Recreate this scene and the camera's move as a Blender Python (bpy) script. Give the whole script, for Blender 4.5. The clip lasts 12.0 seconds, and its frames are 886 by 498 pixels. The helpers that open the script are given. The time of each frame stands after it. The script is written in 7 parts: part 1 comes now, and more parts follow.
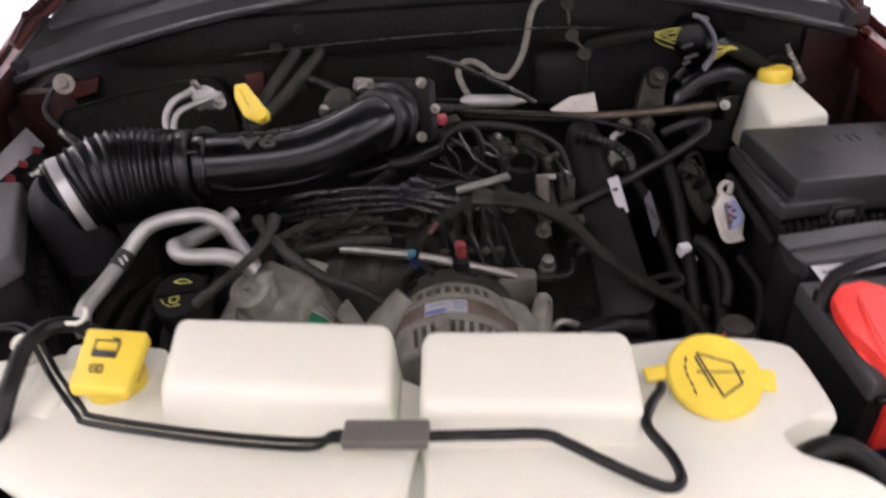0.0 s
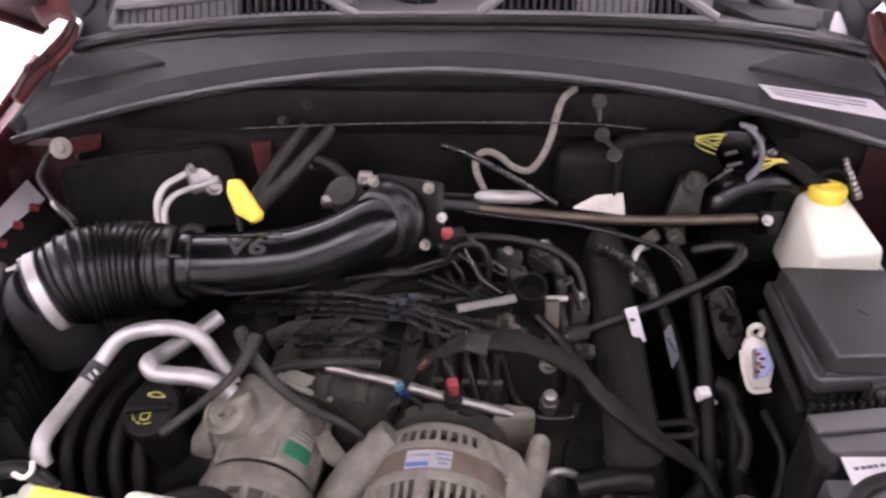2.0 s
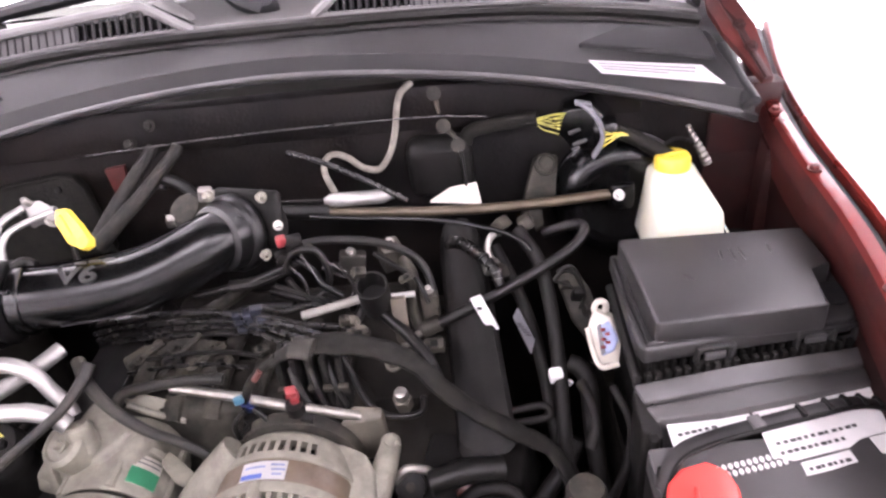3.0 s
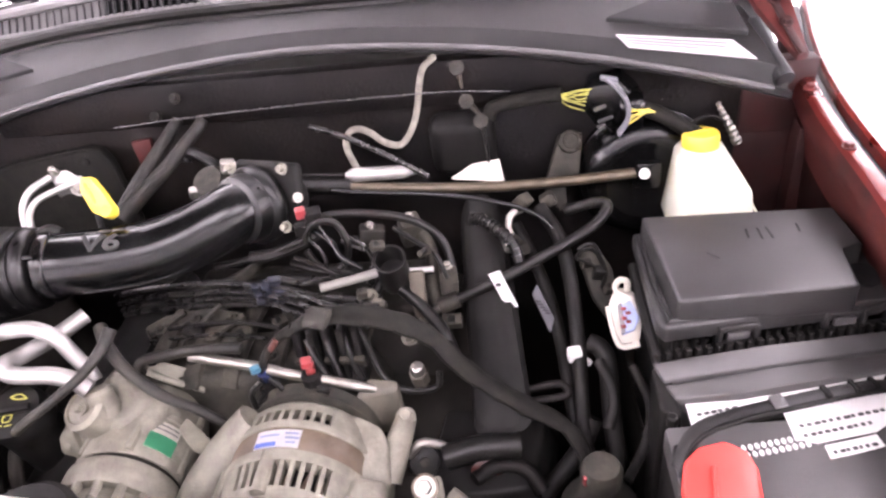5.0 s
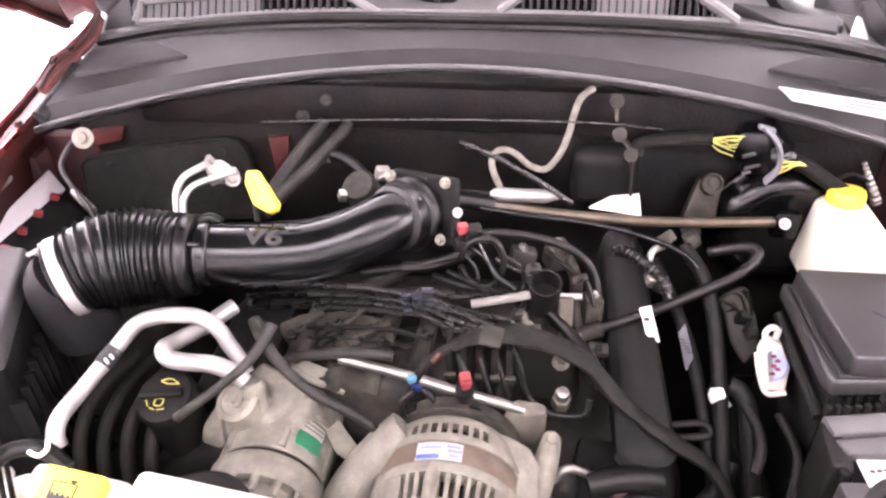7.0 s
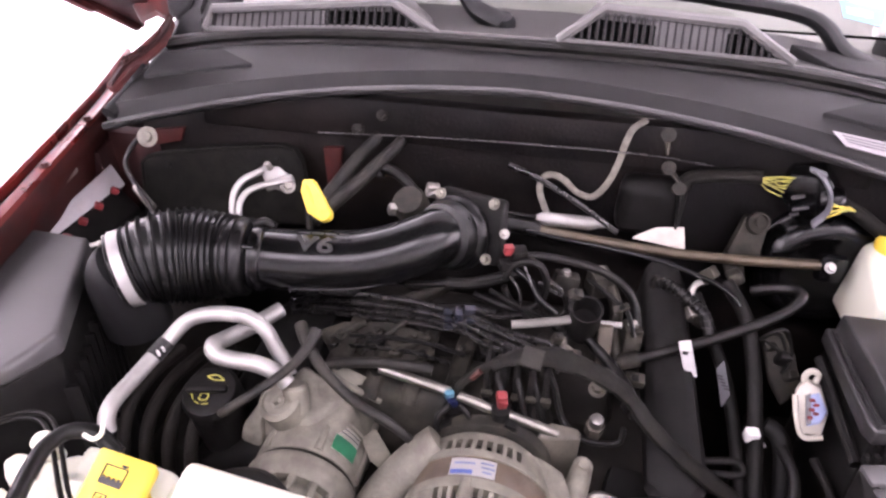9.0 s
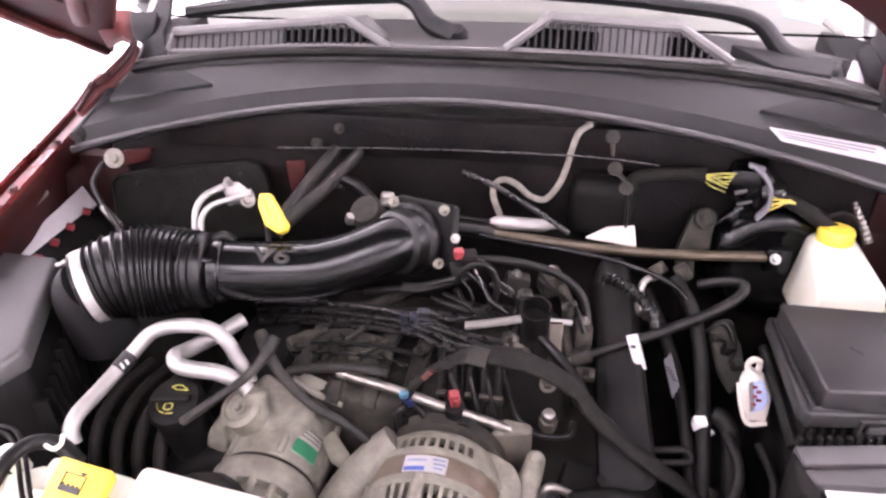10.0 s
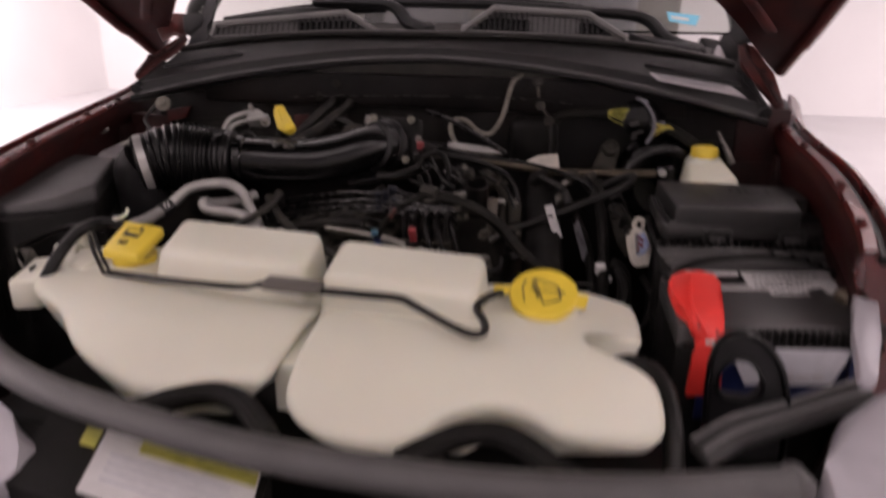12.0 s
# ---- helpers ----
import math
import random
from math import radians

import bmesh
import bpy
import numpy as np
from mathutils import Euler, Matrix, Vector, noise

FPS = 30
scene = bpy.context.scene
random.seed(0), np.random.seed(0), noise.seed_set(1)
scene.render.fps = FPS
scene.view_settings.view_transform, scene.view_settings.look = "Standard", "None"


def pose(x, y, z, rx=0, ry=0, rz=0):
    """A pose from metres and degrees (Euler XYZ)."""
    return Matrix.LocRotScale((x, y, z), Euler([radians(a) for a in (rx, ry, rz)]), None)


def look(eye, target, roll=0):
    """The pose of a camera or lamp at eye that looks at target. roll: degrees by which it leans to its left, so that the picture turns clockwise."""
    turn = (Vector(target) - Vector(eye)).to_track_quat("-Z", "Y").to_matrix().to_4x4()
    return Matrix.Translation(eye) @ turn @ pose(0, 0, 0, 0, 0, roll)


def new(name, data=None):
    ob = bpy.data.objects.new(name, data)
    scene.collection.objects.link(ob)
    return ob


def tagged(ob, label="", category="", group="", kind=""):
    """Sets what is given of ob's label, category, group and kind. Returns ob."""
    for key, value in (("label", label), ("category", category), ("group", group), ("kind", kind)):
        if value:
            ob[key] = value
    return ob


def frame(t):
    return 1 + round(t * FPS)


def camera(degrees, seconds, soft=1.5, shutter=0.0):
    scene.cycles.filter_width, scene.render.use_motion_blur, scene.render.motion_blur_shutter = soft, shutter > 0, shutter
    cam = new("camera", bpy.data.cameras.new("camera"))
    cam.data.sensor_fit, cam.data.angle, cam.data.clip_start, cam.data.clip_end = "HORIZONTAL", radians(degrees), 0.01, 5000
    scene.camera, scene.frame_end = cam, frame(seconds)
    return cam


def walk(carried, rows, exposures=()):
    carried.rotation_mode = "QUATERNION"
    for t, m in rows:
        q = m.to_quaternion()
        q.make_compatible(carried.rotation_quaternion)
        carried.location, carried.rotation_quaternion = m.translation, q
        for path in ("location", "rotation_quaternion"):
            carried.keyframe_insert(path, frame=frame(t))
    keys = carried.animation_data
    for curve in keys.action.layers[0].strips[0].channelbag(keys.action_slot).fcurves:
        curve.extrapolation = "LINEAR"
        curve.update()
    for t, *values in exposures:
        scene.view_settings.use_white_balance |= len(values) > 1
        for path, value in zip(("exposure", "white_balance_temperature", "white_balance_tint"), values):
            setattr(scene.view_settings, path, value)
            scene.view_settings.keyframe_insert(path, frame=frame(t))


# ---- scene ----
cam = camera(66.0, 12.0, soft=2.5, shutter=0.5)
PATH = [
    (0, (0.143, -0.016, 1.506), (0.081, 1.673, 0.436), -3.9),
    (0.2, (0.132, 0.012, 1.573), (0.05, 1.663, 0.447), -2.8),
    (0.5, (0.13, 0.054, 1.611), (-0.017, 1.734, 0.535), -1.5),
    (1, (0.158, 0.096, 1.611), (0.018, 1.761, 0.512), -0.8),
    (1.5, (0.146, 0.127, 1.626), (-0.038, 1.779, 0.513), -0.4),
    (2, (0.195, 0.161, 1.631), (0.016, 1.796, 0.493), -1.7),
    (2.5, (0.289, 0.187, 1.653), (0.123, 1.803, 0.486), -4.7),
    (3, (0.392, 0.175, 1.61), (0.242, 1.818, 0.48), -7.0),
    (5, (0.404, 0.17, 1.586), (0.165, 1.795, 0.445), -7.7),
    (5.5, (0.31, 0.176, 1.639), (0.081, 1.831, 0.54), -3.1),
    (6, (0.274, 0.169, 1.629), (0.056, 1.816, 0.516), -1.7),
    (6.5, (0.208, 0.147, 1.622), (0.014, 1.81, 0.528), 0.9),
    (7, (0.192, 0.148, 1.616), (-0.023, 1.795, 0.502), -1.1),
    (9, (0.17, 0.131, 1.63), (-0.129, 1.789, 0.552), 1.5),
    (9.5, (0.231, 0.123, 1.63), (-0.065, 1.791, 0.566), -0.1),
    (10, (0.242, 0.113, 1.645), (-0.064, 1.783, 0.588), -0.8),
    (10.5, (0.329, 0.064, 1.644), (-0.018, 1.774, 0.668), -4.4),
    (11, (0.404, -0.042, 1.583), (0.054, 1.719, 0.701), -3.0),
    (11.5, (0.412, -0.154, 1.47), (0.05, 1.638, 0.658), -0.7),
    (11.8, (0.382, -0.263, 1.463), (-0.006, 1.562, 0.742), -0.4),
    (11.9, (0.383, -0.299, 1.447), (0.028, 1.535, 0.733), 0.7),
    (12, (0.375, -0.333, 1.393), (0.059, 1.522, 0.716), 0.8),
]
EXPOSURES = [(0.0, -2.55, 6350, 20), (0.5, -2.80, 6200, 29), (1.0, -2.60, 6150, 30), (1.5, -2.15, 6200, 29), (2.0, -1.80, 6250, 27), (2.5, -1.20, 6300, 25), (3.0, -1.00, 6300, 24), (5.0, -0.73, 6400, 25),
             (5.5, -0.82, 6400, 25), (6.0, -0.57, 6500, 26), (6.5, -0.47, 6500, 26), (7.0, -0.52, 6500, 26), (9.0, -1.37, 6300, 29), (9.5, -1.26, 6300, 29), (10.0, -1.12, 6350, 29), (10.5, -1.03, 6400, 28),
             (11.0, -1.24, 6400, 28), (11.5, -1.90, 6400, 27), (11.7, -2.02, 6400, 27), (11.8, -2.50, 6500, 26), (12.0, -3.55, 7000, 26)]
walk(cam, [(t, look(eye, target, roll)) for t, eye, target, roll in PATH], EXPOSURES)

# ---- light: a white show hall lit by ceiling panels ----
world = bpy.data.worlds.new("hall_air")
scene.world = world
world.use_nodes = True
world.node_tree.nodes["Background"].inputs[0].default_value = (1.0, 0.97, 0.98, 1)
world.node_tree.nodes["Background"].inputs[1].default_value = 0.4


def area_lamp(x, y, z, sx, sy, watts, target):
    data = bpy.data.lights.new("panel_lamp", "AREA")
    data.shape, data.size, data.size_y, data.energy = "RECTANGLE", sx, sy, watts
    data.color = (1.0, 0.955, 0.965)
    ob = new("panel_lamp", data)
    ob.matrix_world = look((x, y, z), target)
    return ob


LAMPS = [(-2.2, -1.6), (0.1, -1.6), (2.4, -1.6), (-2.2, 1.4), (2.4, 1.4), (-2.2, 4.4), (2.4, 4.4)]
for lx, ly in LAMPS:
    area_lamp(lx, ly, 3.60, 1.6, 1.2, 160, (lx, ly + 0.01, 0))
# added unseen lamps along both sides and the back, to whiten the hall walls
WALL_FILL = [(-5.4, -2.0, -7), (-5.4, 2.0, -7), (-5.4, 6.0, -7), (5.4, -2.0, 7), (5.4, 2.0, 7), (5.4, 6.0, 7)]
for lx, ly, wx in WALL_FILL:
    area_lamp(lx, ly, 3.55, 1.2, 1.6, 3000, (wx, ly + 0.01, 0.9))


# ---- materials ----
def material(name, colour, rough=0.5, metal=0.0, var=0.25, scale=40.0, bump=0.15, dirt=0.0, dirt_colour=(0.16, 0.14, 0.12),
             coat=0.0, sss=0.0, spec=0.5, grain=400.0):
    m = bpy.data.materials.new(name)
    m.use_nodes = True
    nt = m.node_tree
    b = nt.nodes["Principled BSDF"]
    co = nt.nodes.new("ShaderNodeTexCoord")
    big = nt.nodes.new("ShaderNodeTexNoise")
    big.inputs["Scale"].default_value, big.inputs["Detail"].default_value = scale, 4
    fine = nt.nodes.new("ShaderNodeTexNoise")
    fine.inputs["Scale"].default_value, fine.inputs["Detail"].default_value = grain, 3
    nt.links.new(co.outputs["Object"], big.inputs["Vector"])
    nt.links.new(co.outputs["Object"], fine.inputs["Vector"])
    ramp = nt.nodes.new("ShaderNodeMapRange")
    ramp.inputs["From Min"].default_value, ramp.inputs["From Max"].default_value = 0.3, 0.7
    ramp.inputs["To Min"].default_value, ramp.inputs["To Max"].default_value = 1 - var, 1 + var
    nt.links.new(big.outputs["Fac"], ramp.inputs["Value"])
    mul = nt.nodes.new("ShaderNodeVectorMath")
    mul.operation = "SCALE"
    mul.inputs[0].default_value = colour
    nt.links.new(ramp.outputs["Result"], mul.inputs["Scale"])
    out = mul.outputs["Vector"]
    if dirt:
        spots = nt.nodes.new("ShaderNodeTexNoise")
        spots.inputs["Scale"].default_value, spots.inputs["Detail"].default_value, spots.inputs["Roughness"].default_value = scale * 0.6, 7, 0.7
        nt.links.new(co.outputs["Object"], spots.inputs["Vector"])
        edge = nt.nodes.new("ShaderNodeMapRange")
        edge.inputs["From Min"].default_value, edge.inputs["From Max"].default_value = 0.45, 0.68
        edge.inputs["To Max"].default_value = dirt
        nt.links.new(spots.outputs["Fac"], edge.inputs["Value"])
        mix = nt.nodes.new("ShaderNodeMix")
        mix.data_type = "RGBA"
        mix.inputs["B"].default_value = (*dirt_colour, 1)
        nt.links.new(edge.outputs["Result"], mix.inputs["Factor"])
        nt.links.new(out, mix.inputs["A"])
        out = mix.outputs["Result"]
    nt.links.new(out, b.inputs["Base Color"])
    rr = nt.nodes.new("ShaderNodeMapRange")
    rr.inputs["To Min"].default_value, rr.inputs["To Max"].default_value = max(rough - 0.12, 0.02), min(rough + 0.12, 1)
    nt.links.new(big.outputs["Fac"], rr.inputs["Value"])
    nt.links.new(rr.outputs["Result"], b.inputs["Roughness"])
    b.inputs["Metallic"].default_value = metal
    b.inputs["Coat Weight"].default_value = coat
    b.inputs["Coat Roughness"].default_value = 0.08
    b.inputs["Specular IOR Level"].default_value = spec
    if sss:
        b.inputs["Subsurface Weight"].default_value = sss
        b.inputs["Subsurface Radius"].default_value = (0.02, 0.016, 0.012)
    if bump:
        bp = nt.nodes.new("ShaderNodeBump")
        bp.inputs["Strength"].default_value, bp.inputs["Distance"].default_value = bump, 0.001
        nt.links.new(fine.outputs["Fac"], bp.inputs["Height"])
        nt.links.new(bp.outputs["Normal"], b.inputs["Normal"])
    return m


M_RED = material("red_body_paint", (0.17, 0.018, 0.014), 0.3, 0.25, 0.12, 8, 0.03, coat=0.8)
# about a third of the body red: upper inner wings, hood underside, hinges
M_REDDULL = material("dull_blotchy_red_metal", (0.060, 0.011, 0.009), 0.55, 0, 0.4, 22, 0.2, dirt=0.6, dirt_colour=(0.022, 0.012, 0.011), spec=0.3)
M_CLAMP = material("satin_zinc_clamp", (0.40, 0.39, 0.375), 0.40, 0.45, 0.1, 40, 0.1)
M_LID = material("smooth_mid_grey_plastic", (0.045, 0.0435, 0.0435), 0.42, 0, 0.1, 12, 0.3, grain=900)
M_PAD = material("darker_textured_plastic", (0.0095, 0.009, 0.0095), 0.6, 0, 0.15, 14, 0.5, grain=900, spec=0.25)
M_BRAID = material("tinned_braid", (0.15, 0.14, 0.115), 0.55, 0.3, 0.3, 80, 0.6, grain=600)
M_PIPEDUST = material("dusty_rubber_pipe", (0.0090, 0.0084, 0.0072), 0.60, 0, 0.5, 45, 0.6, dirt=0.7, dirt_colour=(0.034, 0.031, 0.024), spec=0.3)
M_STICK = material("pale_grey_sticker", (0.48, 0.46, 0.47), 0.5, 0, 0.05, 60, 0.0)
M_BELLOWS = material("clean_black_rubber", (0.0036, 0.0035, 0.0034), 0.32, 0, 0.3, 40, 0.1, spec=0.28)
M_COMB = material("blue_black_plastic", (0.014, 0.016, 0.024), 0.30, 0, 0.2, 60, 0.1, dirt=0.3, dirt_colour=(0.06, 0.055, 0.055))
M_LAMPG = material("silver_grey_painted_plastic", (0.40, 0.385, 0.41), 0.38, 0.2, 0.1, 20, 0.1)
# darker again: lower inner wings, bulkhead sides, cowl sides
M_REDDARK = material("dark_blotchy_red_metal", (0.022, 0.006, 0.0055), 0.6, 0, 0.4, 25, 0.2, dirt=0.5, dirt_colour=(0.02, 0.015, 0.014), spec=0.2)
M_BLACK = material("black_plastic", (0.0080, 0.0076, 0.0072), 0.48, 0, 0.3, 30, 0.3, dirt=0.25, dirt_colour=(0.018, 0.016, 0.014), spec=0.1)
M_COWL = material("textured_grey_black_plastic", (0.0280, 0.0275, 0.0275), 0.40, 0, 0.15, 14, 0.5, dirt=0.15, dirt_colour=(0.06, 0.055, 0.05), grain=900)
# cowl plastic greyed to carry the ceiling's reflection on tray and grille tops
M_SCUTTLE = material("sheen_lifted_grey_plastic", (0.082, 0.080, 0.078), 0.34, 0, 0.15, 16, 0.3, dirt=0.2, dirt_colour=(0.12, 0.115, 0.11), grain=900)
M_FUSE = material("matt_black_grained_plastic", (0.0178, 0.0172, 0.0170), 0.40, 0, 0.2, 16, 0.4, dirt=0.2, dirt_colour=(0.045, 0.04, 0.038), grain=900)
M_BULK = material("dusty_black_bulkhead_coating", (0.0046, 0.0040, 0.0039), 0.50, 0, 0.6, 11, 0.9, dirt=0.85, dirt_colour=(0.0115, 0.0084, 0.0070), spec=0.1, grain=180)
M_GLOSS = material("glossy_black_plastic", (0.0034, 0.0034, 0.0034), 0.21, 0, 0.3, 25, 0.04, spec=0.29)
M_RUBBER = material("black_rubber", (0.0062, 0.0060, 0.0056), 0.38, 0, 0.4, 40, 0.2, dirt=0.35, dirt_colour=(0.016, 0.0148, 0.0115), spec=0.20)
M_DEEP = material("matt_oily_rubber", (0.0064, 0.0061, 0.0056), 0.55, 0, 0.5, 40, 0.3, dirt=0.4, dirt_colour=(0.012, 0.010, 0.009), spec=0.12)
M_TAPE = material("dull_tape_wrapped_loom", (0.0082, 0.0078, 0.0068), 0.80, 0, 0.5, 60, 0.9, dirt=0.6, dirt_colour=(0.018, 0.0165, 0.0125), grain=200, spec=0.12)
M_TANK = material("milky_white_plastic", (0.72, 0.718, 0.60), 0.38, 0, 0.03, 6, 0.04, sss=0.25)
M_YELLOW = material("yellow_plastic", (0.74, 0.55, 0.055), 0.4, 0, 0.08, 30, 0.1)
M_WIRE = material("olive_yellow_wire", (0.42, 0.40, 0.08), 0.45, 0, 0.3, 60, 0.1)
M_REDCAP = material("red_soft_plastic", (0.75, 0.04, 0.03), 0.42, 0, 0.1, 25, 0.1)
M_ALU = material("bright_aluminium", (0.40, 0.395, 0.375), 0.55, 0.80, 0.12, 40, 0.2)
M_CAST = material("dusty_cast_aluminium", (0.176, 0.170, 0.135), 0.60, 0.1, 0.3, 40, 1.0, dirt=0.75, dirt_colour=(0.095, 0.083, 0.066), grain=260)
M_CASTDARK = material("oily_cast_aluminium", (0.090, 0.082, 0.064), 0.62, 0.1, 0.3, 40, 0.8, dirt=0.6, dirt_colour=(0.045, 0.039, 0.030), grain=260)
M_STEEL = material("zinc_plated_steel", (0.30, 0.29, 0.265), 0.45, 0.9, 0.25, 60, 0.2, dirt=0.4)
M_BROWN = material("varnished_copper_band", (0.10, 0.075, 0.05), 0.5, 0.2, 0.3, 50, 0.4, dirt=0.3)
M_CHROME = material("chromed_rail", (0.26, 0.252, 0.225), 0.40, 0.9, 0.2, 60, 0.1, dirt=0.3)
M_BRONZE = material("olive_brown_coated_pipe", (0.075, 0.06, 0.04), 0.35, 0.4, 0.25, 50, 0.1)
M_OLIVE = material("olive_drab_dusty_metal", (0.052, 0.044, 0.031), 0.6, 0.1, 0.3, 40, 0.4, dirt=0.4, dirt_colour=(0.09, 0.08, 0.065))
M_PAPER = material("white_printed_paper", (0.66, 0.65, 0.64), 0.6, 0, 0.06, 60, 0.1)
M_INK = material("black_ink", (0.02, 0.02, 0.02), 0.6, 0, 0.1, 50, 0.0)
# near black without gloss: the duct's shade is put into this colour
M_VOID = material("shade_black_duct_lining", (0.003, 0.003, 0.003), 0.9, 0, 0.2, 50, 0.1, spec=0.05)
M_GREEN = material("green_label", (0.03, 0.25, 0.12), 0.5, 0, 0.15, 60, 0.0)
M_BLUE = material("blue_label", (0.12, 0.19, 0.55), 0.45, 0, 0.15, 60, 0.0)
M_CYAN = material("light_blue_sticker", (0.16, 0.55, 0.72), 0.5, 0, 0.05, 60, 0.0)
M_CLIPBLUE = material("blue_green_clip_plastic", (0.05, 0.14, 0.19), 0.35, 0, 0.2, 60, 0.1)
M_BLUEP = material("pale_blue_plastic", (0.30, 0.36, 0.55), 0.5, 0, 0.2, 60, 0.1)
M_REDOLD = material("oily_faded_red_plastic", (0.060, 0.016, 0.012), 0.5, 0, 0.3, 60, 0.2)
M_REDDOT = material("dull_red_plastic", (0.17, 0.02, 0.022), 0.5, 0, 0.2, 60, 0.1)
M_NAVY = material("navy_blue_plastic", (0.007, 0.014, 0.070), 0.4, 0, 0.2, 40, 0.1)
M_GREYL = material("pale_grey_label", (0.5, 0.5, 0.53), 0.5, 0, 0.08, 50, 0.0)
M_DUST = material("dusty_dark_engine_plastic", (0.017, 0.0158, 0.0130), 0.66, 0, 0.45, 34, 0.7, dirt=0.75, dirt_colour=(0.056, 0.051, 0.038), spec=0.2)
M_ENGINE = material("dark_oily_cast_iron", (0.0135, 0.0124, 0.0106), 0.6, 0.0, 0.4, 25, 0.6, dirt=0.4, dirt_colour=(0.020, 0.016, 0.014), spec=0.08)
M_HALL = material("white_hall_paint", (0.86, 0.85, 0.85), 0.7, 0, 0.02, 1.0, 0.05)
M_FLOOR = material("pale_grey_epoxy_floor", (0.62, 0.61, 0.62), 0.35, 0, 0.06, 1.5, 0.05)
M_BEIGE = material("yellowed_clear_plastic", (0.55, 0.52, 0.45), 0.4, 0, 0.15, 40, 0.1)
M_SLATE = material("dark_slate_plastic", (0.048, 0.0465, 0.0465), 0.45, 0, 0.15, 20, 0.35, dirt=0.2, dirt_colour=(0.09, 0.085, 0.08), grain=700)
M_GREYT = material("mid_grey_rubber_tube", (0.15, 0.145, 0.13), 0.5, 0, 0.15, 50, 0.2)
M_CLIP = material("grey_brown_plastic", (0.085, 0.078, 0.066), 0.5, 0, 0.15, 30, 0.2)
M_WIPER = material("satin_black_wiper_paint", (0.006, 0.006, 0.0065), 0.45, 0, 0.2, 40, 0.1, spec=0.22)
M_GREYP = material("grey_plastic", (0.12, 0.12, 0.13), 0.5, 0, 0.1, 30, 0.2)
M_LEAD = material("dusty_grey_black_cable", (0.0085, 0.0082, 0.0078), 0.28, 0, 0.3, 60, 0.2, dirt=0.3, dirt_colour=(0.034, 0.031, 0.025))
M_CABIN = material("beige_cabin_cloth", (0.24, 0.23, 0.21), 0.85, 0, 0.1, 20, 0.3)
M_DASH = material("pale_grey_dash_vinyl", (0.20, 0.195, 0.18), 0.6, 0, 0.1, 20, 0.3)
M_INSUL = material("dark_hood_insulation", (0.011, 0.0085, 0.0075), 0.95, 0, 0.4, 14, 0.9, dirt=0.5, dirt_colour=(0.020, 0.014, 0.011), spec=0.05, grain=120)


def glass_material():
    m = bpy.data.materials.new("windscreen_glass")
    m.use_nodes = True
    b = m.node_tree.nodes["Principled BSDF"]
    b.inputs["Base Color"].default_value = (0.80, 0.83, 0.80, 1)
    b.inputs["Roughness"].default_value, b.inputs["Transmission Weight"].default_value, b.inputs["IOR"].default_value = 0.02, 1.0, 1.45
    return m


M_GLASS = glass_material()


def lamp_material():
    m = bpy.data.materials.new("lit_diffuser")
    m.use_nodes = True
    b = m.node_tree.nodes["Principled BSDF"]
    b.inputs["Emission Color"].default_value, b.inputs["Emission Strength"].default_value = (1, 0.97, 0.97, 1), 6.0
    return m


M_LAMP = lamp_material()


# ---- mesh helpers ----
def part(name, bm, mat, parent=None, label="", angle=38):
    """One bmesh as one mesh object, under its thing or part."""
    bmesh.ops.recalc_face_normals(bm, faces=bm.faces)
    me = bpy.data.meshes.new(name)
    bm.to_mesh(me)
    bm.free()
    me.materials.append(mat)
    me.shade_smooth()
    me.set_sharp_from_angle(angle=radians(angle))
    ob = new(name, me)
    if parent:
        ob.parent = parent
    if label:
        ob["label"] = label
    return ob


def thing(name, label, category, group="", kind=""):
    return tagged(new(name), label, category, group, kind)


def merge(*bms):
    out = bmesh.new()
    for b in bms:
        me = bpy.data.meshes.new("tmp")
        b.to_mesh(me)
        b.free()
        out.from_mesh(me)
        bpy.data.meshes.remove(me)
    return out


def soften(bm, width, seg=2):
    if width > 0:
        bmesh.ops.bevel(bm, geom=list(bm.edges), offset=width, offset_type="OFFSET", segments=seg, profile=0.5, affect="EDGES", clamp_overlap=True)
    return bm


def hexa(bottom, top, bevel=0.004, seg=2):
    """A block from four bottom and four top corners."""
    bm = bmesh.new()
    a = [bm.verts.new(p) for p in bottom]
    b = [bm.verts.new(p) for p in top]
    bm.faces.new(a[::-1]), bm.faces.new(b)
    for i in range(4):
        bm.faces.new((a[i], a[(i + 1) % 4], b[(i + 1) % 4], b[i]))
    return soften(bm, bevel, seg)


def block(centre, size, turn=(0, 0, 0), bevel=0.003, seg=2):
    bm = bmesh.new()
    bmesh.ops.create_cube(bm, size=1.0, matrix=pose(*centre, *turn) @ Matrix.Diagonal((*size, 1)))
    return soften(bm, bevel, seg)


def prism(outline, z0, z1, bevel=0.004, seg=2, draft=0.0):
    """An upright prism over a plan outline; z1 may be a function of x and y. draft widens the foot."""
    bm = bmesh.new()
    cx = sum(p[0] for p in outline) / len(outline)
    cy = sum(p[1] for p in outline) / len(outline)
    top = z1 if callable(z1) else (lambda x, y: z1)
    a = [bm.verts.new((x + (x - cx) * draft, y + (y - cy) * draft, z0)) for x, y in outline]
    b = [bm.verts.new((x, y, top(x, y))) for x, y in outline]
    n = len(outline)
    bm.faces.new(a[::-1]), bm.faces.new(b)
    for i in range(n):
        bm.faces.new((a[i], a[(i + 1) % n], b[(i + 1) % n], b[i]))
    return soften(bm, bevel, seg)


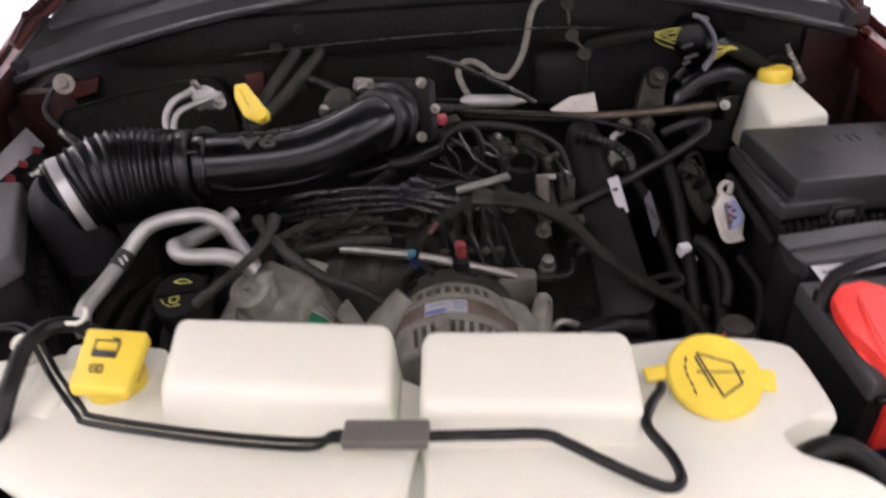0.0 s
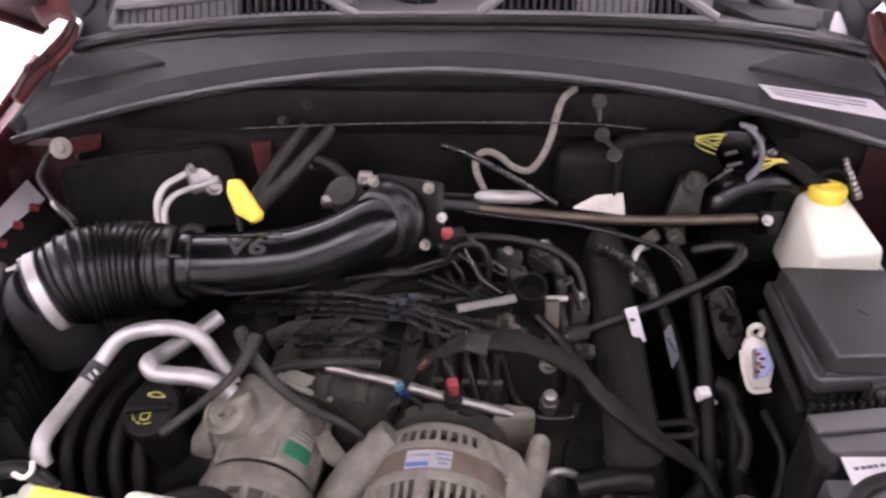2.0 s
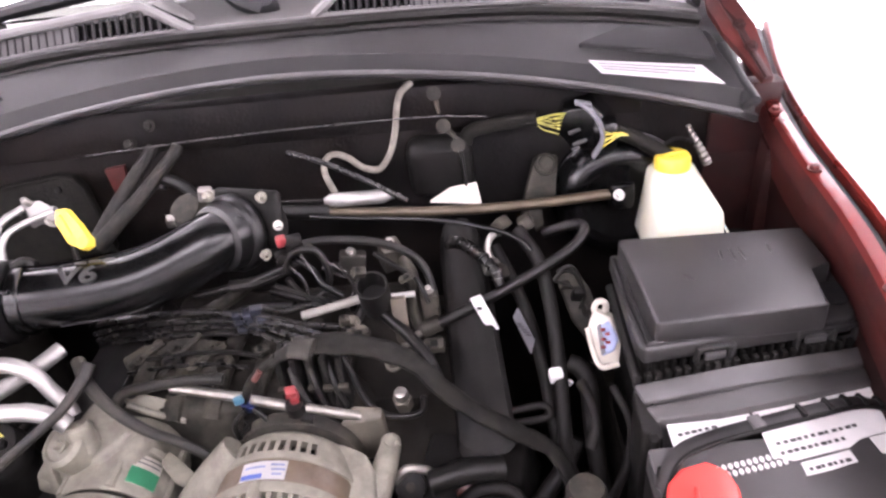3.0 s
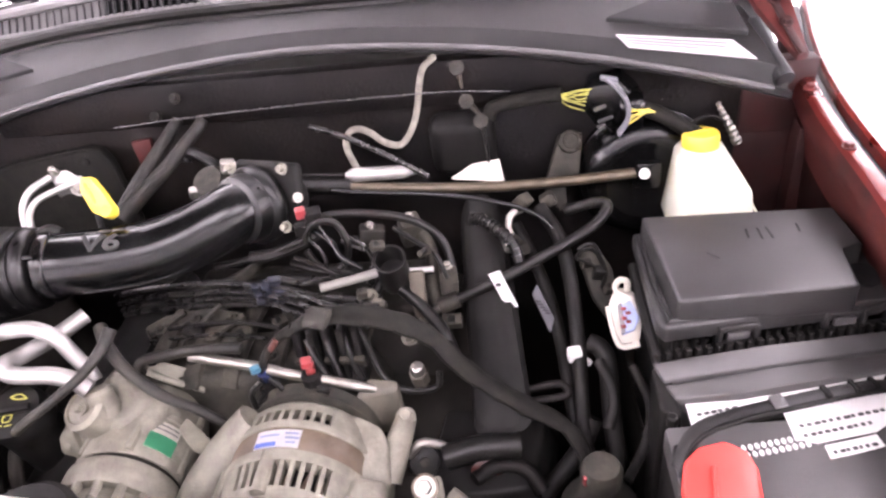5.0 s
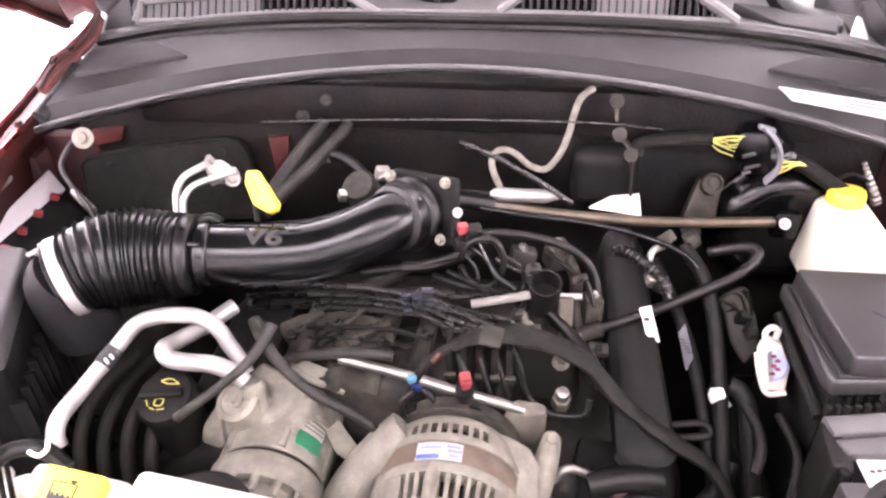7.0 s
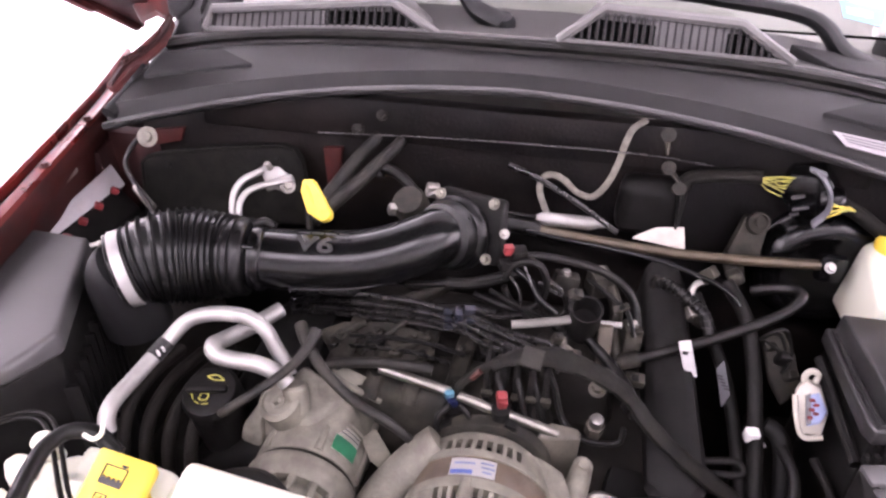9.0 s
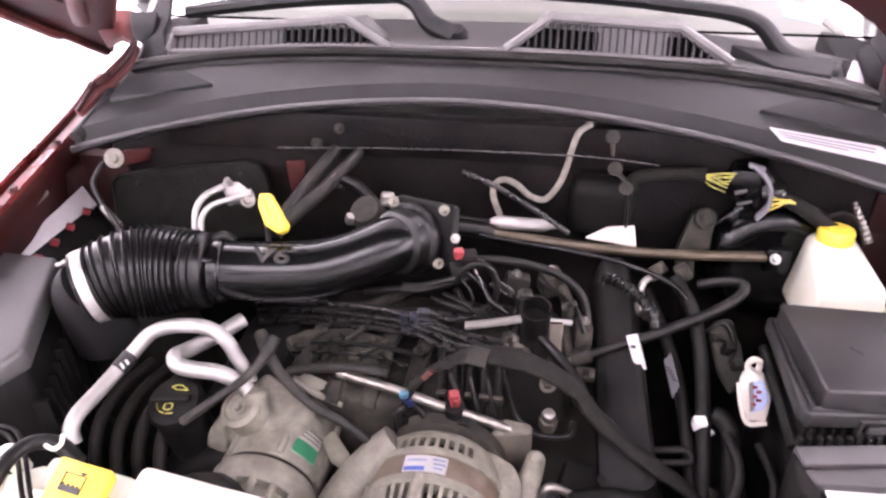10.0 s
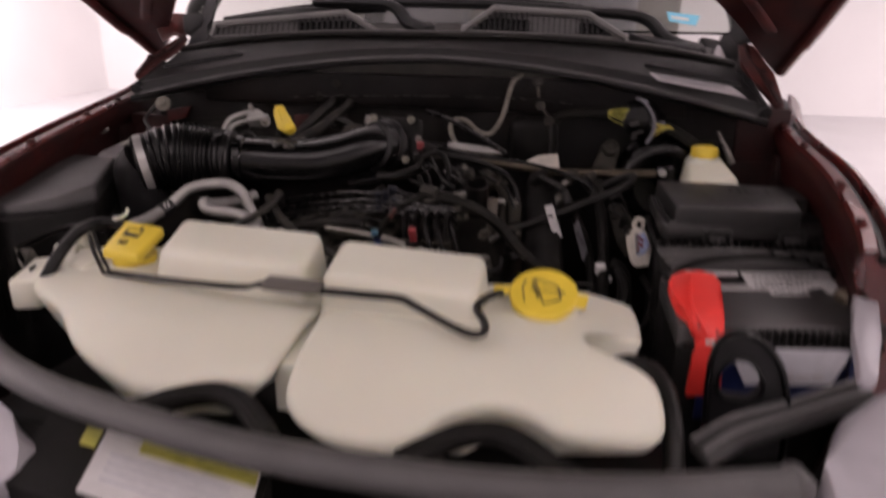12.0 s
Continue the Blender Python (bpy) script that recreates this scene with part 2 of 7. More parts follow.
def slab(pts, drop, bevel=0.003, seg=2):
    """A plate over a loop of points, its underside lower by drop."""
    bm = bmesh.new()
    a = [bm.verts.new(p) for p in pts]
    b = [bm.verts.new(Vector(p) - Vector((0, 0, drop))) for p in pts]
    bm.faces.new(a), bm.faces.new(b[::-1])
    for i in range(len(a)):
        j = (i + 1) % len(a)
        bm.faces.new((a[i], b[i], b[j], a[j]))
    return soften(bm, bevel, seg)


def round_shell(outline, z0, top, radius=0.010, inset=0.4, n=4, seg=6):
    """A moulded hollow-ware body: rounded plan, foot drawn in, soft shoulder; top is a function of x and y."""
    m = len(outline)
    pl = []
    for i in range(m):
        a, b, c, d = [Vector((*outline[(i + k) % m], 0)) for k in (-1, 0, 1, 2)]
        for k in range(n):
            t = k / n
            pl.append(0.5 * (2 * b + (c - a) * t + (2 * a - 5 * b + 4 * c - d) * t * t + (3 * b - a - 3 * c + d) * t ** 3))
    for it in range(1):
        pl = [(pl[i - 1] + 2 * pl[i] + pl[(i + 1) % len(pl)]) / 4 for i in range(len(pl))]
    mid = sum(pl, Vector()) / len(pl)
    area = sum(pl[i - 1].x * pl[i].y - pl[i].x * pl[i - 1].y for i in range(len(pl)))
    sgn = 1 if area > 0 else -1
    nrm = []
    for i in range(len(pl)):
        d = pl[(i + 1) % len(pl)] - pl[i - 1]
        nrm.append(Vector((-d.y, d.x, 0)).normalized() * sgn)
    bm = bmesh.new()
    rings = [[bm.verts.new((p.x + (mid.x - p.x) * inset, p.y + (mid.y - p.y) * inset, z0)) for p in pl],
             [bm.verts.new((p.x + (mid.x - p.x) * 0.03, p.y + (mid.y - p.y) * 0.03, top(p.x, p.y) - radius * 1.9)) for p in pl]]
    for k in range(seg + 1):
        a = math.pi / 2 * k / seg
        ring = []
        for p, q in zip(pl, nrm):
            w = p + q * radius * (1 - math.cos(a))
            ring.append(bm.verts.new((w.x, w.y, top(w.x, w.y) - radius * (1 - math.sin(a)))))
        rings.append(ring)
    for f in (0.80, 0.55, 0.30, 0.08):
        rings.append([bm.verts.new((mid.x + (v.co.x - mid.x) * f, mid.y + (v.co.y - mid.y) * f, top(mid.x + (v.co.x - mid.x) * f, mid.y + (v.co.y - mid.y) * f) + 0.002 * (1 - f))) for v in rings[seg + 2]])
    for a, b in zip(rings, rings[1:]):
        for k in range(len(a)):
            j = (k + 1) % len(a)
            bm.faces.new((a[k], a[j], b[j], b[k]))
    bm.faces.new(rings[0][::-1]), bm.faces.new(rings[-1])
    return bm


def smooth_line(pts, n=8):
    """Catmull-Rom through the points."""
    p = [Vector(q) for q in pts]
    p = [2 * p[0] - p[1], *p, 2 * p[-1] - p[-2]]
    out = []
    for i in range(1, len(p) - 2):
        for k in range(n):
            t = k / n
            out.append(0.5 * (2 * p[i] + (p[i + 1] - p[i - 1]) * t + (2 * p[i - 1] - 5 * p[i] + 4 * p[i + 1] - p[i + 2]) * t * t
                              + (3 * p[i] - p[i - 1] - 3 * p[i + 1] + p[i + 2]) * t ** 3))
    out.append(p[-2])
    return out


def sweep(pts, r, seg=10, n=8, raw=False, squash=1.0, up=None):
    """A tube along the points; r is a radius or a function of 0..1 along it."""
    line = [Vector(q) for q in pts] if raw else smooth_line(pts, n)
    bm = bmesh.new()
    rings, side = [], None
    for i, c in enumerate(line):
        d = (line[min(i + 1, len(line) - 1)] - line[max(i - 1, 0)]).normalized()
        if side is None:
            ref = Vector(up) if up else (Vector((0, 0, 1)) if abs(d.z) < 0.9 else Vector((1, 0, 0)))
            side = d.cross(ref).normalized()
        side = (side - d * side.dot(d)).normalized()
        over = side.cross(d)
        rad = r(i / (len(line) - 1)) if callable(r) else r
        rings.append([bm.verts.new(c + rad * (math.cos(a) * side + squash * math.sin(a) * over)) for a in (2 * math.pi * k / seg for k in range(seg))])
    for a, b in zip(rings, rings[1:]):
        for k in range(seg):
            bm.faces.new((a[k], a[(k + 1) % seg], b[(k + 1) % seg], b[k]))
    bm.faces.new(rings[0]), bm.faces.new(rings[-1][::-1])
    return bm


def even(pts, count):
    """The smooth line through the points, cut into equal steps."""
    line = smooth_line(pts, 24)
    run = [0.0]
    for a, b in zip(line, line[1:]):
        run.append(run[-1] + (b - a).length)
    out, i = [], 0
    for k in range(count + 1):
        d = run[-1] * k / count
        while i < len(run) - 2 and run[i + 1] < d:
            i += 1
        out.append(line[i].lerp(line[i + 1], (d - run[i]) / max(run[i + 1] - run[i], 1e-9)))
    return out


def along(p, d):
    """A pose at p whose z points along d."""
    return Matrix.Translation(p) @ Vector(d).to_track_quat("Z", "Y").to_matrix().to_4x4()


def lathe(profile, m, seg=24):
    """A turned body: profile of (radius, height) along the pose's z."""
    bm = bmesh.new()
    rings = [[bm.verts.new(m @ Vector((max(r, 1e-5) * math.cos(a), max(r, 1e-5) * math.sin(a), h))) for a in (2 * math.pi * k / seg for k in range(seg))]
             for r, h in profile]
    for a, b in zip(rings, rings[1:]):
        for k in range(seg):
            bm.faces.new((a[k], a[(k + 1) % seg], b[(k + 1) % seg], b[k]))
    bm.faces.new(rings[0][::-1]), bm.faces.new(rings[-1])
    return bm


def bolt_mesh(p, d, r=0.007, h=0.008):
    m = along(p, d)
    return merge(lathe([(r * 1.5, 0), (r * 1.5, h * 0.25)], m, 16), lathe([(r, h * 0.2), (r, h * 0.9), (r * 0.85, h)], m, 6))


def sheet(corners, lift=0.0008):
    """A thin label on four corners."""
    a = [Vector(c) for c in corners]
    nrm = (a[1] - a[0]).cross(a[2] - a[0]).normalized()
    if nrm.z < 0:
        nrm = -nrm
    return hexa([c for c in a], [c + nrm * lift for c in a], 0.0)


def lerp4(c, u, v):
    c = [Vector(q) for q in c]
    return (c[0] * (1 - u) + c[1] * u) * (1 - v) + (c[3] * (1 - u) + c[2] * u) * v


def bars(corners, rects, lift=0.0016):
    """Plain printed bars (u0, v0, u1, v1) on a four-cornered label."""
    out = []
    for u0, v0, u1, v1 in rects:
        out.append(sheet([lerp4(corners, u0, v0), lerp4(corners, u1, v0), lerp4(corners, u1, v1), lerp4(corners, u0, v1)], lift))
    return merge(*out)


def hose_thing(name, label, pts, r, mat, category="hose", seg=10, n=8, squash=1.0, group=""):
    t = thing(name, label, category, group)
    part(category.split()[-1] + "_body", sweep(pts, r, seg, n, squash=squash), mat, t)
    return t


# ---- the hall ----
def hall():
    floor = part("floor", block((0, 2, -0.1), (14, 16, 0.2), bevel=0), M_FLOOR)
    tagged(floor, "pale grey smooth epoxy hall floor", "floor", kind="structure")
    for nm, c, s in (("wall_north", (0, 10.1, 1.9), (14.4, 0.2, 3.8)), ("wall_south", (0, -6.1, 1.9), (14.4, 0.2, 3.8)),
                     ("wall_east", (7.1, 2, 1.9), (0.2, 16, 3.8)), ("wall_west", (-7.1, 2, 1.9), (0.2, 16, 3.8))):
        tagged(part(nm, block(c, s, bevel=0), M_HALL), "plain white painted hall wall", "wall", kind="structure")
    tagged(part("ceiling", block((0, 2, 3.9), (14.4, 16.4, 0.2), bevel=0), M_HALL), "plain white hall ceiling", "ceiling", kind="structure")
    # panel bodies for all lamps, the added wall fill too, none in view
    for x, y in LAMPS + [(w[0], w[1]) for w in WALL_FILL]:
        e = thing("ceiling_light", "white rectangular ceiling light panel, lit, added out of view", "ceiling light", "hall ceiling lights")
        e.location = (x, y, 3.8)
        part("frame", block((0, 0, -0.03), (1.8, 1.4, 0.06), bevel=0.01), M_HALL, e)
        part("diffuser", block((0, 0, -0.064), (1.7, 1.3, 0.006), bevel=0), M_LAMP, e)


hall()

XC = 0.10
# ---- car body ----
FL = [(-0.47, 0.40, 1.11), (-0.515, 0.60, 1.14), (-0.553, 0.80, 1.160), (-0.603, 1.02, 1.172), (-0.645, 1.20, 1.182), (-0.70, 1.40, 1.20)]
FR = [(0.738, 0.50, 1.125), (0.760, 0.60, 1.14), (0.784, 0.80, 1.160), (0.792, 1.02, 1.172), (0.815, 1.20, 1.182), (0.86, 1.40, 1.20)]


def fender(side_line, sgn, body):
    """Outer wing: inner flange, dark shut line, crowned outer skin."""
    line = smooth_line(side_line, 5)
    def strip(profile):
        bm = bmesh.new()
        rows = [[bm.verts.new((p.x + sgn * dx, p.y, p.z + dz)) for dx, dz in profile] for p in line]
        for a, b in zip(rows, rows[1:]):
            for k in range(len(profile) - 1):
                bm.faces.new((a[k], a[k + 1], b[k + 1], b[k]))
        geom = list(bm.faces)
        bmesh.ops.solidify(bm, geom=geom, thickness=0.003)
        return bm
    part("fender_skin", strip([(0.030, -0.02), (0.030, 0.002), (0.035, 0.005), (0.048, -0.002), (0.060, -0.018), (0.070, -0.05), (0.082, -0.12), (0.090, -0.3), (0.095, -0.5), (0.09, -0.75)]), M_RED, body)
    part("fender_flange", strip([(-0.003, -0.007), (0.001, -0.001), (0.006, 0.0), (0.016, 0.0), (0.018, -0.02)]), M_RED, body)
    part("inner_apron", strip([(-0.001, -0.004), (-0.006, -0.012), (-0.008, -0.030), (0.004, -0.055), (0.012, -0.10)]), M_REDDULL, body, "dull blotchy red inner wing")
    part("wheel_liner", strip([(0.012, -0.10), (0.02, -0.25), (-0.02, -0.42), (-0.10, -0.55)]), M_REDDARK, body, "darker blotchy red lower inner wing")
    part("shut_line_seal", sweep([p + Vector((sgn * 0.024, 0, -0.012)) for p in line], 0.006, 6, raw=True), M_RUBBER, body)
    for k in range(5):
        p = line[int(4 + k * 4.6)]
        part("flange_bolt", bolt_mesh(p + Vector((sgn * 0.004, 0, 0.0)), (0, 0, 1), 0.006, 0.007), M_REDDULL, body)


def car_body():
    body = thing("car", "dark red car with its engine bay open", "car")
    fender(FL, -1, body)
    fender(FR, 1, body)
    # firewall with a stepped face
    part("firewall", block((XC, 1.150, 0.82), (1.30, 0.03, 0.76), bevel=0.004), M_BULK, body, "black coated bulkhead")
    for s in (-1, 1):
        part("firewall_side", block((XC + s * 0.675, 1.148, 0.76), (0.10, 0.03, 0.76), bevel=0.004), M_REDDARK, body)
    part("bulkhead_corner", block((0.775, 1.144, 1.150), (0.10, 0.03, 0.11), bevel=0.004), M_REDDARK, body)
    part("firewall_beam", block((XC, 1.130, 1.215), (1.04, 0.03, 0.07), bevel=0.006), M_BULK, body)
    for q in (((-0.527, 1.128, 1.154), (-0.467, 1.128, 1.164), (-0.479, 1.128, 1.138), (-0.528, 1.128, 1.126)), ((-0.218, 1.128, 1.153), (-0.184, 1.128, 1.157), (-0.194, 1.128, 1.089), (-0.215, 1.128, 1.081))):
        part("bare_red_patch", hexa([Vector(p) + Vector((0, 0.012, 0)) for p in q], q, 0.001), M_REDDULL, body, "dull red painted metal of the bulkhead")
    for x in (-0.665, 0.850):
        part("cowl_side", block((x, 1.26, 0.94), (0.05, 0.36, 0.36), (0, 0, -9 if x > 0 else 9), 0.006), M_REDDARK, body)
    for s in (-1, 1):
        part("side_panel", block((XC + s * 0.76, 2.18, 0.68), (0.04, 1.56, 0.66), bevel=0.012), M_RED, body)
    part("cabin_floor", block((XC, 2.18, 0.36), (1.48, 1.56, 0.04), bevel=0.01), M_BLACK, body)
    for x in (-0.60, 0.80):
        w = part("wheel", lathe([(0.36, -0.09), (0.38, -0.07), (0.385, 0.0), (0.38, 0.07), (0.36, 0.09), (0.25, 0.09), (0.25, -0.09)], along((x, 0.78, 0.385), (1, 0, 0)), 40), M_RUBBER, body, "black road tyre")
        part("rim", lathe([(0.25, -0.07), (0.24, 0.0), (0.06, 0.05), (0.0, 0.05)], along((x, 0.78, 0.385), (-1 if x < 0 else 1, 0, 0)), 32), M_ALU, w)
    part("undertray", block((XC, 0.70, 0.45), (1.5, 1.1, 0.02), bevel=0.002), M_BLACK, body)
    part("chassis_rail", block((-0.42, 0.70, 0.62), (0.10, 0.95, 0.16), bevel=0.01), M_ENGINE, body)
    part("chassis_rail", block((0.62, 0.70, 0.62), (0.10, 0.95, 0.16), bevel=0.01), M_ENGINE, body)
    part("strut_tower", lathe([(0.16, -0.5), (0.14, -0.06), (0.12, 0.0), (0.05, 0.01), (0.03, 0.03), (0.0, 0.03)], pose(-0.56, 1.03, 0.98), 28), M_ENGINE, body)
    part("strut_tower", lathe([(0.16, -0.5), (0.14, -0.06), (0.12, 0.0), (0.05, 0.01), (0.03, 0.03), (0.0, 0.03)], pose(0.76, 1.03, 0.95), 28), M_ENGINE, body)
    # front end
    part("radiator_shroud", prism([(-0.33, 0.30), (0.52, 0.24), (0.55, 0.32), (0.52, 0.48), (-0.30, 0.54)], 0.55, 0.90, 0.01), M_BLACK, body)
    part("front_crossmember", sweep([(-0.50, 0.46, 0.965), (-0.295, 0.305, 0.985), (-0.16, 0.235, 0.990), (0.01, 0.190, 0.990), (0.142, 0.170, 0.990), (0.30, 0.163, 0.990),
                                     (0.45, 0.178, 0.990), (0.60, 0.218, 0.990)], 0.0175, 12), M_SLATE, body, "grey plastic crossmember trim")
    part("front_crossmember_end", block((0.606, 0.221, 0.986), (0.02, 0.036, 0.036), (0, 0, 14), 0.006), M_SLATE, body)
    part("lock_carrier", prism([(-0.44, 0.36), (-0.16, 0.215), (0.10, 0.155), (0.34, 0.145), (0.60, 0.20), (0.72, 0.35), (0.60, 0.235), (0.3, 0.19), (0.02, 0.215), (-0.22, 0.30)], 0.60, 0.895, 0.004), M_BLACK, body)
    part("headlamp_housing", prism([(-0.305, 0.285), (-0.22, 0.243), (-0.150, 0.205), (-0.150, 0.165), (-0.135, 0.05), (-0.30, 0.0), (-0.58, 0.15), (-0.52, 0.38)], 0.66, lambda x, y: 0.955 + 0.12 * (y - 0.3), 0.02, 3), M_LAMPG, body, "silver-grey painted headlamp surround")
    part("headlamp_housing", prism([(0.705, 0.395), (0.665, 0.310), (0.640, 0.230), (0.640, 0.10), (0.80, 0.02), (0.95, 0.22), (0.88, 0.48), (0.775, 0.460)], 0.66, lambda x, y: 0.955 + 0.12 * (y - 0.3), 0.02, 3), M_LAMPG, body, "silver-grey painted headlamp surround")
    part("grille_top", prism([(-0.10, 0.17), (0.12, 0.12), (0.40, 0.11), (0.64, 0.17), (0.62, 0.0), (-0.06, 0.0)], 0.55, 0.86, 0.01), M_BLACK, body)
    lab = [(-0.105, 0.248, 0.935), (0.096, 0.209, 0.935), (0.120, 0.110, 0.935), (-0.072, 0.150, 0.935)]
    tray = [Vector(c) - Vector((0, 0, 0.03)) for c in ((-0.190, 0.262, 0.935), (0.104, 0.214, 0.935), (0.130, 0.100, 0.935), (-0.160, 0.150, 0.935))]
    part("label_shelf", hexa([c - Vector((0, 0, 0.04)) for c in tray], [c + Vector((0, 0, 0.0292)) for c in tray], 0.0), M_BLACK, body)
    lb = part("warning_label", sheet(lab), M_PAPER, body, "white warning label with yellow-green band")
    part("yellow_band", bars(lab, [(0.26, 0.02, 0.99, 0.22)]), M_WIRE, lb)
    for r in ((0.10, 0.36, 0.86, 0.40), (0.10, 0.48, 0.90, 0.52), (0.10, 0.60, 0.82, 0.64), (0.10, 0.72, 0.90, 0.76)):
        part("text_bar", bars(lab, [r], 0.002), M_GREYL, lb)
    part("yellow_tab", bars(lab, [(-0.13, 0.05, -0.02, 0.34)], 0.002), M_WIRE, lb)
    # glossy shelf behind the headlamp, with a beaded rear edge
    edge = [Vector(p) for p in ((0.535, 0.325, 0.955), (0.575, 0.360, 0.962), (0.615, 0.388, 0.962), (0.655, 0.414, 0.962), (0.716, 0.456, 0.962), (0.756, 0.484, 0.962))]
    shelf = part("headlamp_shelf", slab([*edge, *[p + Vector((0.016, -0.030, -0.004)) for p in edge[::-1]]], 0.012, 0.003), M_FUSE, body, "dark moulded shelf behind the headlamp")
    part("shelf_bead", sweep([p + Vector((0.001, -0.002, 0.001)) for p in edge], 0.0036, 8, 4), M_SLATE, shelf)
    part("shelf_bead", sweep([p + Vector((0.010, -0.018, 0.0)) for p in edge], 0.003, 8, 4), M_SLATE, shelf)
    part("wing_end_bracket", slab([(0.742, 0.512, 1.066), (0.764, 0.490, 1.066), (0.742, 0.420, 1.050), (0.724, 0.370, 1.030), (0.706, 0.372, 1.028), (0.720, 0.440, 1.050)], 0.02, 0.005, 3), M_LAMPG, body, "pale grey bracket at the end of the wing")
    # rubber seal humps between tank and crossmember
    for hump in (((-0.075, 0.226), (-0.045, 0.240), (-0.018, 0.262), (0.020, 0.277), (0.055, 0.266), (0.082, 0.242), (0.108, 0.215)), ((0.245, 0.208), (0.270, 0.232), (0.300, 0.256), (0.334, 0.263), (0.362, 0.250), (0.388, 0.226), (0.415, 0.205))):
        pts = [Vector((x, y, 0.985 + 0.10 * (y - 0.25))) for x, y in hump]
        seal = part("seal_hump", sweep([p - Vector((0, 0.006, 0.004)) for p in pts], 0.013, 10, 6), M_DEEP, body, "black rubber seal humped round the tank")
        part("seal_lip", sweep([p + Vector((0, -0.020, 0.002)) for p in pts], 0.006, 8, 6), M_DEEP, seal)
    part("body_bolt", bolt_mesh((-0.15, 1.112, 1.20), (0, -0.8, 0.6), 0.007, 0.008), M_DUST, body)


car_body()


def lip_z(x):
    s = abs(x - XC) / 0.655
    return 1.289 - 0.094 * s ** 1.75


def lip_y(x):
    s = abs(x - XC) / 0.655
    return 1.10 - 0.055 * s ** 3


def cowl_panel():
    cowl = thing("cowl_panel", "black textured plastic cowl panel across the bulkhead", "cowl panel")
    n = 60
    xs = [XC - 0.66 + 1.32 * i / n for i in range(n + 1)]
    def loft(profile, thick=0.003):
        bm = bmesh.new()
        rows = [[bm.verts.new((XC + (x - XC) * (1 - 0.065 * min(1, max(0, (q[0] - 1.09) / 0.11))), *q)) for q in profile(x)] for x in xs]
        for a, b in zip(rows, rows[1:]):
            for k in range(len(a) - 1):
                bm.faces.new((a[k], a[k + 1], b[k + 1], b[k]))
        bmesh.ops.solidify(bm, geom=list(bm.faces), thickness=thick)
        return bm
    def top_z(x):
        s = abs(x - XC) / 0.655
        return 1.333 - 0.045 * s ** 3
    def deck(x):
        y, z, t = lip_y(x), lip_z(x), top_z(x)
        return [(y + 0.034, z - 0.016), (y + 0.010, z - 0.014), (y + 0.001, z - 0.009), (y, z), (y + 0.006, z + 0.001), (y + 0.010, z - 0.006), (y + 0.014, z - 0.006),
                (y + 0.024, z + 0.013 + (t - z) * 0.12), (1.178, t - 0.020), (1.186, t - 0.018), (1.190, t - 0.022), (1.216, t - 0.019)]
    part("deck", loft(deck), M_COWL, cowl, angle=30)
    part("rubber_seal", sweep([(XC + (x - XC) * 0.935, 1.206, top_z(x) - 0.006) for x in xs], 0.009, 8, raw=True), M_RUBBER, cowl)
    def screen(x):
        t = top_z(x)
        return [(1.205, t - 0.02), (1.213, t + 0.002), (1.222, t + 0.004), (1.30, t - 0.004), (1.345, t + 0.015)]
    part("scuttle_tray", loft(screen), M_SCUTTLE, cowl)
    # thin light bead paints the bright line above the seal
    part("tray_edge_highlight", sweep([(XC + (x - XC) * 0.93, 1.2165, top_z(x) + 0.002) for x in xs], 0.0032, 6, raw=True), M_SCUTTLE, cowl)
    # bead in paler grey, so the lip's highlight sits in its colour
    part("front_bead", sweep([(x, lip_y(x) + 0.001, lip_z(x) - 0.001) for x in xs[1:-1]], 0.0042, 8, raw=True), M_SLATE, cowl, "rounded bead of the cowl lip, paler for its highlight")
    for sgn in (-1, 1):
        part("scuttle_end", hexa([(XC + sgn * 0.60, 1.20, 1.16), (XC + sgn * 0.71, 1.22, 1.16), (XC + sgn * 0.72, 1.46, 1.16), (XC + sgn * 0.58, 1.46, 1.16)], [(XC + sgn * 0.60, 1.205, 1.275), (XC + sgn * 0.665, 1.225, 1.255), (XC + sgn * 0.70, 1.44, 1.31), (XC + sgn * 0.58, 1.44, 1.33)], 0.01), M_PAD, cowl)
    def on(x, f):
        y = lip_y(x) + 0.024
        z = lip_z(x) + 0.014 + (top_z(x) - lip_z(x)) * 0.12
        return Vector((x, y + (1.178 - y) * f, z + (top_z(x) - 0.020 - z) * f))
    # raised end pads, coloured darker than the deck for the shade of their tilt
    for sgn in (-1, 1):
        x0 = XC + sgn * 0.44
        x1 = XC + sgn * 0.62
        q = [on(x0 - sgn * 0.01, 0.40), on(x1, 0.45), on(x1 - sgn * 0.01, 0.95), on(x0 + sgn * 0.06, 0.92)]
        part("end_pad", hexa([c - Vector((0, 0, 0.01)) for c in q], [c + Vector((0, 0, 0.0045)) for c in q], 0.002), M_PAD, cowl)
        part("end_roll", sweep([(XC + sgn * 0.655, 1.06, 1.205), (XC + sgn * 0.645, 1.11, 1.225), (XC + sgn * 0.635, 1.16, 1.25)], 0.013, 10), M_PAD, cowl)
    # warning sticker
    st = [on(0.540, 0.0), on(0.695, 0.24), on(0.720, -0.02), on(0.555, -0.26)]
    st = [c + Vector((0, -0.001, 0.003)) for c in st]
    lb = part("warning_sticker", sheet(st, 0.0015), M_STICK, cowl, "white rectangular warning sticker")
    for r in ((0.05, 0.2, 0.9, 0.26), (0.05, 0.42, 0.85, 0.48), (0.05, 0.62, 0.6, 0.68)):
        part("text_bar", bars(st, [r], 0.0022), M_GREYP, lb)
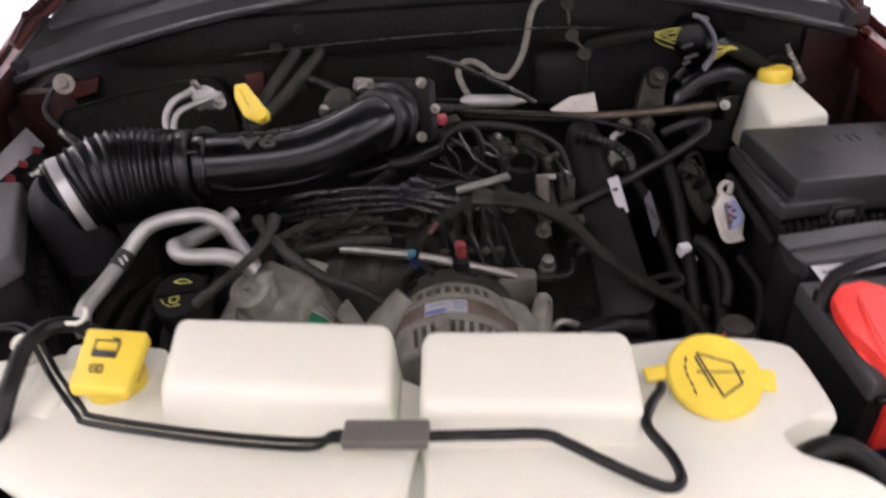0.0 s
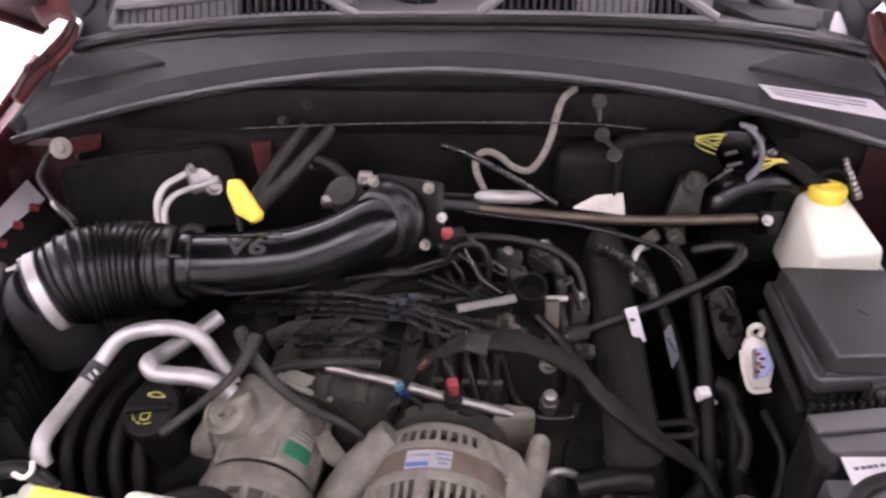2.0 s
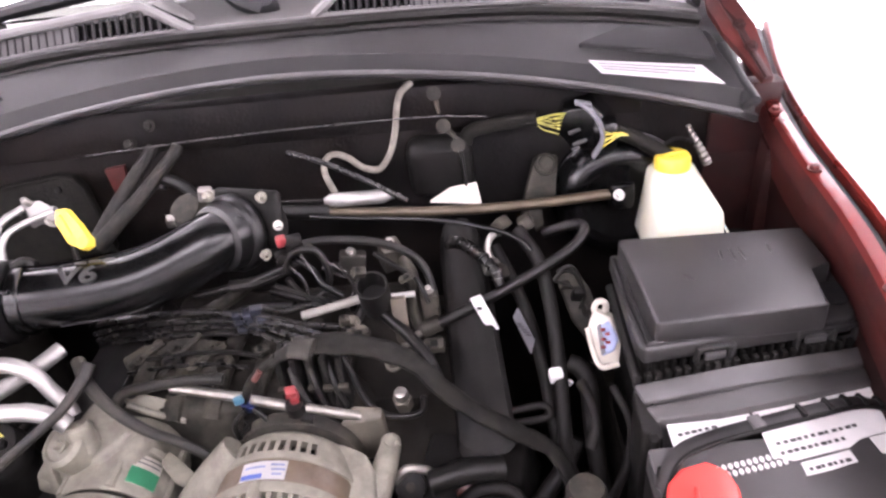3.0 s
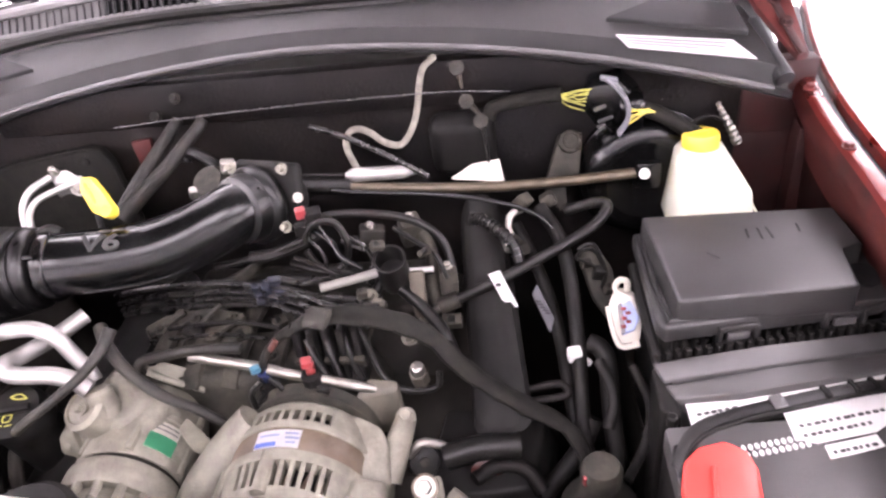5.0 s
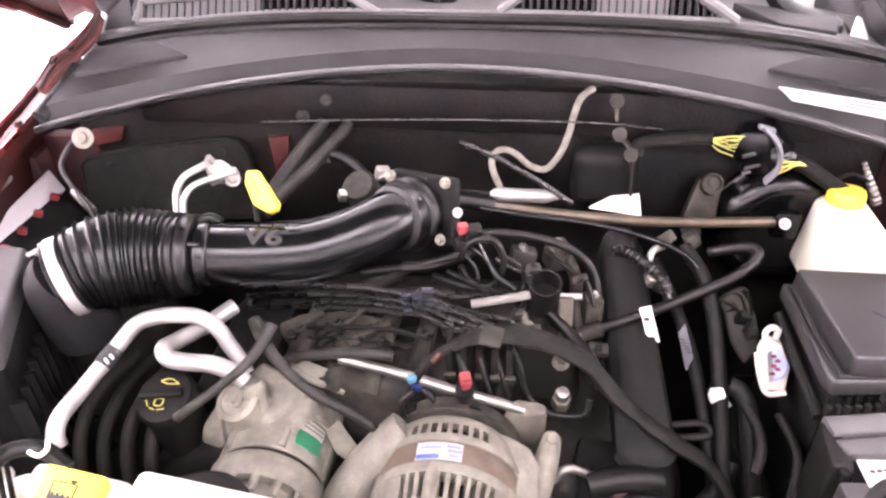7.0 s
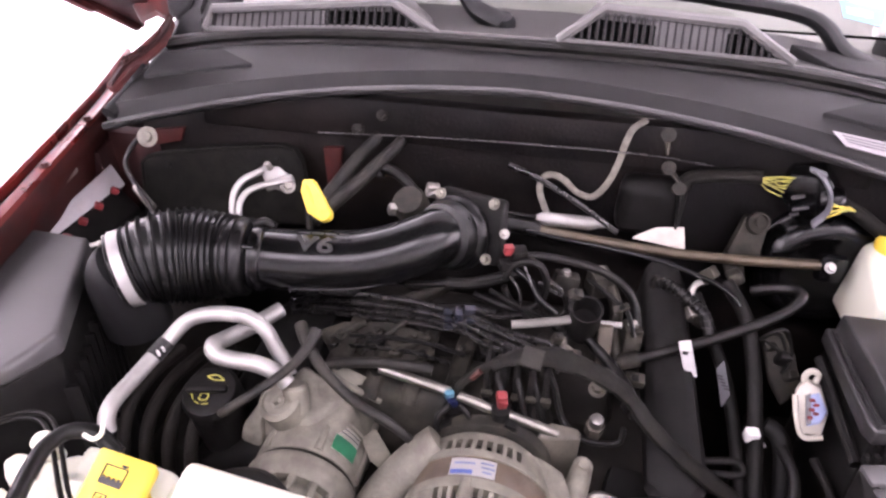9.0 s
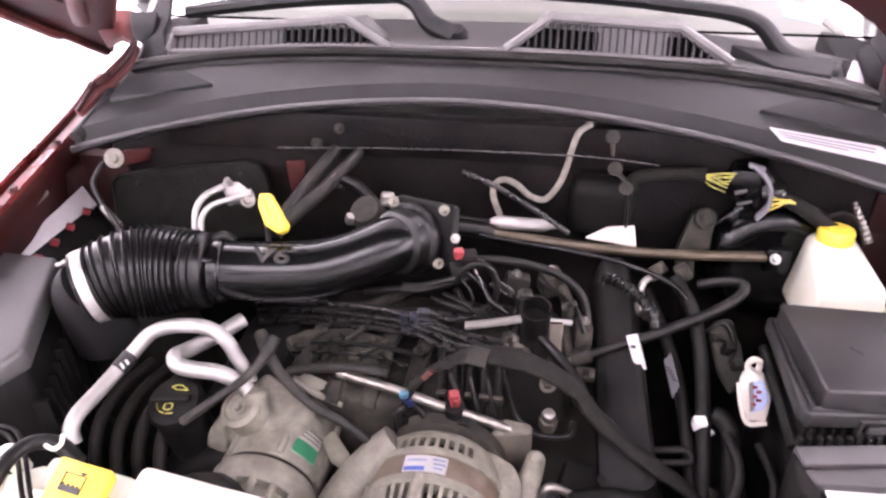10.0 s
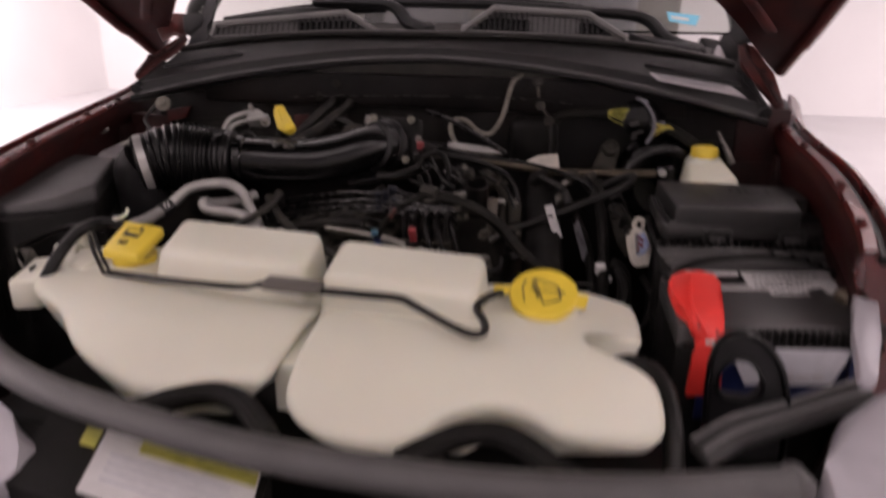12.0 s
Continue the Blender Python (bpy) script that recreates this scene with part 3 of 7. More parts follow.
    # dark plate laid on the tray, standing for a recess in shade
    for well in (((0.506, 1.290, 1.337), (0.665, 1.290, 1.320), (0.650, 1.235, 1.309), (0.565, 1.235, 1.320)),):
        part("wiper_well_shade", slab([Vector(p) for p in well], 0.02, 0.002), M_PAD, cowl, "dark plate painted as the shaded recess below the wiper")
    part("end_clip", slab([Vector(p) for p in [(0.698, 1.3, 1.316), (0.711, 1.3, 1.312), (0.716, 1.27, 1.283), (0.683, 1.27, 1.287)]], 0.006, 0.001), M_STICK, cowl, "pale plastic clip at the end of the cowl")
    # air grilles standing up from the tray
    def grille(pts_top, pts_bot, solid, nslat):
        """pts: left and right ends of the top and bottom edge."""
        (tl, tr), (bl, br) = [[Vector(p) for p in q] for q in (pts_top, pts_bot)]
        g = part("grille_frame", merge(sweep([bl, tl, tr, br], 0.0085, 8, raw=True), sweep([bl, br], 0.005, 8, raw=True),
                                       hexa([bl + Vector((0, 0.03, -0.02)), br + Vector((0, 0.03, -0.02)), br + Vector((0, 0.09, -0.02)), bl + Vector((0, 0.09, -0.02))],
                                            [tl + Vector((0, 0.004, 0)), tr + Vector((0, 0.004, 0)), tr + Vector((0.01, 0.09, -0.012)), tl + Vector((-0.01, 0.09, -0.012))], 0.002)), M_SCUTTLE, cowl)
        # sheet behind the slats that paints the gaps as shaded
        part("duct_shade", hexa([bl + Vector((0, 0.012, 0)), br + Vector((0, 0.012, 0)), br + Vector((0, 0.03, 0)), bl + Vector((0, 0.03, 0))],
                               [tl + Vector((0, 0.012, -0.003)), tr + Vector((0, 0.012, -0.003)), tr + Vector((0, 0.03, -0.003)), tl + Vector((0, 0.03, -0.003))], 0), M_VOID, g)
        for k in range(nslat + 1):
            u = k / nslat
            b = bl.lerp(br, u)
            x = b.x
            if x < tl.x:
                t = bl.lerp(tl, (x - bl.x) / max(tl.x - bl.x, 1e-4))
            elif x > tr.x:
                t = br.lerp(tr, (br.x - x) / max(br.x - tr.x, 1e-4))
            else:
                t = tl.lerp(tr, (x - tl.x) / (tr.x - tl.x))
            if (t - b).length < 0.006:
                continue
            blank = solid[0] <= u <= solid[1]
            part("slat", sweep([b + Vector((0, 0.0022, 0)), t + Vector((0, 0.0022, 0))] if blank else [b, t], 0.0018 if blank else 0.0028, 6, raw=True), M_PAD, g)
            if blank:
                d = Vector(((br.x - bl.x) / nslat, 0, 0)) * 0.5
                o = Vector((0, 0.003, 0))
                part("blank_panel", hexa([b - d + o, b + d + o, b + d + o * 2, b - d + o * 2], [t - d + o, t + d + o, t + d + o * 2, t - d + o * 2], 0), M_SLATE, g)
    grille(((0.214, 1.235, 1.384), (0.416, 1.235, 1.374)), ((0.147, 1.215, 1.336), (0.496, 1.215, 1.327)), (0.42, 0.72), 30)
    grille(((-0.438, 1.235, 1.340), (-0.122, 1.235, 1.371)), ((-0.445, 1.215, 1.311), (-0.042, 1.215, 1.330)), (0.0, 0.52), 30)


cowl_panel()


def wiper(base, knee, bend, tip, blade_a, blade_b, label):
    w = thing("windscreen_wiper", label, "wiper", "windscreen wipers")
    part("pivot_cap", lathe([(0.020, -0.02), (0.020, 0.006), (0.014, 0.016), (0.0, 0.018)], along(base, (0, -0.4, 1)), 20), M_WIPER, w)
    arm = part("arm", sweep([base, knee, bend, tip], lambda t: 0.024 - 0.010 * t, 12, 8, squash=0.75), M_WIPER, w)
    bl = part("blade", sweep([blade_a, Vector(blade_a).lerp(Vector(blade_b), 0.5) + Vector((0, 0, 0.006)), blade_b], 0.0125, 8, 8), M_WIPER, w)
    part("spoiler", sweep([Vector(blade_a) + Vector((0.03, 0.004, 0.014)), Vector(blade_a).lerp(Vector(blade_b), 0.5) + Vector((0, 0.004, 0.020)), Vector(blade_b) + Vector((-0.03, 0.004, 0.014))], 0.0035, 6, 8), M_WIPER, bl)
    for u in (0.2, 0.5, 0.8):
        part("bracket", block(Vector(blade_a).lerp(Vector(blade_b), u) + Vector((0, 0, 0.008)), (0.06, 0.008, 0.008), bevel=0.002), M_WIPER, bl)
    return arm


wiper(*[(0.053, 1.300, 1.332), (0.004, 1.315, 1.350), (-0.051, 1.335, 1.389), (-0.241, 1.360, 1.392)], (-0.481, 1.365, 1.343), (-0.060, 1.365, 1.383), "black windscreen wiper lying at the foot of the glass")
wiper(*[(0.658, 1.290, 1.296), (0.592, 1.300, 1.324), (0.532, 1.330, 1.370), (0.374, 1.370, 1.381)], (-0.045, 1.375, 1.395), (0.434, 1.375, 1.378), "long black windscreen wiper lying at the foot of the glass")


def windscreen():
    w = thing("windscreen", "clear raked windscreen above the cowl", "windscreen")
    a = [(-0.57, 1.36, 1.335), (0.77, 1.36, 1.335), (0.66, 2.02, 1.80), (-0.46, 2.02, 1.80)]
    g = part("glass", hexa(a, [Vector(p) + Vector((0, -0.003, 0.005)) for p in a], 0), M_GLASS, w)
    g.visible_shadow = False
    stick = [Vector((x, y, 1.343 + (y - 1.36) * 0.7045)) for x, y in ((0.598, 1.415), (0.672, 1.404), (0.660, 1.374), (0.602, 1.386))]
    cs = part("glass_sticker", sheet(stick), M_CYAN, w, "light blue sticker on the glass")
    part("sticker_panel", bars(stick, [(0.12, 0.40, 0.70, 0.70)]), M_PAPER, cs)
    for x0, x1 in ((-0.60, -0.49), (0.80, 0.69)):
        part("pillar", sweep([(x0 * 0.98, 1.42, 1.33), (x0 * 0.96, 1.50, 1.42), (x1, 2.02, 1.82)], 0.035, 10), M_RUBBER, w)
    part("dashboard", prism([(-0.55, 1.42), (0.75, 1.42), (0.75, 2.0), (-0.55, 2.0)], 1.0, 1.30, 0.02), M_DASH, w, "pale grey dashboard top")
    # back wall, with unseen sides and roof added to darken the cabin behind glass
    part("cabin_back", block((XC, 2.95, 1.20), (1.5, 0.04, 1.4), bevel=0.01), M_CABIN, w, "beige cabin lining")
    for s in (-1, 1):
        part("cabin_side_block", block((XC + s * 0.70, 2.25, 1.14), (0.03, 1.36, 0.26), bevel=0.005), M_CABIN, w)
    part("cabin_roof_block", block((XC, 2.50, 1.86), (1.36, 0.95, 0.04), bevel=0.01), M_CABIN, w)
    # post added to draw the dark upright band seen in the glass
    part("dark_band_post", block((-0.261, 1.950, 1.292), (0.07, 0.04, 0.26), (-30, 0, 0), 0.01), M_GLOSS, w)
    for x, wd in ((-0.22, 0.42), (0.42, 0.42)):
        part("seat_back", block((x, 2.5, 1.25), (wd, 0.14, 0.6), (-12, 0, 0), 0.05, 3), M_GREYP, w)


windscreen()


def hood():
    h = thing("hood", "raised dark red hood with dark insulated underside", "hood")
    n = 24
    m = Matrix.Translation((0.085, 1.41, 1.243)) @ Matrix.Rotation(radians(-31), 4, "X") @ Matrix.Rotation(radians(180), 4, "Z")
    # local x across, local y from the rear edge to the nose
    def rear(u):
        return max(0.0, 0.54 * (1 - (abs(u) / 0.76) ** 2.7))
    def hood_sheet(y_of, nose, half, z0, z1, bevel):
        bm = bmesh.new()
        us = [-half + 2 * half * i / n for i in range(n + 1)]
        rows = []
        for u in us:
            v0 = y_of(u)
            rows.append([bm.verts.new(m @ Vector((u * (1 + 0.01 * k / 8), v0 + (nose - v0) * k / 8, z0 + 0.05 * (1 - (u / 0.79) ** 2) * 0.5))) for k in range(9)])
        for a, b in zip(rows, rows[1:]):
            for k in range(8):
                bm.faces.new((a[k], a[k + 1], b[k + 1], b[k]))
        bmesh.ops.solidify(bm, geom=list(bm.faces), thickness=z1 - z0)
        return bm
    part("outer_skin", hood_sheet(rear, 1.30, 0.79, 0.012, 0.016, 0), M_RED, h)
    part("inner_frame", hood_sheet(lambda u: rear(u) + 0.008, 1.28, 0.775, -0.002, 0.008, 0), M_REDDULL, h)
    part("insulation", hood_sheet(lambda u: rear(u) + 0.13, 1.15, 0.64, -0.014, -0.004, 0), M_INSUL, h)
    def hinge(s, line, widths, tilt, arm, cover):
        """Folded rail along a line, with the hood's arm, cover and flange on one side of the car."""
        rims = [[Vector(p) + Vector((e * w, 0, e * w * tilt)) for p, w in zip(line, widths)] for e in (-1, 1)]
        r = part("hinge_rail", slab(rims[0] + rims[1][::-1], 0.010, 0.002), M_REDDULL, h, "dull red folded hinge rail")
        part("hinge_arm", slab([Vector(p) for p in arm], 0.012, 0.003), M_PAD, h, "dark folded hinge arm")
        part("hinge_cover", slab([Vector(p) for p in cover], 0.014, 0.003), M_PAD, h, "black plastic hinge cover")
        part("rail_flange", sweep(line, 0.006, 8, 3, squash=0.6), M_REDDARK, r)
        for p in line[1:3]:
            part("hinge_bolt", bolt_mesh(Vector(p) + Vector((0, 0, 0.002)), (0, -0.4, 0.9), 0.0065, 0.008), M_REDDARK, r)
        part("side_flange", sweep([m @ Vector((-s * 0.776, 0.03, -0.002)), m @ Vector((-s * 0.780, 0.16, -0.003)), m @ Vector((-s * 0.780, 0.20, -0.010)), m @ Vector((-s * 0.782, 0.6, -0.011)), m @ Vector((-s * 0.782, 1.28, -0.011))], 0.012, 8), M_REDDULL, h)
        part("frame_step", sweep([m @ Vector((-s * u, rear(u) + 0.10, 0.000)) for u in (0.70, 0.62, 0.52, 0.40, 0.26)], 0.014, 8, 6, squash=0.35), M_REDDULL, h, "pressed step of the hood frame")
    hinge(-1, [(-0.586, 1.120, 1.230), (-0.562, 1.145, 1.264), (-0.540, 1.165, 1.277), (-0.520, 1.200, 1.300), (-0.530, 1.250, 1.314)], (0.006, 0.008, 0.008, 0.008, 0.006), -0.8,
          [(-0.548, 1.28, 1.363), (-0.491, 1.28, 1.366), (-0.493, 1.26, 1.341), (-0.516, 1.25, 1.32), (-0.538, 1.26, 1.329)],
          [(-0.515, 1.225, 1.293), (-0.513, 1.25, 1.315), (-0.507, 1.28, 1.346), (-0.499, 1.315, 1.397), (-0.468, 1.315, 1.408), (-0.471, 1.28, 1.351), (-0.471, 1.25, 1.34), (-0.455, 1.22, 1.304)])
    hinge(1, [(0.796, 1.120, 1.216), (0.781, 1.160, 1.246), (0.774, 1.200, 1.266), (0.761, 1.240, 1.286), (0.752, 1.282, 1.319)], (0.008, 0.016, 0.024, 0.022, 0.014), 0.1,
          [(0.718, 1.31, 1.344), (0.73, 1.325, 1.37), (0.755, 1.325, 1.364), (0.765, 1.3, 1.338), (0.739, 1.285, 1.315)],
          [(0.702, 1.31, 1.335), (0.722, 1.31, 1.342), (0.741, 1.28, 1.31), (0.736, 1.265, 1.289), (0.713, 1.28, 1.306)])
    part("hinge_gusset", slab([Vector(p) for p in [(-0.603, 1.27, 1.302), (-0.566, 1.265, 1.324), (-0.541, 1.255, 1.314), (-0.531, 1.265, 1.328), (-0.545, 1.29, 1.363), (-0.585, 1.29, 1.364), (-0.625, 1.28, 1.343)]], 0.010, 0.003), M_REDDULL, h, "dull red gusset between hinge and hood")


hood()


# ---- front reservoir ----
def front_reservoir():
    t = thing("front_reservoir", "milky white plastic coolant and washer tank across the front", "reservoir")
    left = [(-0.315, 0.56), (-0.318, 0.415), (-0.235, 0.360), (-0.178, 0.305), (-0.105, 0.270), (-0.060, 0.256), (-0.022, 0.262), (0.010, 0.277), (0.050, 0.281), (0.076, 0.292), (0.090, 0.40), (0.092, 0.49)]
    right = [(0.104, 0.49), (0.100, 0.38), (0.098, 0.290), (0.113, 0.252), (0.160, 0.228), (0.240, 0.228), (0.275, 0.262), (0.318, 0.282), (0.362, 0.277), (0.398, 0.262),
             (0.445, 0.270), (0.484, 0.282), (0.504, 0.305), (0.505, 0.340), (0.497, 0.366), (0.470, 0.382), (0.428, 0.390), (0.422, 0.412), (0.432, 0.432), (0.466, 0.434), (0.489, 0.444), (0.493, 0.48), (0.491, 0.528), (0.476, 0.546), (0.40, 0.540), (0.25, 0.52)]
    def crown(x, y):
        return 1.037 - 0.42 * 0.02 * math.log(1 + math.exp((0.36 - y) / 0.02)) - 0.30 * 0.02 * math.log(1 + math.exp((x - 0.40) / 0.02))
    part("left_body", round_shell(left, 0.93, crown), M_TANK, t, angle=75)
    part("right_body", round_shell(right, 0.93, crown), M_TANK, t, angle=75)
    part("seam", prism([(0.070, 0.49), (0.068, 0.315), (0.115, 0.310), (0.118, 0.49)], 0.94, lambda x, y: 1.024 - 0.42 * max(0, 0.36 - y), 0.004), M_TANK, t)
    part("left_dome", hexa([(-0.162, 0.535, 1.00), (0.078, 0.507, 1.00), (0.076, 0.400, 1.00), (-0.158, 0.430, 1.00)],
                           [(-0.148, 0.526, 1.102), (0.071, 0.496, 1.105), (0.072, 0.414, 1.084), (-0.144, 0.446, 1.080)], 0.013, 4), M_TANK, t, angle=60)
    part("right_dome", hexa([(0.090, 0.497, 1.00), (0.305, 0.483, 1.00), (0.297, 0.386, 1.00), (0.092, 0.392, 1.00)],
                            [(0.100, 0.490, 1.100), (0.293, 0.484, 1.094), (0.291, 0.400, 1.072), (0.098, 0.405, 1.080)], 0.013, 4), M_TANK, t, angle=60)
    part("filler_shoulder", hexa([(-0.31, 0.56, 1.00), (-0.165, 0.545, 1.00), (-0.168, 0.42, 1.00), (-0.29, 0.43, 1.00)],
                                 [(-0.300, 0.57, 1.040), (-0.18, 0.55, 1.044), (-0.18, 0.44, 1.040), (-0.280, 0.46, 1.038)], 0.012, 3), M_TANK, t)
    part("shoulder_facet", slab([(-0.300, 0.516, 1.050), (-0.262, 0.516, 1.050), (-0.258, 0.480, 1.046), (-0.266, 0.448, 1.040), (-0.300, 0.460, 1.040), (-0.304, 0.484, 1.046)], 0.03, 0.008, 3), M_TANK, t, angle=60)
    # square yellow pressure cap
    c = [Vector(p) for p in ((-0.246, 0.467, 1.065), (-0.184, 0.458, 1.063), (-0.179, 0.523, 1.085), (-0.2465, 0.531, 1.088))]
    mid = sum(c, Vector()) / 4
    top = [p + (mid - p) * 0.03 for p in c]
    cap = part("pressure_cap", hexa([p - Vector((0, 0, 0.015)) for p in c], top, 0.004, 3), M_YELLOW, t, "square yellow pressure cap")
    part("cap_neck", lathe([(0.03, -0.05), (0.03, 0.0)], pose(mid.x, mid.y, mid.z - 0.025), 20), M_YELLOW, cap)
    face = [top[3], top[2], top[1], top[0]]
    part("tank_symbol", bars(face, [(0.24, 0.218, 0.636, 0.235), (0.235, 0.218, 0.255, 0.50), (0.62, 0.218, 0.64, 0.50), (0.235, 0.41, 0.64, 0.505), (0.50, 0.17, 0.61, 0.20), (0.54, 0.195, 0.57, 0.22),
                                    *[(0.275 + 0.09 * k, 0.38, 0.315 + 0.09 * k, 0.412) for k in range(4)]], 0.0012), M_INK, cap, "black printed tank symbol")
    part("book_symbol", bars(face, [(0.284, 0.63, 0.50, 0.645), (0.284, 0.75, 0.50, 0.765), (0.284, 0.63, 0.30, 0.765), (0.485, 0.63, 0.50, 0.765), (0.40, 0.66, 0.42, 0.74), (0.33, 0.69, 0.38, 0.705)], 0.0012), M_INK, cap, "black printed book symbol")
    # round washer cap
    w = Vector((0.368, 0.452, 1.060))
    wm = pose(*w, 22, 0, -4)
    wc = part("washer_cap", lathe([(0.036, -0.035), (0.036, -0.012), (0.0415, -0.012), (0.0430, -0.004), (0.0405, 0.0), (0.0, 0.001)], wm, 40), M_YELLOW, t, "round yellow washer cap")
    part("cap_tab", block(wm @ Vector((0.044, -0.004, -0.006)), (0.02, 0.022, 0.007), (22, 0, -12), 0.003), M_YELLOW, wc)
    part("cap_hinge", block(wm @ Vector((-0.048, 0.004, -0.008)), (0.030, 0.014, 0.006), (22, 0, 10), 0.002), M_YELLOW, wc)
    part("filler_neck", lathe([(0.048, -0.06), (0.042, -0.02), (0.036, -0.012)], wm, 28), M_TANK, t)
    def stroke(a, b):
        return sweep([wm @ Vector((a[0], a[1], 0.0012)), wm @ Vector((b[0], b[1], 0.0012))], 0.0011, 4, raw=True)
    fan = [(-0.014, 0.020), (0.017, 0.010), (0.022, -0.010), (0.003, -0.023)]
    part("wiper_symbol", merge(*[stroke(fan[i], fan[(i + 1) % 4]) for i in range(4)], stroke((-0.017, 0.001), (0.026, 0.001)), stroke((-0.016, 0.016), (-0.005, -0.014))), M_INK, wc)
    part("spray_dots", merge(*[stroke((-0.024 - 0.0025 * math.sin(k), 0.016 - 0.008 * k), (-0.0235 - 0.003 * math.sin(k + 0.7), 0.011 - 0.008 * k)) for k in range(5)]), M_INK, wc)


front_reservoir()


def washer_hose():
    h = thing("washer_hose", "thin black washer hose clipped along the white tank", "hose")
    pts = [(-0.46, 0.55, 1.02), (-0.40, 0.570, 1.048), (-0.360, 0.574, 1.058), (-0.328, 0.556, 1.056), (-0.280, 0.502, 1.048), (-0.238, 0.460, 1.038), (-0.220, 0.446, 1.040), (-0.124, 0.415, 1.050), (-0.045, 0.394, 1.058), (0.008, 0.383, 1.064), (0.026, 0.388, 1.067),
           (0.068, 0.384, 1.067), (0.110, 0.384, 1.067), (0.160, 0.383, 1.067), (0.202, 0.381, 1.067), (0.222, 0.373, 1.063), (0.262, 0.350, 1.056), (0.292, 0.336, 1.052), (0.306, 0.342, 1.052), (0.305, 0.366, 1.052), (0.292, 0.396, 1.056), (0.300, 0.416, 1.060), (0.312, 0.431, 1.062), (0.316, 0.442, 1.058)]
    part("hose", sweep(pts[10:], 0.0048, 10, 5), M_RUBBER, h)
    for s in (-1, 1):
        part("twin_tube", sweep([Vector(p) + s * Vector((0.0012, 0.0042, 0.0)) for p in pts[:12]], 0.0028, 8, 5), M_RUBBER, h)
    a = Vector((0.070, 0.384, 1.071))
    part("clip", block(a, (0.073, 0.026, 0.012), (0, 0, -3), 0.003), M_CLIP, h, "flat grey-brown clip")


washer_hose()


# ---- battery and fuse box ----
def battery():
    b = thing("car_battery", "black car battery with blue front and red terminal cover", "battery")
    out = [(0.537, 0.478), (0.80, 0.525), (0.785, 0.66), (0.535, 0.645)]
    def face(x, back=0.0):
        return 0.478 + 0.1787 * (x - 0.537) + back
    part("case", prism(out, 0.78, 0.995, 0.006), M_BLACK, b, "black battery case")
    part("blue_front", hexa([(x, face(x, d), 0.885) for x, d in ((0.572, -0.004), (0.790, -0.004), (0.790, 0.002), (0.572, 0.002))], [(x, face(x, d), 0.975) for x, d in ((0.572, -0.004), (0.790, -0.004), (0.790, 0.002), (0.572, 0.002))], 0), M_NAVY, b, "dark blue front label")
    part("lid", prism(out, 0.985, 1.018, 0.005), M_SLATE, b, "dark grey battery lid")
    for k in range(22):
        x = 0.585 + 0.0093 * k
        part("lid_rib", block((x, face(x, -0.003), 1.004), (0.0048, 0.008, 0.018), (0, 0, 10), 0.001), M_BLACK, b)
    part("lid_lip", sweep([(0.545, face(0.545, -0.003), 0.990), (0.795, face(0.795, -0.003), 0.990)], 0.0045, 8, raw=True), M_BLACK, b)
    q = [Vector(p) + Vector((0, -0.008, 0)) for p in ((0.602, 0.486, 0.991), (0.755, 0.512, 0.990), (0.736, 0.508, 0.942), (0.628, 0.490, 0.941))]
    part("front_label", hexa([p + Vector((0, 0.006, 0)) for p in q], q, 0), M_GREYL, b, "pale grey label without readable text")
    for u0, u1 in ((0.38, 0.55), (0.58, 0.72), (0.74, 0.86)):
        part("text_bar", hexa([lerp4(q, u, v) for u, v in ((u0, 0.66), (u1, 0.66), (u1, 0.84), (u0, 0.84))], [lerp4(q, u, v) + Vector((0, -0.0012, 0)) for u, v in ((u0, 0.66), (u1, 0.66), (u1, 0.84), (u0, 0.84))], 0), M_STICK, b)
    # printed strips on top
    rnd = random.Random(8)
    for q in (((0.562, 0.696), (0.562, 0.638), (0.590, 0.647), (0.620, 0.660), (0.650, 0.668), (0.652, 0.700)),
              ((0.655, 0.700), (0.655, 0.626), (0.674, 0.620), (0.704, 0.627), (0.733, 0.633), (0.748, 0.643), (0.792, 0.654), (0.792, 0.715)),
              ((0.679, 0.617), (0.704, 0.623), (0.731, 0.630), (0.733, 0.616), (0.706, 0.608), (0.679, 0.602)),
              ((0.757, 0.644), (0.788, 0.651), (0.786, 0.630), (0.772, 0.622), (0.760, 0.625))):
        part("top_label", slab([Vector((x, y, 1.0195)) for x, y in q], 0.0012, 0), M_PAPER, b, "worn white print on the battery lid")
    for x, y, w, n in ((0.684, 0.609, 0.044, 7), (0.664, 0.629, 0.072, 10), (0.664, 0.641, 0.090, 12), (0.668, 0.668, 0.098, 11), (0.570, 0.658, 0.044, 6)):
        for k in range(n):
            a = w / n * (0.45 + 0.4 * rnd.random())
            u = x + w * k / n
            part("text_bar", block((u + a / 2, y + 0.22 * (u - x), 1.0202), (a, 0.0036, 0.0008), (0, 0, 12), 0), M_SLATE, b)
    for k in range(14):
        for j in range(2):
            p = Vector((0.578, 0.610, 1.0185)).lerp(Vector((0.670, 0.629, 1.0185)), (k + 0.3 * j) / 14)
            part("printed_dot", lathe([(0.0024, 0), (0.0024, 0.0012), (0.0, 0.0012)], pose(p.x, p.y - 0.0085 * j, p.z) @ Matrix.Diagonal((1, 1.5, 1, 1)), 8), M_PAPER, b)
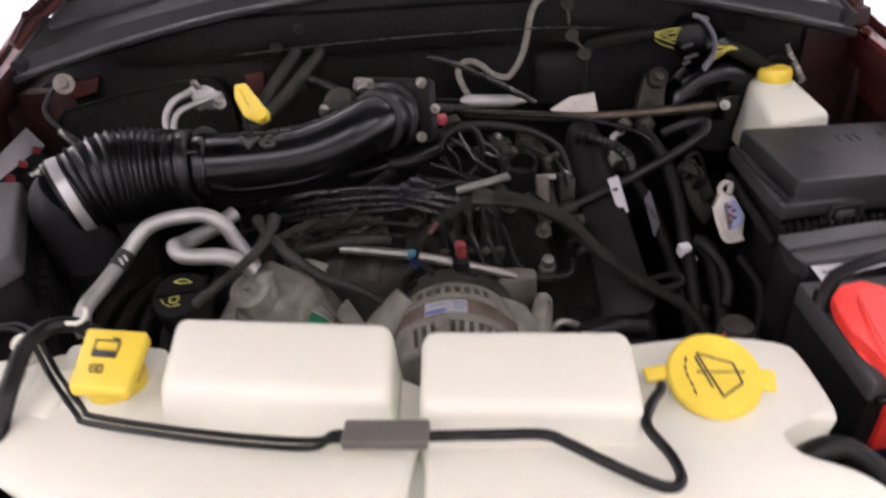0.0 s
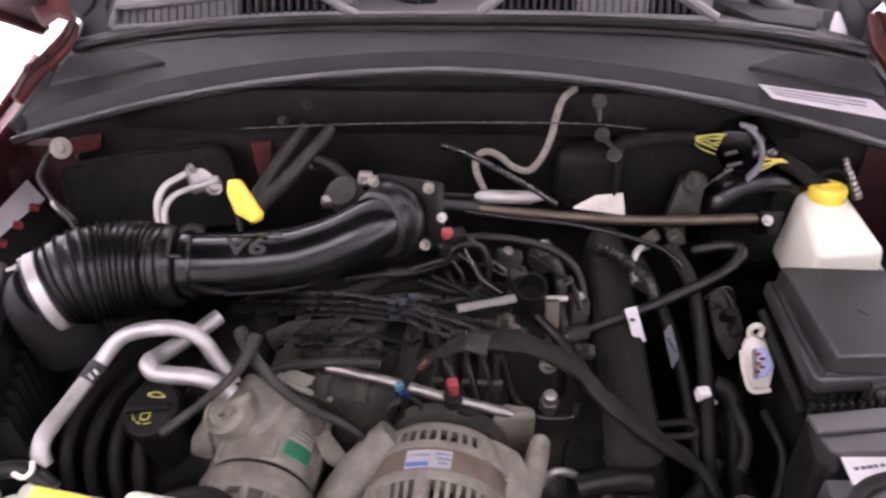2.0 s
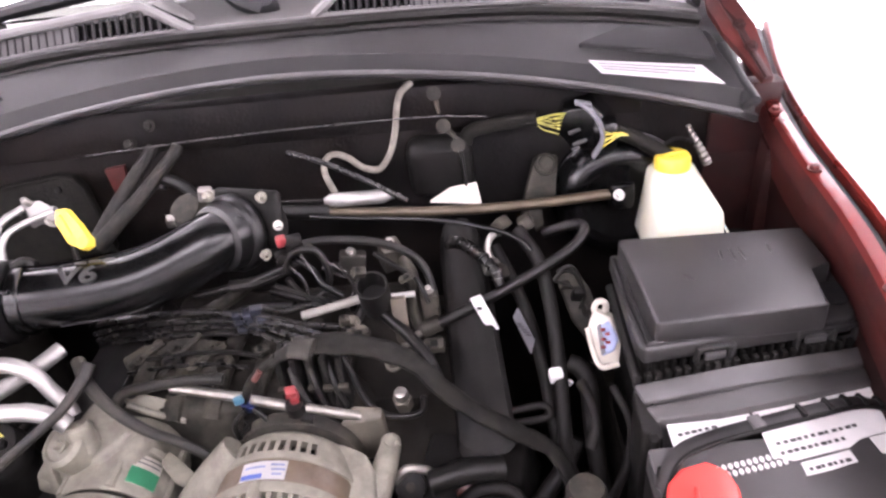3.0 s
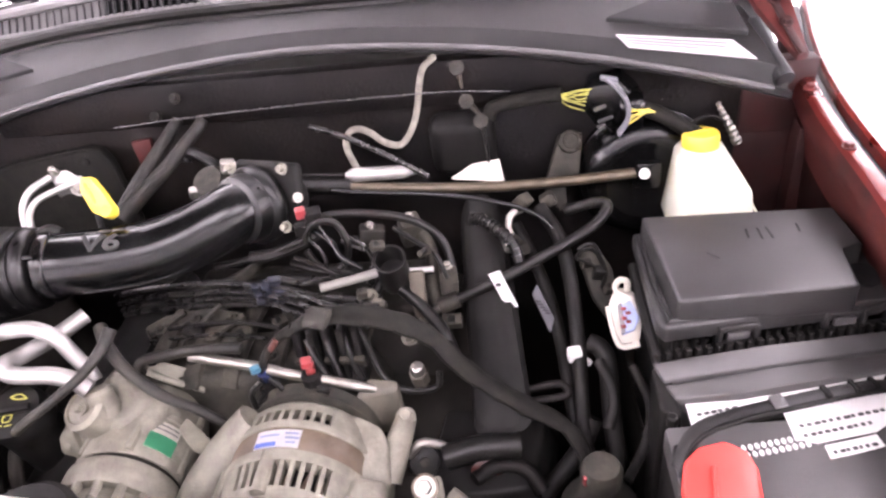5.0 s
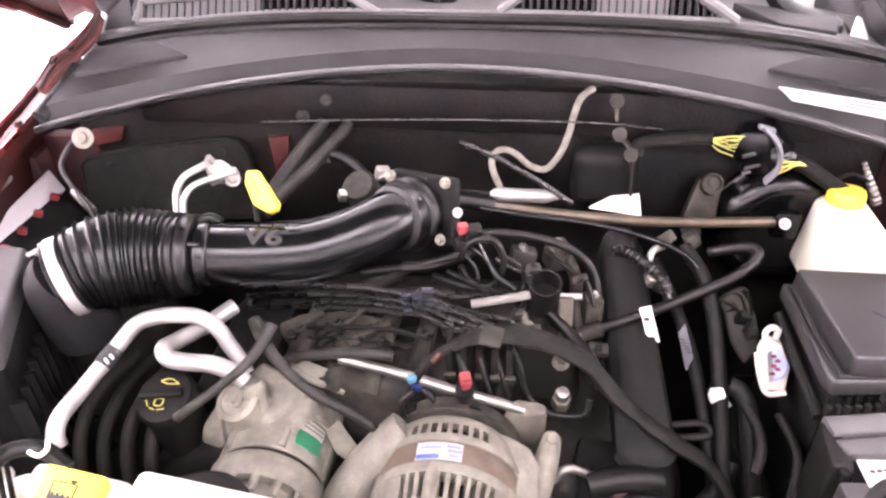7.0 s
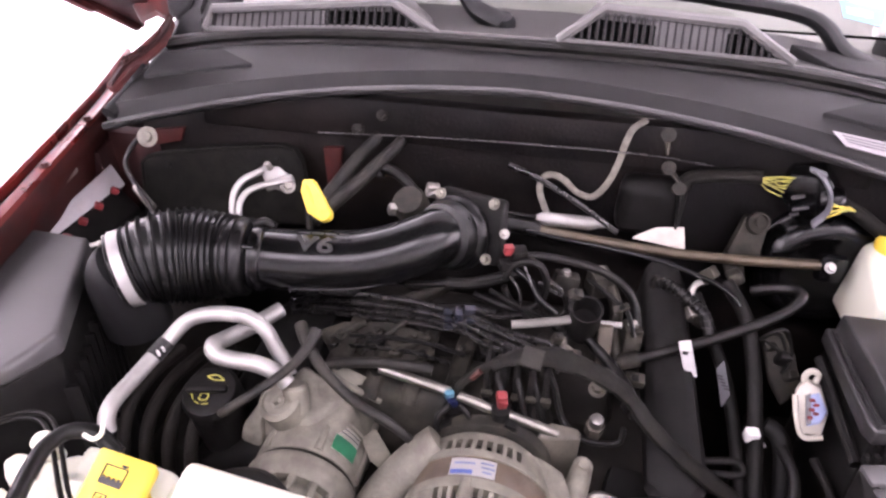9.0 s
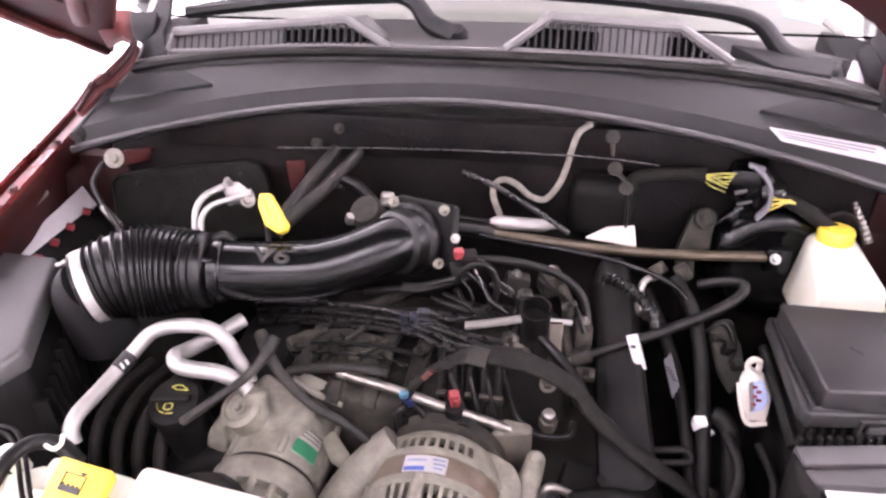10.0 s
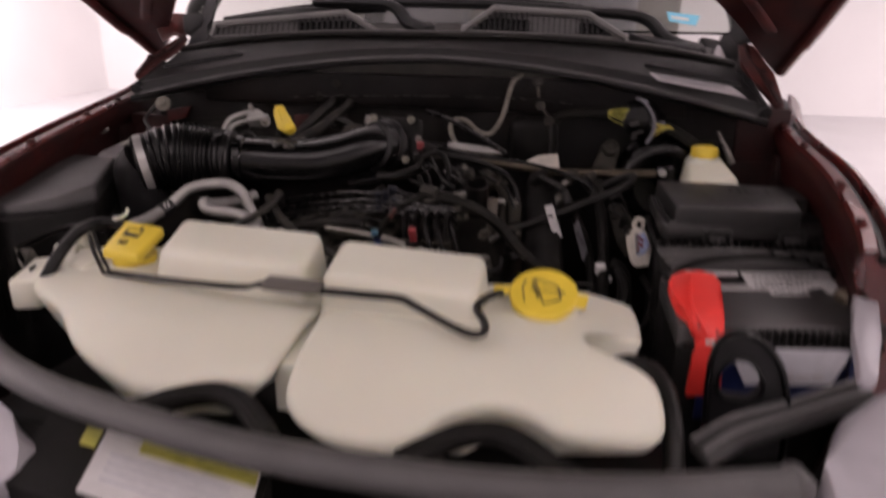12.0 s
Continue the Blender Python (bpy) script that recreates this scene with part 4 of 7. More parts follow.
    # red terminal cover: a bulb, an arm narrowing to the edge and a skirt
    red = part("terminal_cover", slab([(0.532, 0.556, 1.046), (0.539, 0.582, 1.046), (0.555, 0.597, 1.047), (0.580, 0.603, 1.048), (0.597, 0.592, 1.048), (0.602, 0.572, 1.047), (0.596, 0.529, 1.042), (0.592, 0.489, 1.033), (0.596, 0.477, 1.003), (0.569, 0.477, 1.000), (0.552, 0.473, 1.030), (0.546, 0.496, 1.034), (0.541, 0.512, 1.038), (0.533, 0.523, 1.042)], 0.018, 0.006, 3),
               M_REDCAP, b, "bright red terminal cover", angle=70)
    part("cover_crease", sweep([(0.563, 0.574, 1.048), (0.555, 0.517, 1.042), (0.557, 0.480, 1.034), (0.575, 0.478, 1.003)], 0.002, 6, 6), M_REDCAP, red)
    dn = [(0.559, 0.474, 0.998), (0.596, 0.474, 1.003), (0.599, 0.474, 0.926), (0.557, 0.474, 0.919)]
    part("cover_skirt", hexa(dn, [Vector(p) + Vector((0, 0.012, 0)) for p in dn], 0.003), M_REDCAP, red)
    part("cover_slot", sweep([(0.570, 0.470, 1.002), (0.594, 0.470, 1.005)], 0.0028, 6, raw=True), M_PAPER, red, "pale slot along the fold")
    part("brass_clamp", block((0.779, 0.602, 1.020), (0.035, 0.03, 0.03), (0, 0, 20), 0.008, 3), M_BRONZE, b)


battery()


def battery_hold_down():
    h = thing("battery_hold_down", "black ribbed plastic strap arched over the battery lid", "strap")
    front = smooth_line([(0.538, 0.575, 1.020), (0.550, 0.592, 1.040), (0.567, 0.603, 1.050), (0.600, 0.609, 1.060), (0.637, 0.616, 1.064), (0.675, 0.624, 1.066), (0.706, 0.634, 1.062), (0.738, 0.648, 1.052), (0.768, 0.660, 1.038), (0.796, 0.664, 1.024)], 4)
    bm = bmesh.new()
    rows = [[bm.verts.new(p + Vector((-0.002 * k, 0.008 + 0.0045 * k, dz))) for k, dz in enumerate((0.0, 0.003, 0.003, 0.0))] for p in front]
    for a, c in zip(rows, rows[1:]):
        for k in range(3):
            bm.faces.new((a[k], a[k + 1], c[k + 1], c[k]))
    bmesh.ops.solidify(bm, geom=list(bm.faces), thickness=0.004)
    part("band", bm, M_FUSE, h)
    part("front_bead", sweep([p + Vector((0, 0.008, -0.001)) for p in front], 0.0028, 8, raw=True), M_BLACK, h)
    for x in (0.686, 0.713, 0.739, 0.761, 0.780):
        p = min(front, key=lambda c: abs(c.x - x))
        part("rib", block(p + Vector((-0.004, 0.0145, 0.003)), (0.005, 0.0155, 0.005), (-4, (x - 0.69) * 300, 12), 0.001), M_BLACK, h)
    p = min(front, key=lambda c: abs(c.x - 0.640))
    part("saddle", block(p + Vector((-0.004, 0.0145, 0.004)), (0.013, 0.016, 0.003), (0, -4, 12), 0.0015), M_LID, h)
    part("foot", block((0.548, 0.600, 1.016), (0.018, 0.030, 0.030), (0, 0, 12), 0.003), M_BLACK, h)
    part("foot", block((0.792, 0.676, 1.012), (0.016, 0.026, 0.024), (0, 0, 12), 0.003), M_BLACK, h)


battery_hold_down()


def battery_guard():
    g = thing("battery_guard", "dark grey ribbed plastic guard between battery and fuse box", "guard")
    back = [(0.534, 0.712, 1.043), (0.66, 0.734, 1.041), (0.803, 0.760, 1.036)]
    ledge = [(0.543, 0.692, 1.034), (0.67, 0.714, 1.034), (0.806, 0.738, 1.030)]
    front = [(0.552, 0.672, 1.028), (0.62, 0.677, 1.030), (0.70, 0.692, 1.030), (0.805, 0.714, 1.026)]
    part("top", slab([*back, *ledge[::-1]], 0.05, 0.003), M_SLATE, g)
    part("step", slab([Vector(p) - Vector((0, 0.002, 0.003)) for p in ledge] + [Vector(p) for p in front[::-1]], 0.05, 0.003), M_SLATE, g)
    part("left_wall", hexa([(0.536, 0.665, 0.82), (0.560, 0.655, 0.82), (0.560, 0.71, 0.82), (0.536, 0.71, 0.82)], [(0.536, 0.665, 1.018), (0.556, 0.655, 1.020), (0.552, 0.71, 1.036), (0.532, 0.71, 1.036)], 0.004), M_BLACK, g)
    part("front_wall", slab([Vector(p) + Vector((0, 0.012, -0.012)) for p in front] + [Vector(p) + Vector((0, 0.03, -0.012)) for p in front[::-1]], 0.16, 0.0), M_BLACK, g)
    part("corner_stud", lathe([(0.006, -0.01), (0.006, 0.002), (0.004, 0.004), (0, 0.004)], pose(0.546, 0.657, 1.016), 16), M_BLACK, g)
    for k in range(24):
        p = Vector(back[0]).lerp(Vector(back[2]), (k + 0.5) / 24)
        part("tooth", block(p + Vector((0, 0.004, 0.002)), (0.006, 0.007, 0.012), (0, 0, 10), 0.001), M_BLACK, g)


battery_guard()


def battery_strap():
    s = thing("battery_hold_loop", "black plastic eye standing before the battery", "strap")
    outer = [(0.572, 0.880), (0.566, 0.985), (0.567, 1.018), (0.575, 1.037), (0.590, 1.045), (0.608, 1.042), (0.625, 1.030), (0.640, 1.010), (0.650, 0.985), (0.658, 0.950), (0.664, 0.880)]
    hole = [(0.585, 0.961), (0.577, 0.972), (0.576, 0.986), (0.580, 1.000), (0.590, 1.011), (0.605, 1.012), (0.618, 1.002), (0.626, 0.986), (0.626, 0.972), (0.615, 0.961)]
    def reach(poly, ang):
        """Distance from the eye's middle to an outline along one direction."""
        c, d = Vector((0.601, 0.984)), Vector((math.cos(ang), math.sin(ang)))
        best = 0.0
        for a, b in zip(poly, poly[1:] + poly[:1]):
            a, e = Vector(a) - c, Vector(b) - Vector(a)
            den = d.x * e.y - d.y * e.x
            if abs(den) > 1e-9:
                u, w = (a.x * e.y - a.y * e.x) / den, (a.x * d.y - a.y * d.x) / den
                if u > 0 and -1e-6 <= w <= 1 + 1e-6:
                    best = max(best, u)
        return (c + d * best)
    n = 48
    bm = bmesh.new()
    rings = []
    for poly, y in ((outer, 0.412), (hole, 0.412), (hole, 0.428), (outer, 0.428)):
        ring = [reach(poly, 2 * math.pi * k / n) for k in range(n)]
        ring = [(ring[k - 1] + 2 * ring[k] + ring[(k + 1) % n]) / 4 for k in range(n)]
        rings.append([bm.verts.new((p.x, y, p.y)) for p in ring])
    for a, c in zip(rings, rings[1:] + rings[:1]):
        for k in range(n):
            bm.faces.new((a[k], a[(k + 1) % n], c[(k + 1) % n], c[k]))
    part("eye_plate", soften(bm, 0.0015, 1), M_PAD, s)
    rim = [Vector((x, 0.411, z)) for x, z in outer]
    part("outer_rim", sweep(rim, 0.0042, 8, 5), M_GLOSS, s)
    part("inner_rim", sweep([Vector((x, 0.412, z)) for x, z in hole + hole[:1]], 0.003, 8, 5), M_GLOSS, s)


battery_strap()


def fuse_box():
    f = thing("fuse_box", "black lidded fuse box beside the wing", "fuse box")
    lid = [(0.552, 0.911), (0.780, 0.911), (0.783, 0.830), (0.753, 0.827), (0.752, 0.759), (0.563, 0.744)]
    flange = [(0.543, 0.920), (0.805, 0.918), (0.810, 0.86), (0.803, 0.784), (0.786, 0.768), (0.550, 0.736), (0.543, 0.75)]
    inner = [(0.553, 0.90), (0.785, 0.90), (0.785, 0.790), (0.560, 0.757)]
    part("base", prism(inner, 0.80, 1.052, 0.006), M_BLACK, f)
    l = part("lid_skirt", prism(flange, 1.046, 1.070, 0.005, 3), M_FUSE, f)
    part("lid", prism(lid, 1.062, 1.100, 0.004, 3, draft=0.012), M_FUSE, f, "smooth dark grey fuse box lid")
    part("lid_groove", sweep([(0.547, 0.908, 1.0705), (0.5465, 0.82, 1.0705), (0.553, 0.742, 1.0705), (0.66, 0.753, 1.0705), (0.752, 0.766, 1.0705)], 0.0022, 6, raw=True), M_PAD, l)
    part("lid_bead", sweep([(0.553, 0.904, 1.072), (0.552, 0.82, 1.072), (0.556, 0.744, 1.072), (0.66, 0.757, 1.072), (0.752, 0.769, 1.072)], 0.003, 6, raw=True), M_FUSE, l)
    part("thumb_recess", lathe([(0.022, 0), (0.022, 0.008), (0.016, 0.010), (0.0, 0.006)], pose(0.779, 0.812, 1.064), 20), M_PAD, l)
    for u in (0.33, 0.81, 0.95):
        p = Vector((0.550, 0.733, 1.050)).lerp(Vector((0.792, 0.769, 1.050)), u)
        wide = 0.040 if u < 0.9 else 0.028
        lt = part("latch", merge(block(p + Vector((0, 0, 0.010)), (wide, 0.007, 0.006), (0, 0, 8), 0.0015), block(p + Vector((-wide / 2, -0.002, 0)), (0.004, 0.010, 0.026), (0, 0, 8), 0.001),
                                 block(p + Vector((wide / 2, 0.002, 0)), (0.004, 0.010, 0.026), (0, 0, 8), 0.001), block(p + Vector((0, 0.001, -0.012)), (wide, 0.007, 0.004), (0, 0, 8), 0.001)), M_FUSE, f)
        if wide > 0.03:
            part("latch_tongue", block(p + Vector((0, -0.002, -0.001)), (wide * 0.62, 0.005, 0.010), (0, 0, 8), 0.0015), M_SLATE, lt)
    for p, q in (((0.667, 0.872, 1.100), (0.665, 0.853, 1.100)), ((0.680, 0.873, 1.100), (0.680, 0.849, 1.100)), ((0.690, 0.874, 1.100), (0.692, 0.851, 1.100)), ((0.726, 0.878, 1.100), (0.725, 0.861, 1.100)), ((0.611, 0.828, 1.100), (0.623, 0.816, 1.100))):
        part("moulded_mark", sweep([p, q], 0.0014, 6, raw=True, squash=0.6), M_PAD, f)
    part("side_rail", sweep([(0.543, 0.90, 1.03), (0.545, 0.80, 1.02), (0.548, 0.74, 1.01)], 0.007, 8), M_BLACK, f)
    part("toothed_edge", merge(*[block((0.565 + 0.0115 * k, 0.748 + 0.0017 * k, 1.030), (0.005, 0.008, 0.016), (0, 0, 8), 0.001) for k in range(19)]), M_BLACK, f)


fuse_box()


# ---- brakes ----
def brake_reservoir():
    r = thing("brake_reservoir", "milky brake fluid bottle with round yellow cap", "reservoir")
    part("bottle", hexa([(0.612, 0.962, 1.0), (0.718, 0.960, 1.0), (0.720, 1.085, 1.0), (0.612, 1.090, 1.0)],
                        [(0.617, 0.958, 1.086), (0.703, 0.958, 1.100), (0.688, 1.082, 1.120), (0.626, 1.090, 1.116)], 0.011, 3), M_TANK, r, angle=60)
    part("bottle_seam", sweep([(0.615, 0.957, 1.052), (0.712, 0.955, 1.060), (0.712, 1.06, 1.066)], 0.0022, 6, raw=True), M_TANK, r)
    c = Vector((0.656, 1.062, 1.122))
    cap = part("cap", lathe([(0.023, -0.012), (0.0255, -0.008), (0.0255, 0.009), (0.023, 0.014), (0.011, 0.015), (0.009, 0.013), (0.0, 0.013)], pose(*c, -4, 0, 0), 32), M_YELLOW, r, "round yellow cap")
    part("cap_bar", block(c + Vector((0, 0, 0.0155)), (0.030, 0.008, 0.004), (0, 0, 20), 0.002), M_YELLOW, cap)
    part("neck", lathe([(0.032, -0.03), (0.027, -0.005)], pose(*c), 24), M_TANK, r)
    part("sensor_plug", block((0.605, 0.948, 1.045), (0.045, 0.03, 0.025), (0, 0, 10), 0.004), M_GLOSS, r)
    part("foot_clip", merge(block((0.604, 0.950, 1.020), (0.022, 0.024, 0.018), (0, 0, 20), 0.004), block((0.622, 0.944, 1.014), (0.016, 0.018, 0.014), (10, 0, -15), 0.003)), M_COMB, r, "dark clip at the foot of the bottle")
    part("master_cylinder", lathe([(0.022, 0), (0.022, 0.16), (0.03, 0.17), (0.03, 0.2)], along((0.655, 0.93, 0.985), (0, 1, 0.03)), 20), M_CAST, r)
    part("brake_servo", lathe([(0.0, -0.028), (0.050, -0.028), (0.060, -0.034), (0.074, -0.036), (0.086, -0.030), (0.096, -0.014), (0.100, -0.004), (0.105, -0.002), (0.105, 0.010), (0.098, 0.014), (0.0, 0.02)], along((0.592, 1.116, 1.048), (0, 1, -0.02)), 48), M_GLOSS, r, "glossy black brake servo drum", angle=50)


brake_reservoir()


# ---- air intake ----
def air_intake():
    a = thing("air_intake", "glossy black air intake tube with ribbed bellows", "intake tube")
    line = [(-0.373, 0.794, 1.109), (-0.345, 0.812, 1.115), (-0.310, 0.833, 1.112), (-0.268, 0.846, 1.110), (-0.240, 0.849, 1.111)]
    ribs = 16
    def rad(t):
        base = 0.0475 + 0.062 * t - 0.066 * t * t if t < 0.62 else 0.0606 - 0.026 * (t - 0.62)
        return base + 0.0046 * max(0.0, math.cos(2 * math.pi * ribs * t)) ** 2.2
    part("bellows", sweep(even(line, 224), rad, 36, raw=True), M_BELLOWS, a, "black ribbed rubber bellows", angle=75)
    d0 = (Vector(line[1]) - Vector(line[0])).normalized()
    p0 = Vector(line[0])
    part("bellows_cuff", lathe([(0.046, -0.018), (0.051, -0.016), (0.051, 0.014), (0.054, 0.017), (0.054, 0.023), (0.049, 0.026)], along(p0, d0), 36), M_RUBBER, a)
    cl = part("hose_clamp", lathe([(0.0510, -0.011), (0.0535, -0.011), (0.0535, 0.003), (0.0510, 0.003)], along(p0, d0), 40), M_CLAMP, a, "bright steel hose clamp")
    part("clamp_screw", merge(block((-0.400, 0.800, 1.146), (0.016, 0.011, 0.011), (0, 0, 40), 0.002), bolt_mesh((-0.400, 0.795, 1.140), (-0.5, -0.6, 0.5), 0.005, 0.012),
                              sweep([(-0.404, 0.792, 1.146), (-0.416, 0.785, 1.142)], 0.003, 8, raw=True)), M_STEEL, cl)
    part("box_outlet", sweep([p0 - d0 * 0.002, p0 - d0 * 0.016 + Vector((0, 0.006, -0.010)), p0 - d0 * 0.020 + Vector((0, 0.012, -0.04)), p0 - d0 * 0.020 + Vector((0, 0.02, -0.10))], 0.046, 28, 6), M_PAD, a, "grey moulded outlet")
    e = Vector(line[-1])
    tube = [e, *[(-0.206, 0.852, 1.111), (-0.168, 0.858, 1.109), (-0.123, 0.868, 1.107), (-0.078, 0.880, 1.108), (-0.034, 0.897, 1.116), (-0.002, 0.912, 1.126), (0.024, 0.930, 1.133), (0.042, 0.955, 1.127), (0.050, 0.985, 1.112)]]
    d1 = (Vector(tube[2]) - Vector(tube[0])).normalized()
    part("bellows_end", lathe([(0.050, -0.006), (0.0535, -0.003), (0.0535, 0.011), (0.050, 0.014), (0.044, 0.015)], along(e, d1), 40), M_BELLOWS, a, angle=50)
    part("tube_band", lathe([(0.041, 0.014), (0.0455, 0.019), (0.0462, 0.022), (0.0462, 0.032), (0.0445, 0.035), (0.041, 0.037)], along(e, d1), 40), M_GLOSS, a, "glossy raised band round the tube", angle=50)
    for k in (-1, 1):
        part("band_lug", block(e + d1 * 0.027 + Vector((0.0, -0.031, 0.031 + 0.006 * k)), (0.016, 0.006, 0.007), (40, 0, 5), 0.0015), M_GLOSS, a)
    part("tube", sweep(tube, 0.0405, 36, 10), M_GLOSS, a, "smooth glossy black moulded tube", angle=60)
    part("moulded_seam", sweep([Vector(p) + Vector((0, 0.012, 0.039)) for p in tube[1:7]], 0.0042, 8, 8), M_GLOSS, a)
    part("lower_seam", sweep([Vector(p) + Vector((0.004, -0.034, -0.022)) for p in tube[2:8]], 0.0025, 8, 8), M_GLOSS, a)
    part("hose_stub", sweep([(-0.225, 0.868, 1.152), (-0.210, 0.874, 1.156), (-0.196, 0.872, 1.150)], 0.006, 10, 5), M_RUBBER, a)
    # raised moulding on the tube
    up = Vector((0.04, -0.40, 0.91)).normalized()
    c = Vector((-0.134, 0.866, 1.107)) + up * 0.0402
    txt = bpy.data.curves.new("raised_lettering", "FONT")
    txt.body, txt.size, txt.extrude, txt.bevel_depth, txt.align_x, txt.align_y = "V6", 0.034, 0.0012, 0.0008, "CENTER", "CENTER"
    txt.materials.append(M_FUSE)
    tob = new("raised_lettering", txt)
    tob.parent = a
    tob.matrix_world = Matrix.Translation(c) @ Euler((radians(20), radians(3), radians(8))).to_matrix().to_4x4() @ Matrix.Diagonal((1.35, 1.0, 1.0, 1.0))
    tob["label"] = "raised moulded lettering"
    for k in range(5):
        o = Vector((-0.040 + 0.019 * k, 0.020, 0.0035 + 0.0012 * k))
        part("text_bar", block(c + o, (0.015, 0.004, 0.002), (8, 3, 8), 0.0008), M_FUSE, a)
    # throttle body
    f = Vector((0.034, 0.940, 1.131))
    dn = Vector((0.46, 0.84, -0.26)).normalized()
    part("elbow_cuff", lathe([(0.041, -0.022), (0.0455, -0.020), (0.0475, -0.010), (0.0475, 0.000), (0.0525, 0.003), (0.0545, 0.008), (0.0545, 0.016), (0.052, 0.020), (0.046, 0.022)], along(f, dn), 44), M_BELLOWS, a, "stepped black rubber cuff on the elbow", angle=50)
    plate = [Vector((0.098, 0.939, 1.189)), Vector((0.099, 0.906, 1.101)), Vector((0.004, 0.930, 1.092)), Vector((0.004, 0.962, 1.190))]
    tb = part("throttle_body", merge(hexa([p + dn * 0.034 for p in plate], [p + dn * 0.020 for p in plate], 0.016, 4), lathe([(0.050, 0.030), (0.050, 0.060), (0.040, 0.074), (0.0, 0.074)], along(f, dn), 32)), M_DEEP, a, "black throttle body behind the elbow")
    for p in ((0.093, 0.945, 1.183), (0.089, 0.915, 1.112), (0.015, 0.965, 1.180)):
        part("flange_bolt", bolt_mesh(p, (-0.3, -0.75, 0.45), 0.0052, 0.010), M_CAST, tb)
    part("spring_bar", merge(sweep([(-0.006, 0.984, 1.166), (0.010, 0.984, 1.173), (0.027, 0.984, 1.177)], 0.0042, 8, 4), block((-0.002, 0.990, 1.170), (0.020, 0.016, 0.020), (10, 10, 20), 0.004)), M_STEEL, tb, "bright metal spring clip")
    part("motor_housing", lathe([(0.026, -0.03), (0.027, 0.018), (0.022, 0.026), (0.0, 0.027)], along((-0.036, 1.006, 1.128), (-0.15, -0.55, 0.8)), 28), M_DUST, tb, "dusty round throttle motor")
    part("small_bolt", bolt_mesh((0.111, 0.925, 1.150), (0.2, -0.7, 0.6), 0.0045, 0.01), M_STEEL, tb)
    part("silver_plug", block((-0.059, 0.985, 1.134), (0.018, 0.014, 0.016), (20, 10, 30), 0.003), M_STEEL, tb)
    part("red_lock", block((0.121, 0.893, 1.146), (0.013, 0.011, 0.014), (10, 0, 20), 0.002), M_REDDOT, tb, "small red connector lock")
    part("plug", block((0.134, 0.900, 1.138), (0.022, 0.018, 0.016), (10, 0, 20), 0.003), M_BLACK, tb)
    part("lower_lip", sweep([(0.040, 0.885, 1.086), (0.071, 0.890, 1.086), (0.109, 0.895, 1.097), (0.138, 0.900, 1.110)], 0.008, 8), M_RUBBER, tb)


air_intake()


def air_box():
    b = thing("air_filter_box", "dark grey moulded air filter box beside the wing", "air box")
    top = [(-0.484, 0.860), (-0.388, 0.662), (-0.415, 0.600), (-0.47, 0.560), (-0.66, 0.585), (-0.66, 0.868)]
    part("lid", prism(top, 1.068, lambda x, y: 1.102 - 0.25 * max(0.0, 0.64 - y), 0.012, 4, draft=0.015), M_LID, b, "smooth mid-grey lid")
    base = [(-0.482, 0.85), (-0.392, 0.660), (-0.42, 0.580), (-0.46, 0.54), (-0.65, 0.565), (-0.65, 0.86)]
    part("base", prism(base, 0.70, 1.070, 0.008, 2), M_BLACK, b)
    for k in range(8):
        u = k / 7
        p = Vector((-0.445, 0.548, 0.96)).lerp(Vector((-0.63, 0.570, 0.96)), u)
        part("rib", block(p, (0.006, 0.022, 0.12), (0, 0, -6), 0.001), M_BLACK, b)
    for k in range(9):
        u = k / 8
        p = Vector((-0.392, 0.655, 0.94)).lerp(Vector((-0.478, 0.84, 0.94)), u)
        part("rib", block(p, (0.026, 0.007, 0.16), (0, 0, 24), 0.001), M_BLACK, b)
    for k in range(3):
        p = Vector((-0.44, 0.552, 1.005)).lerp(Vector((-0.60, 0.57, 1.005)), k / 2)
        part("lid_clip", merge(block(p, (0.022, 0.014, 0.034), (20, 0, -6), 0.003), sweep([p + Vector((-0.012, -0.01, 0.02)), p + Vector((0.0, -0.016, -0.01)), p + Vector((0.012, -0.01, 0.02))], 0.002, 6)), M_STEEL, b)


air_box()


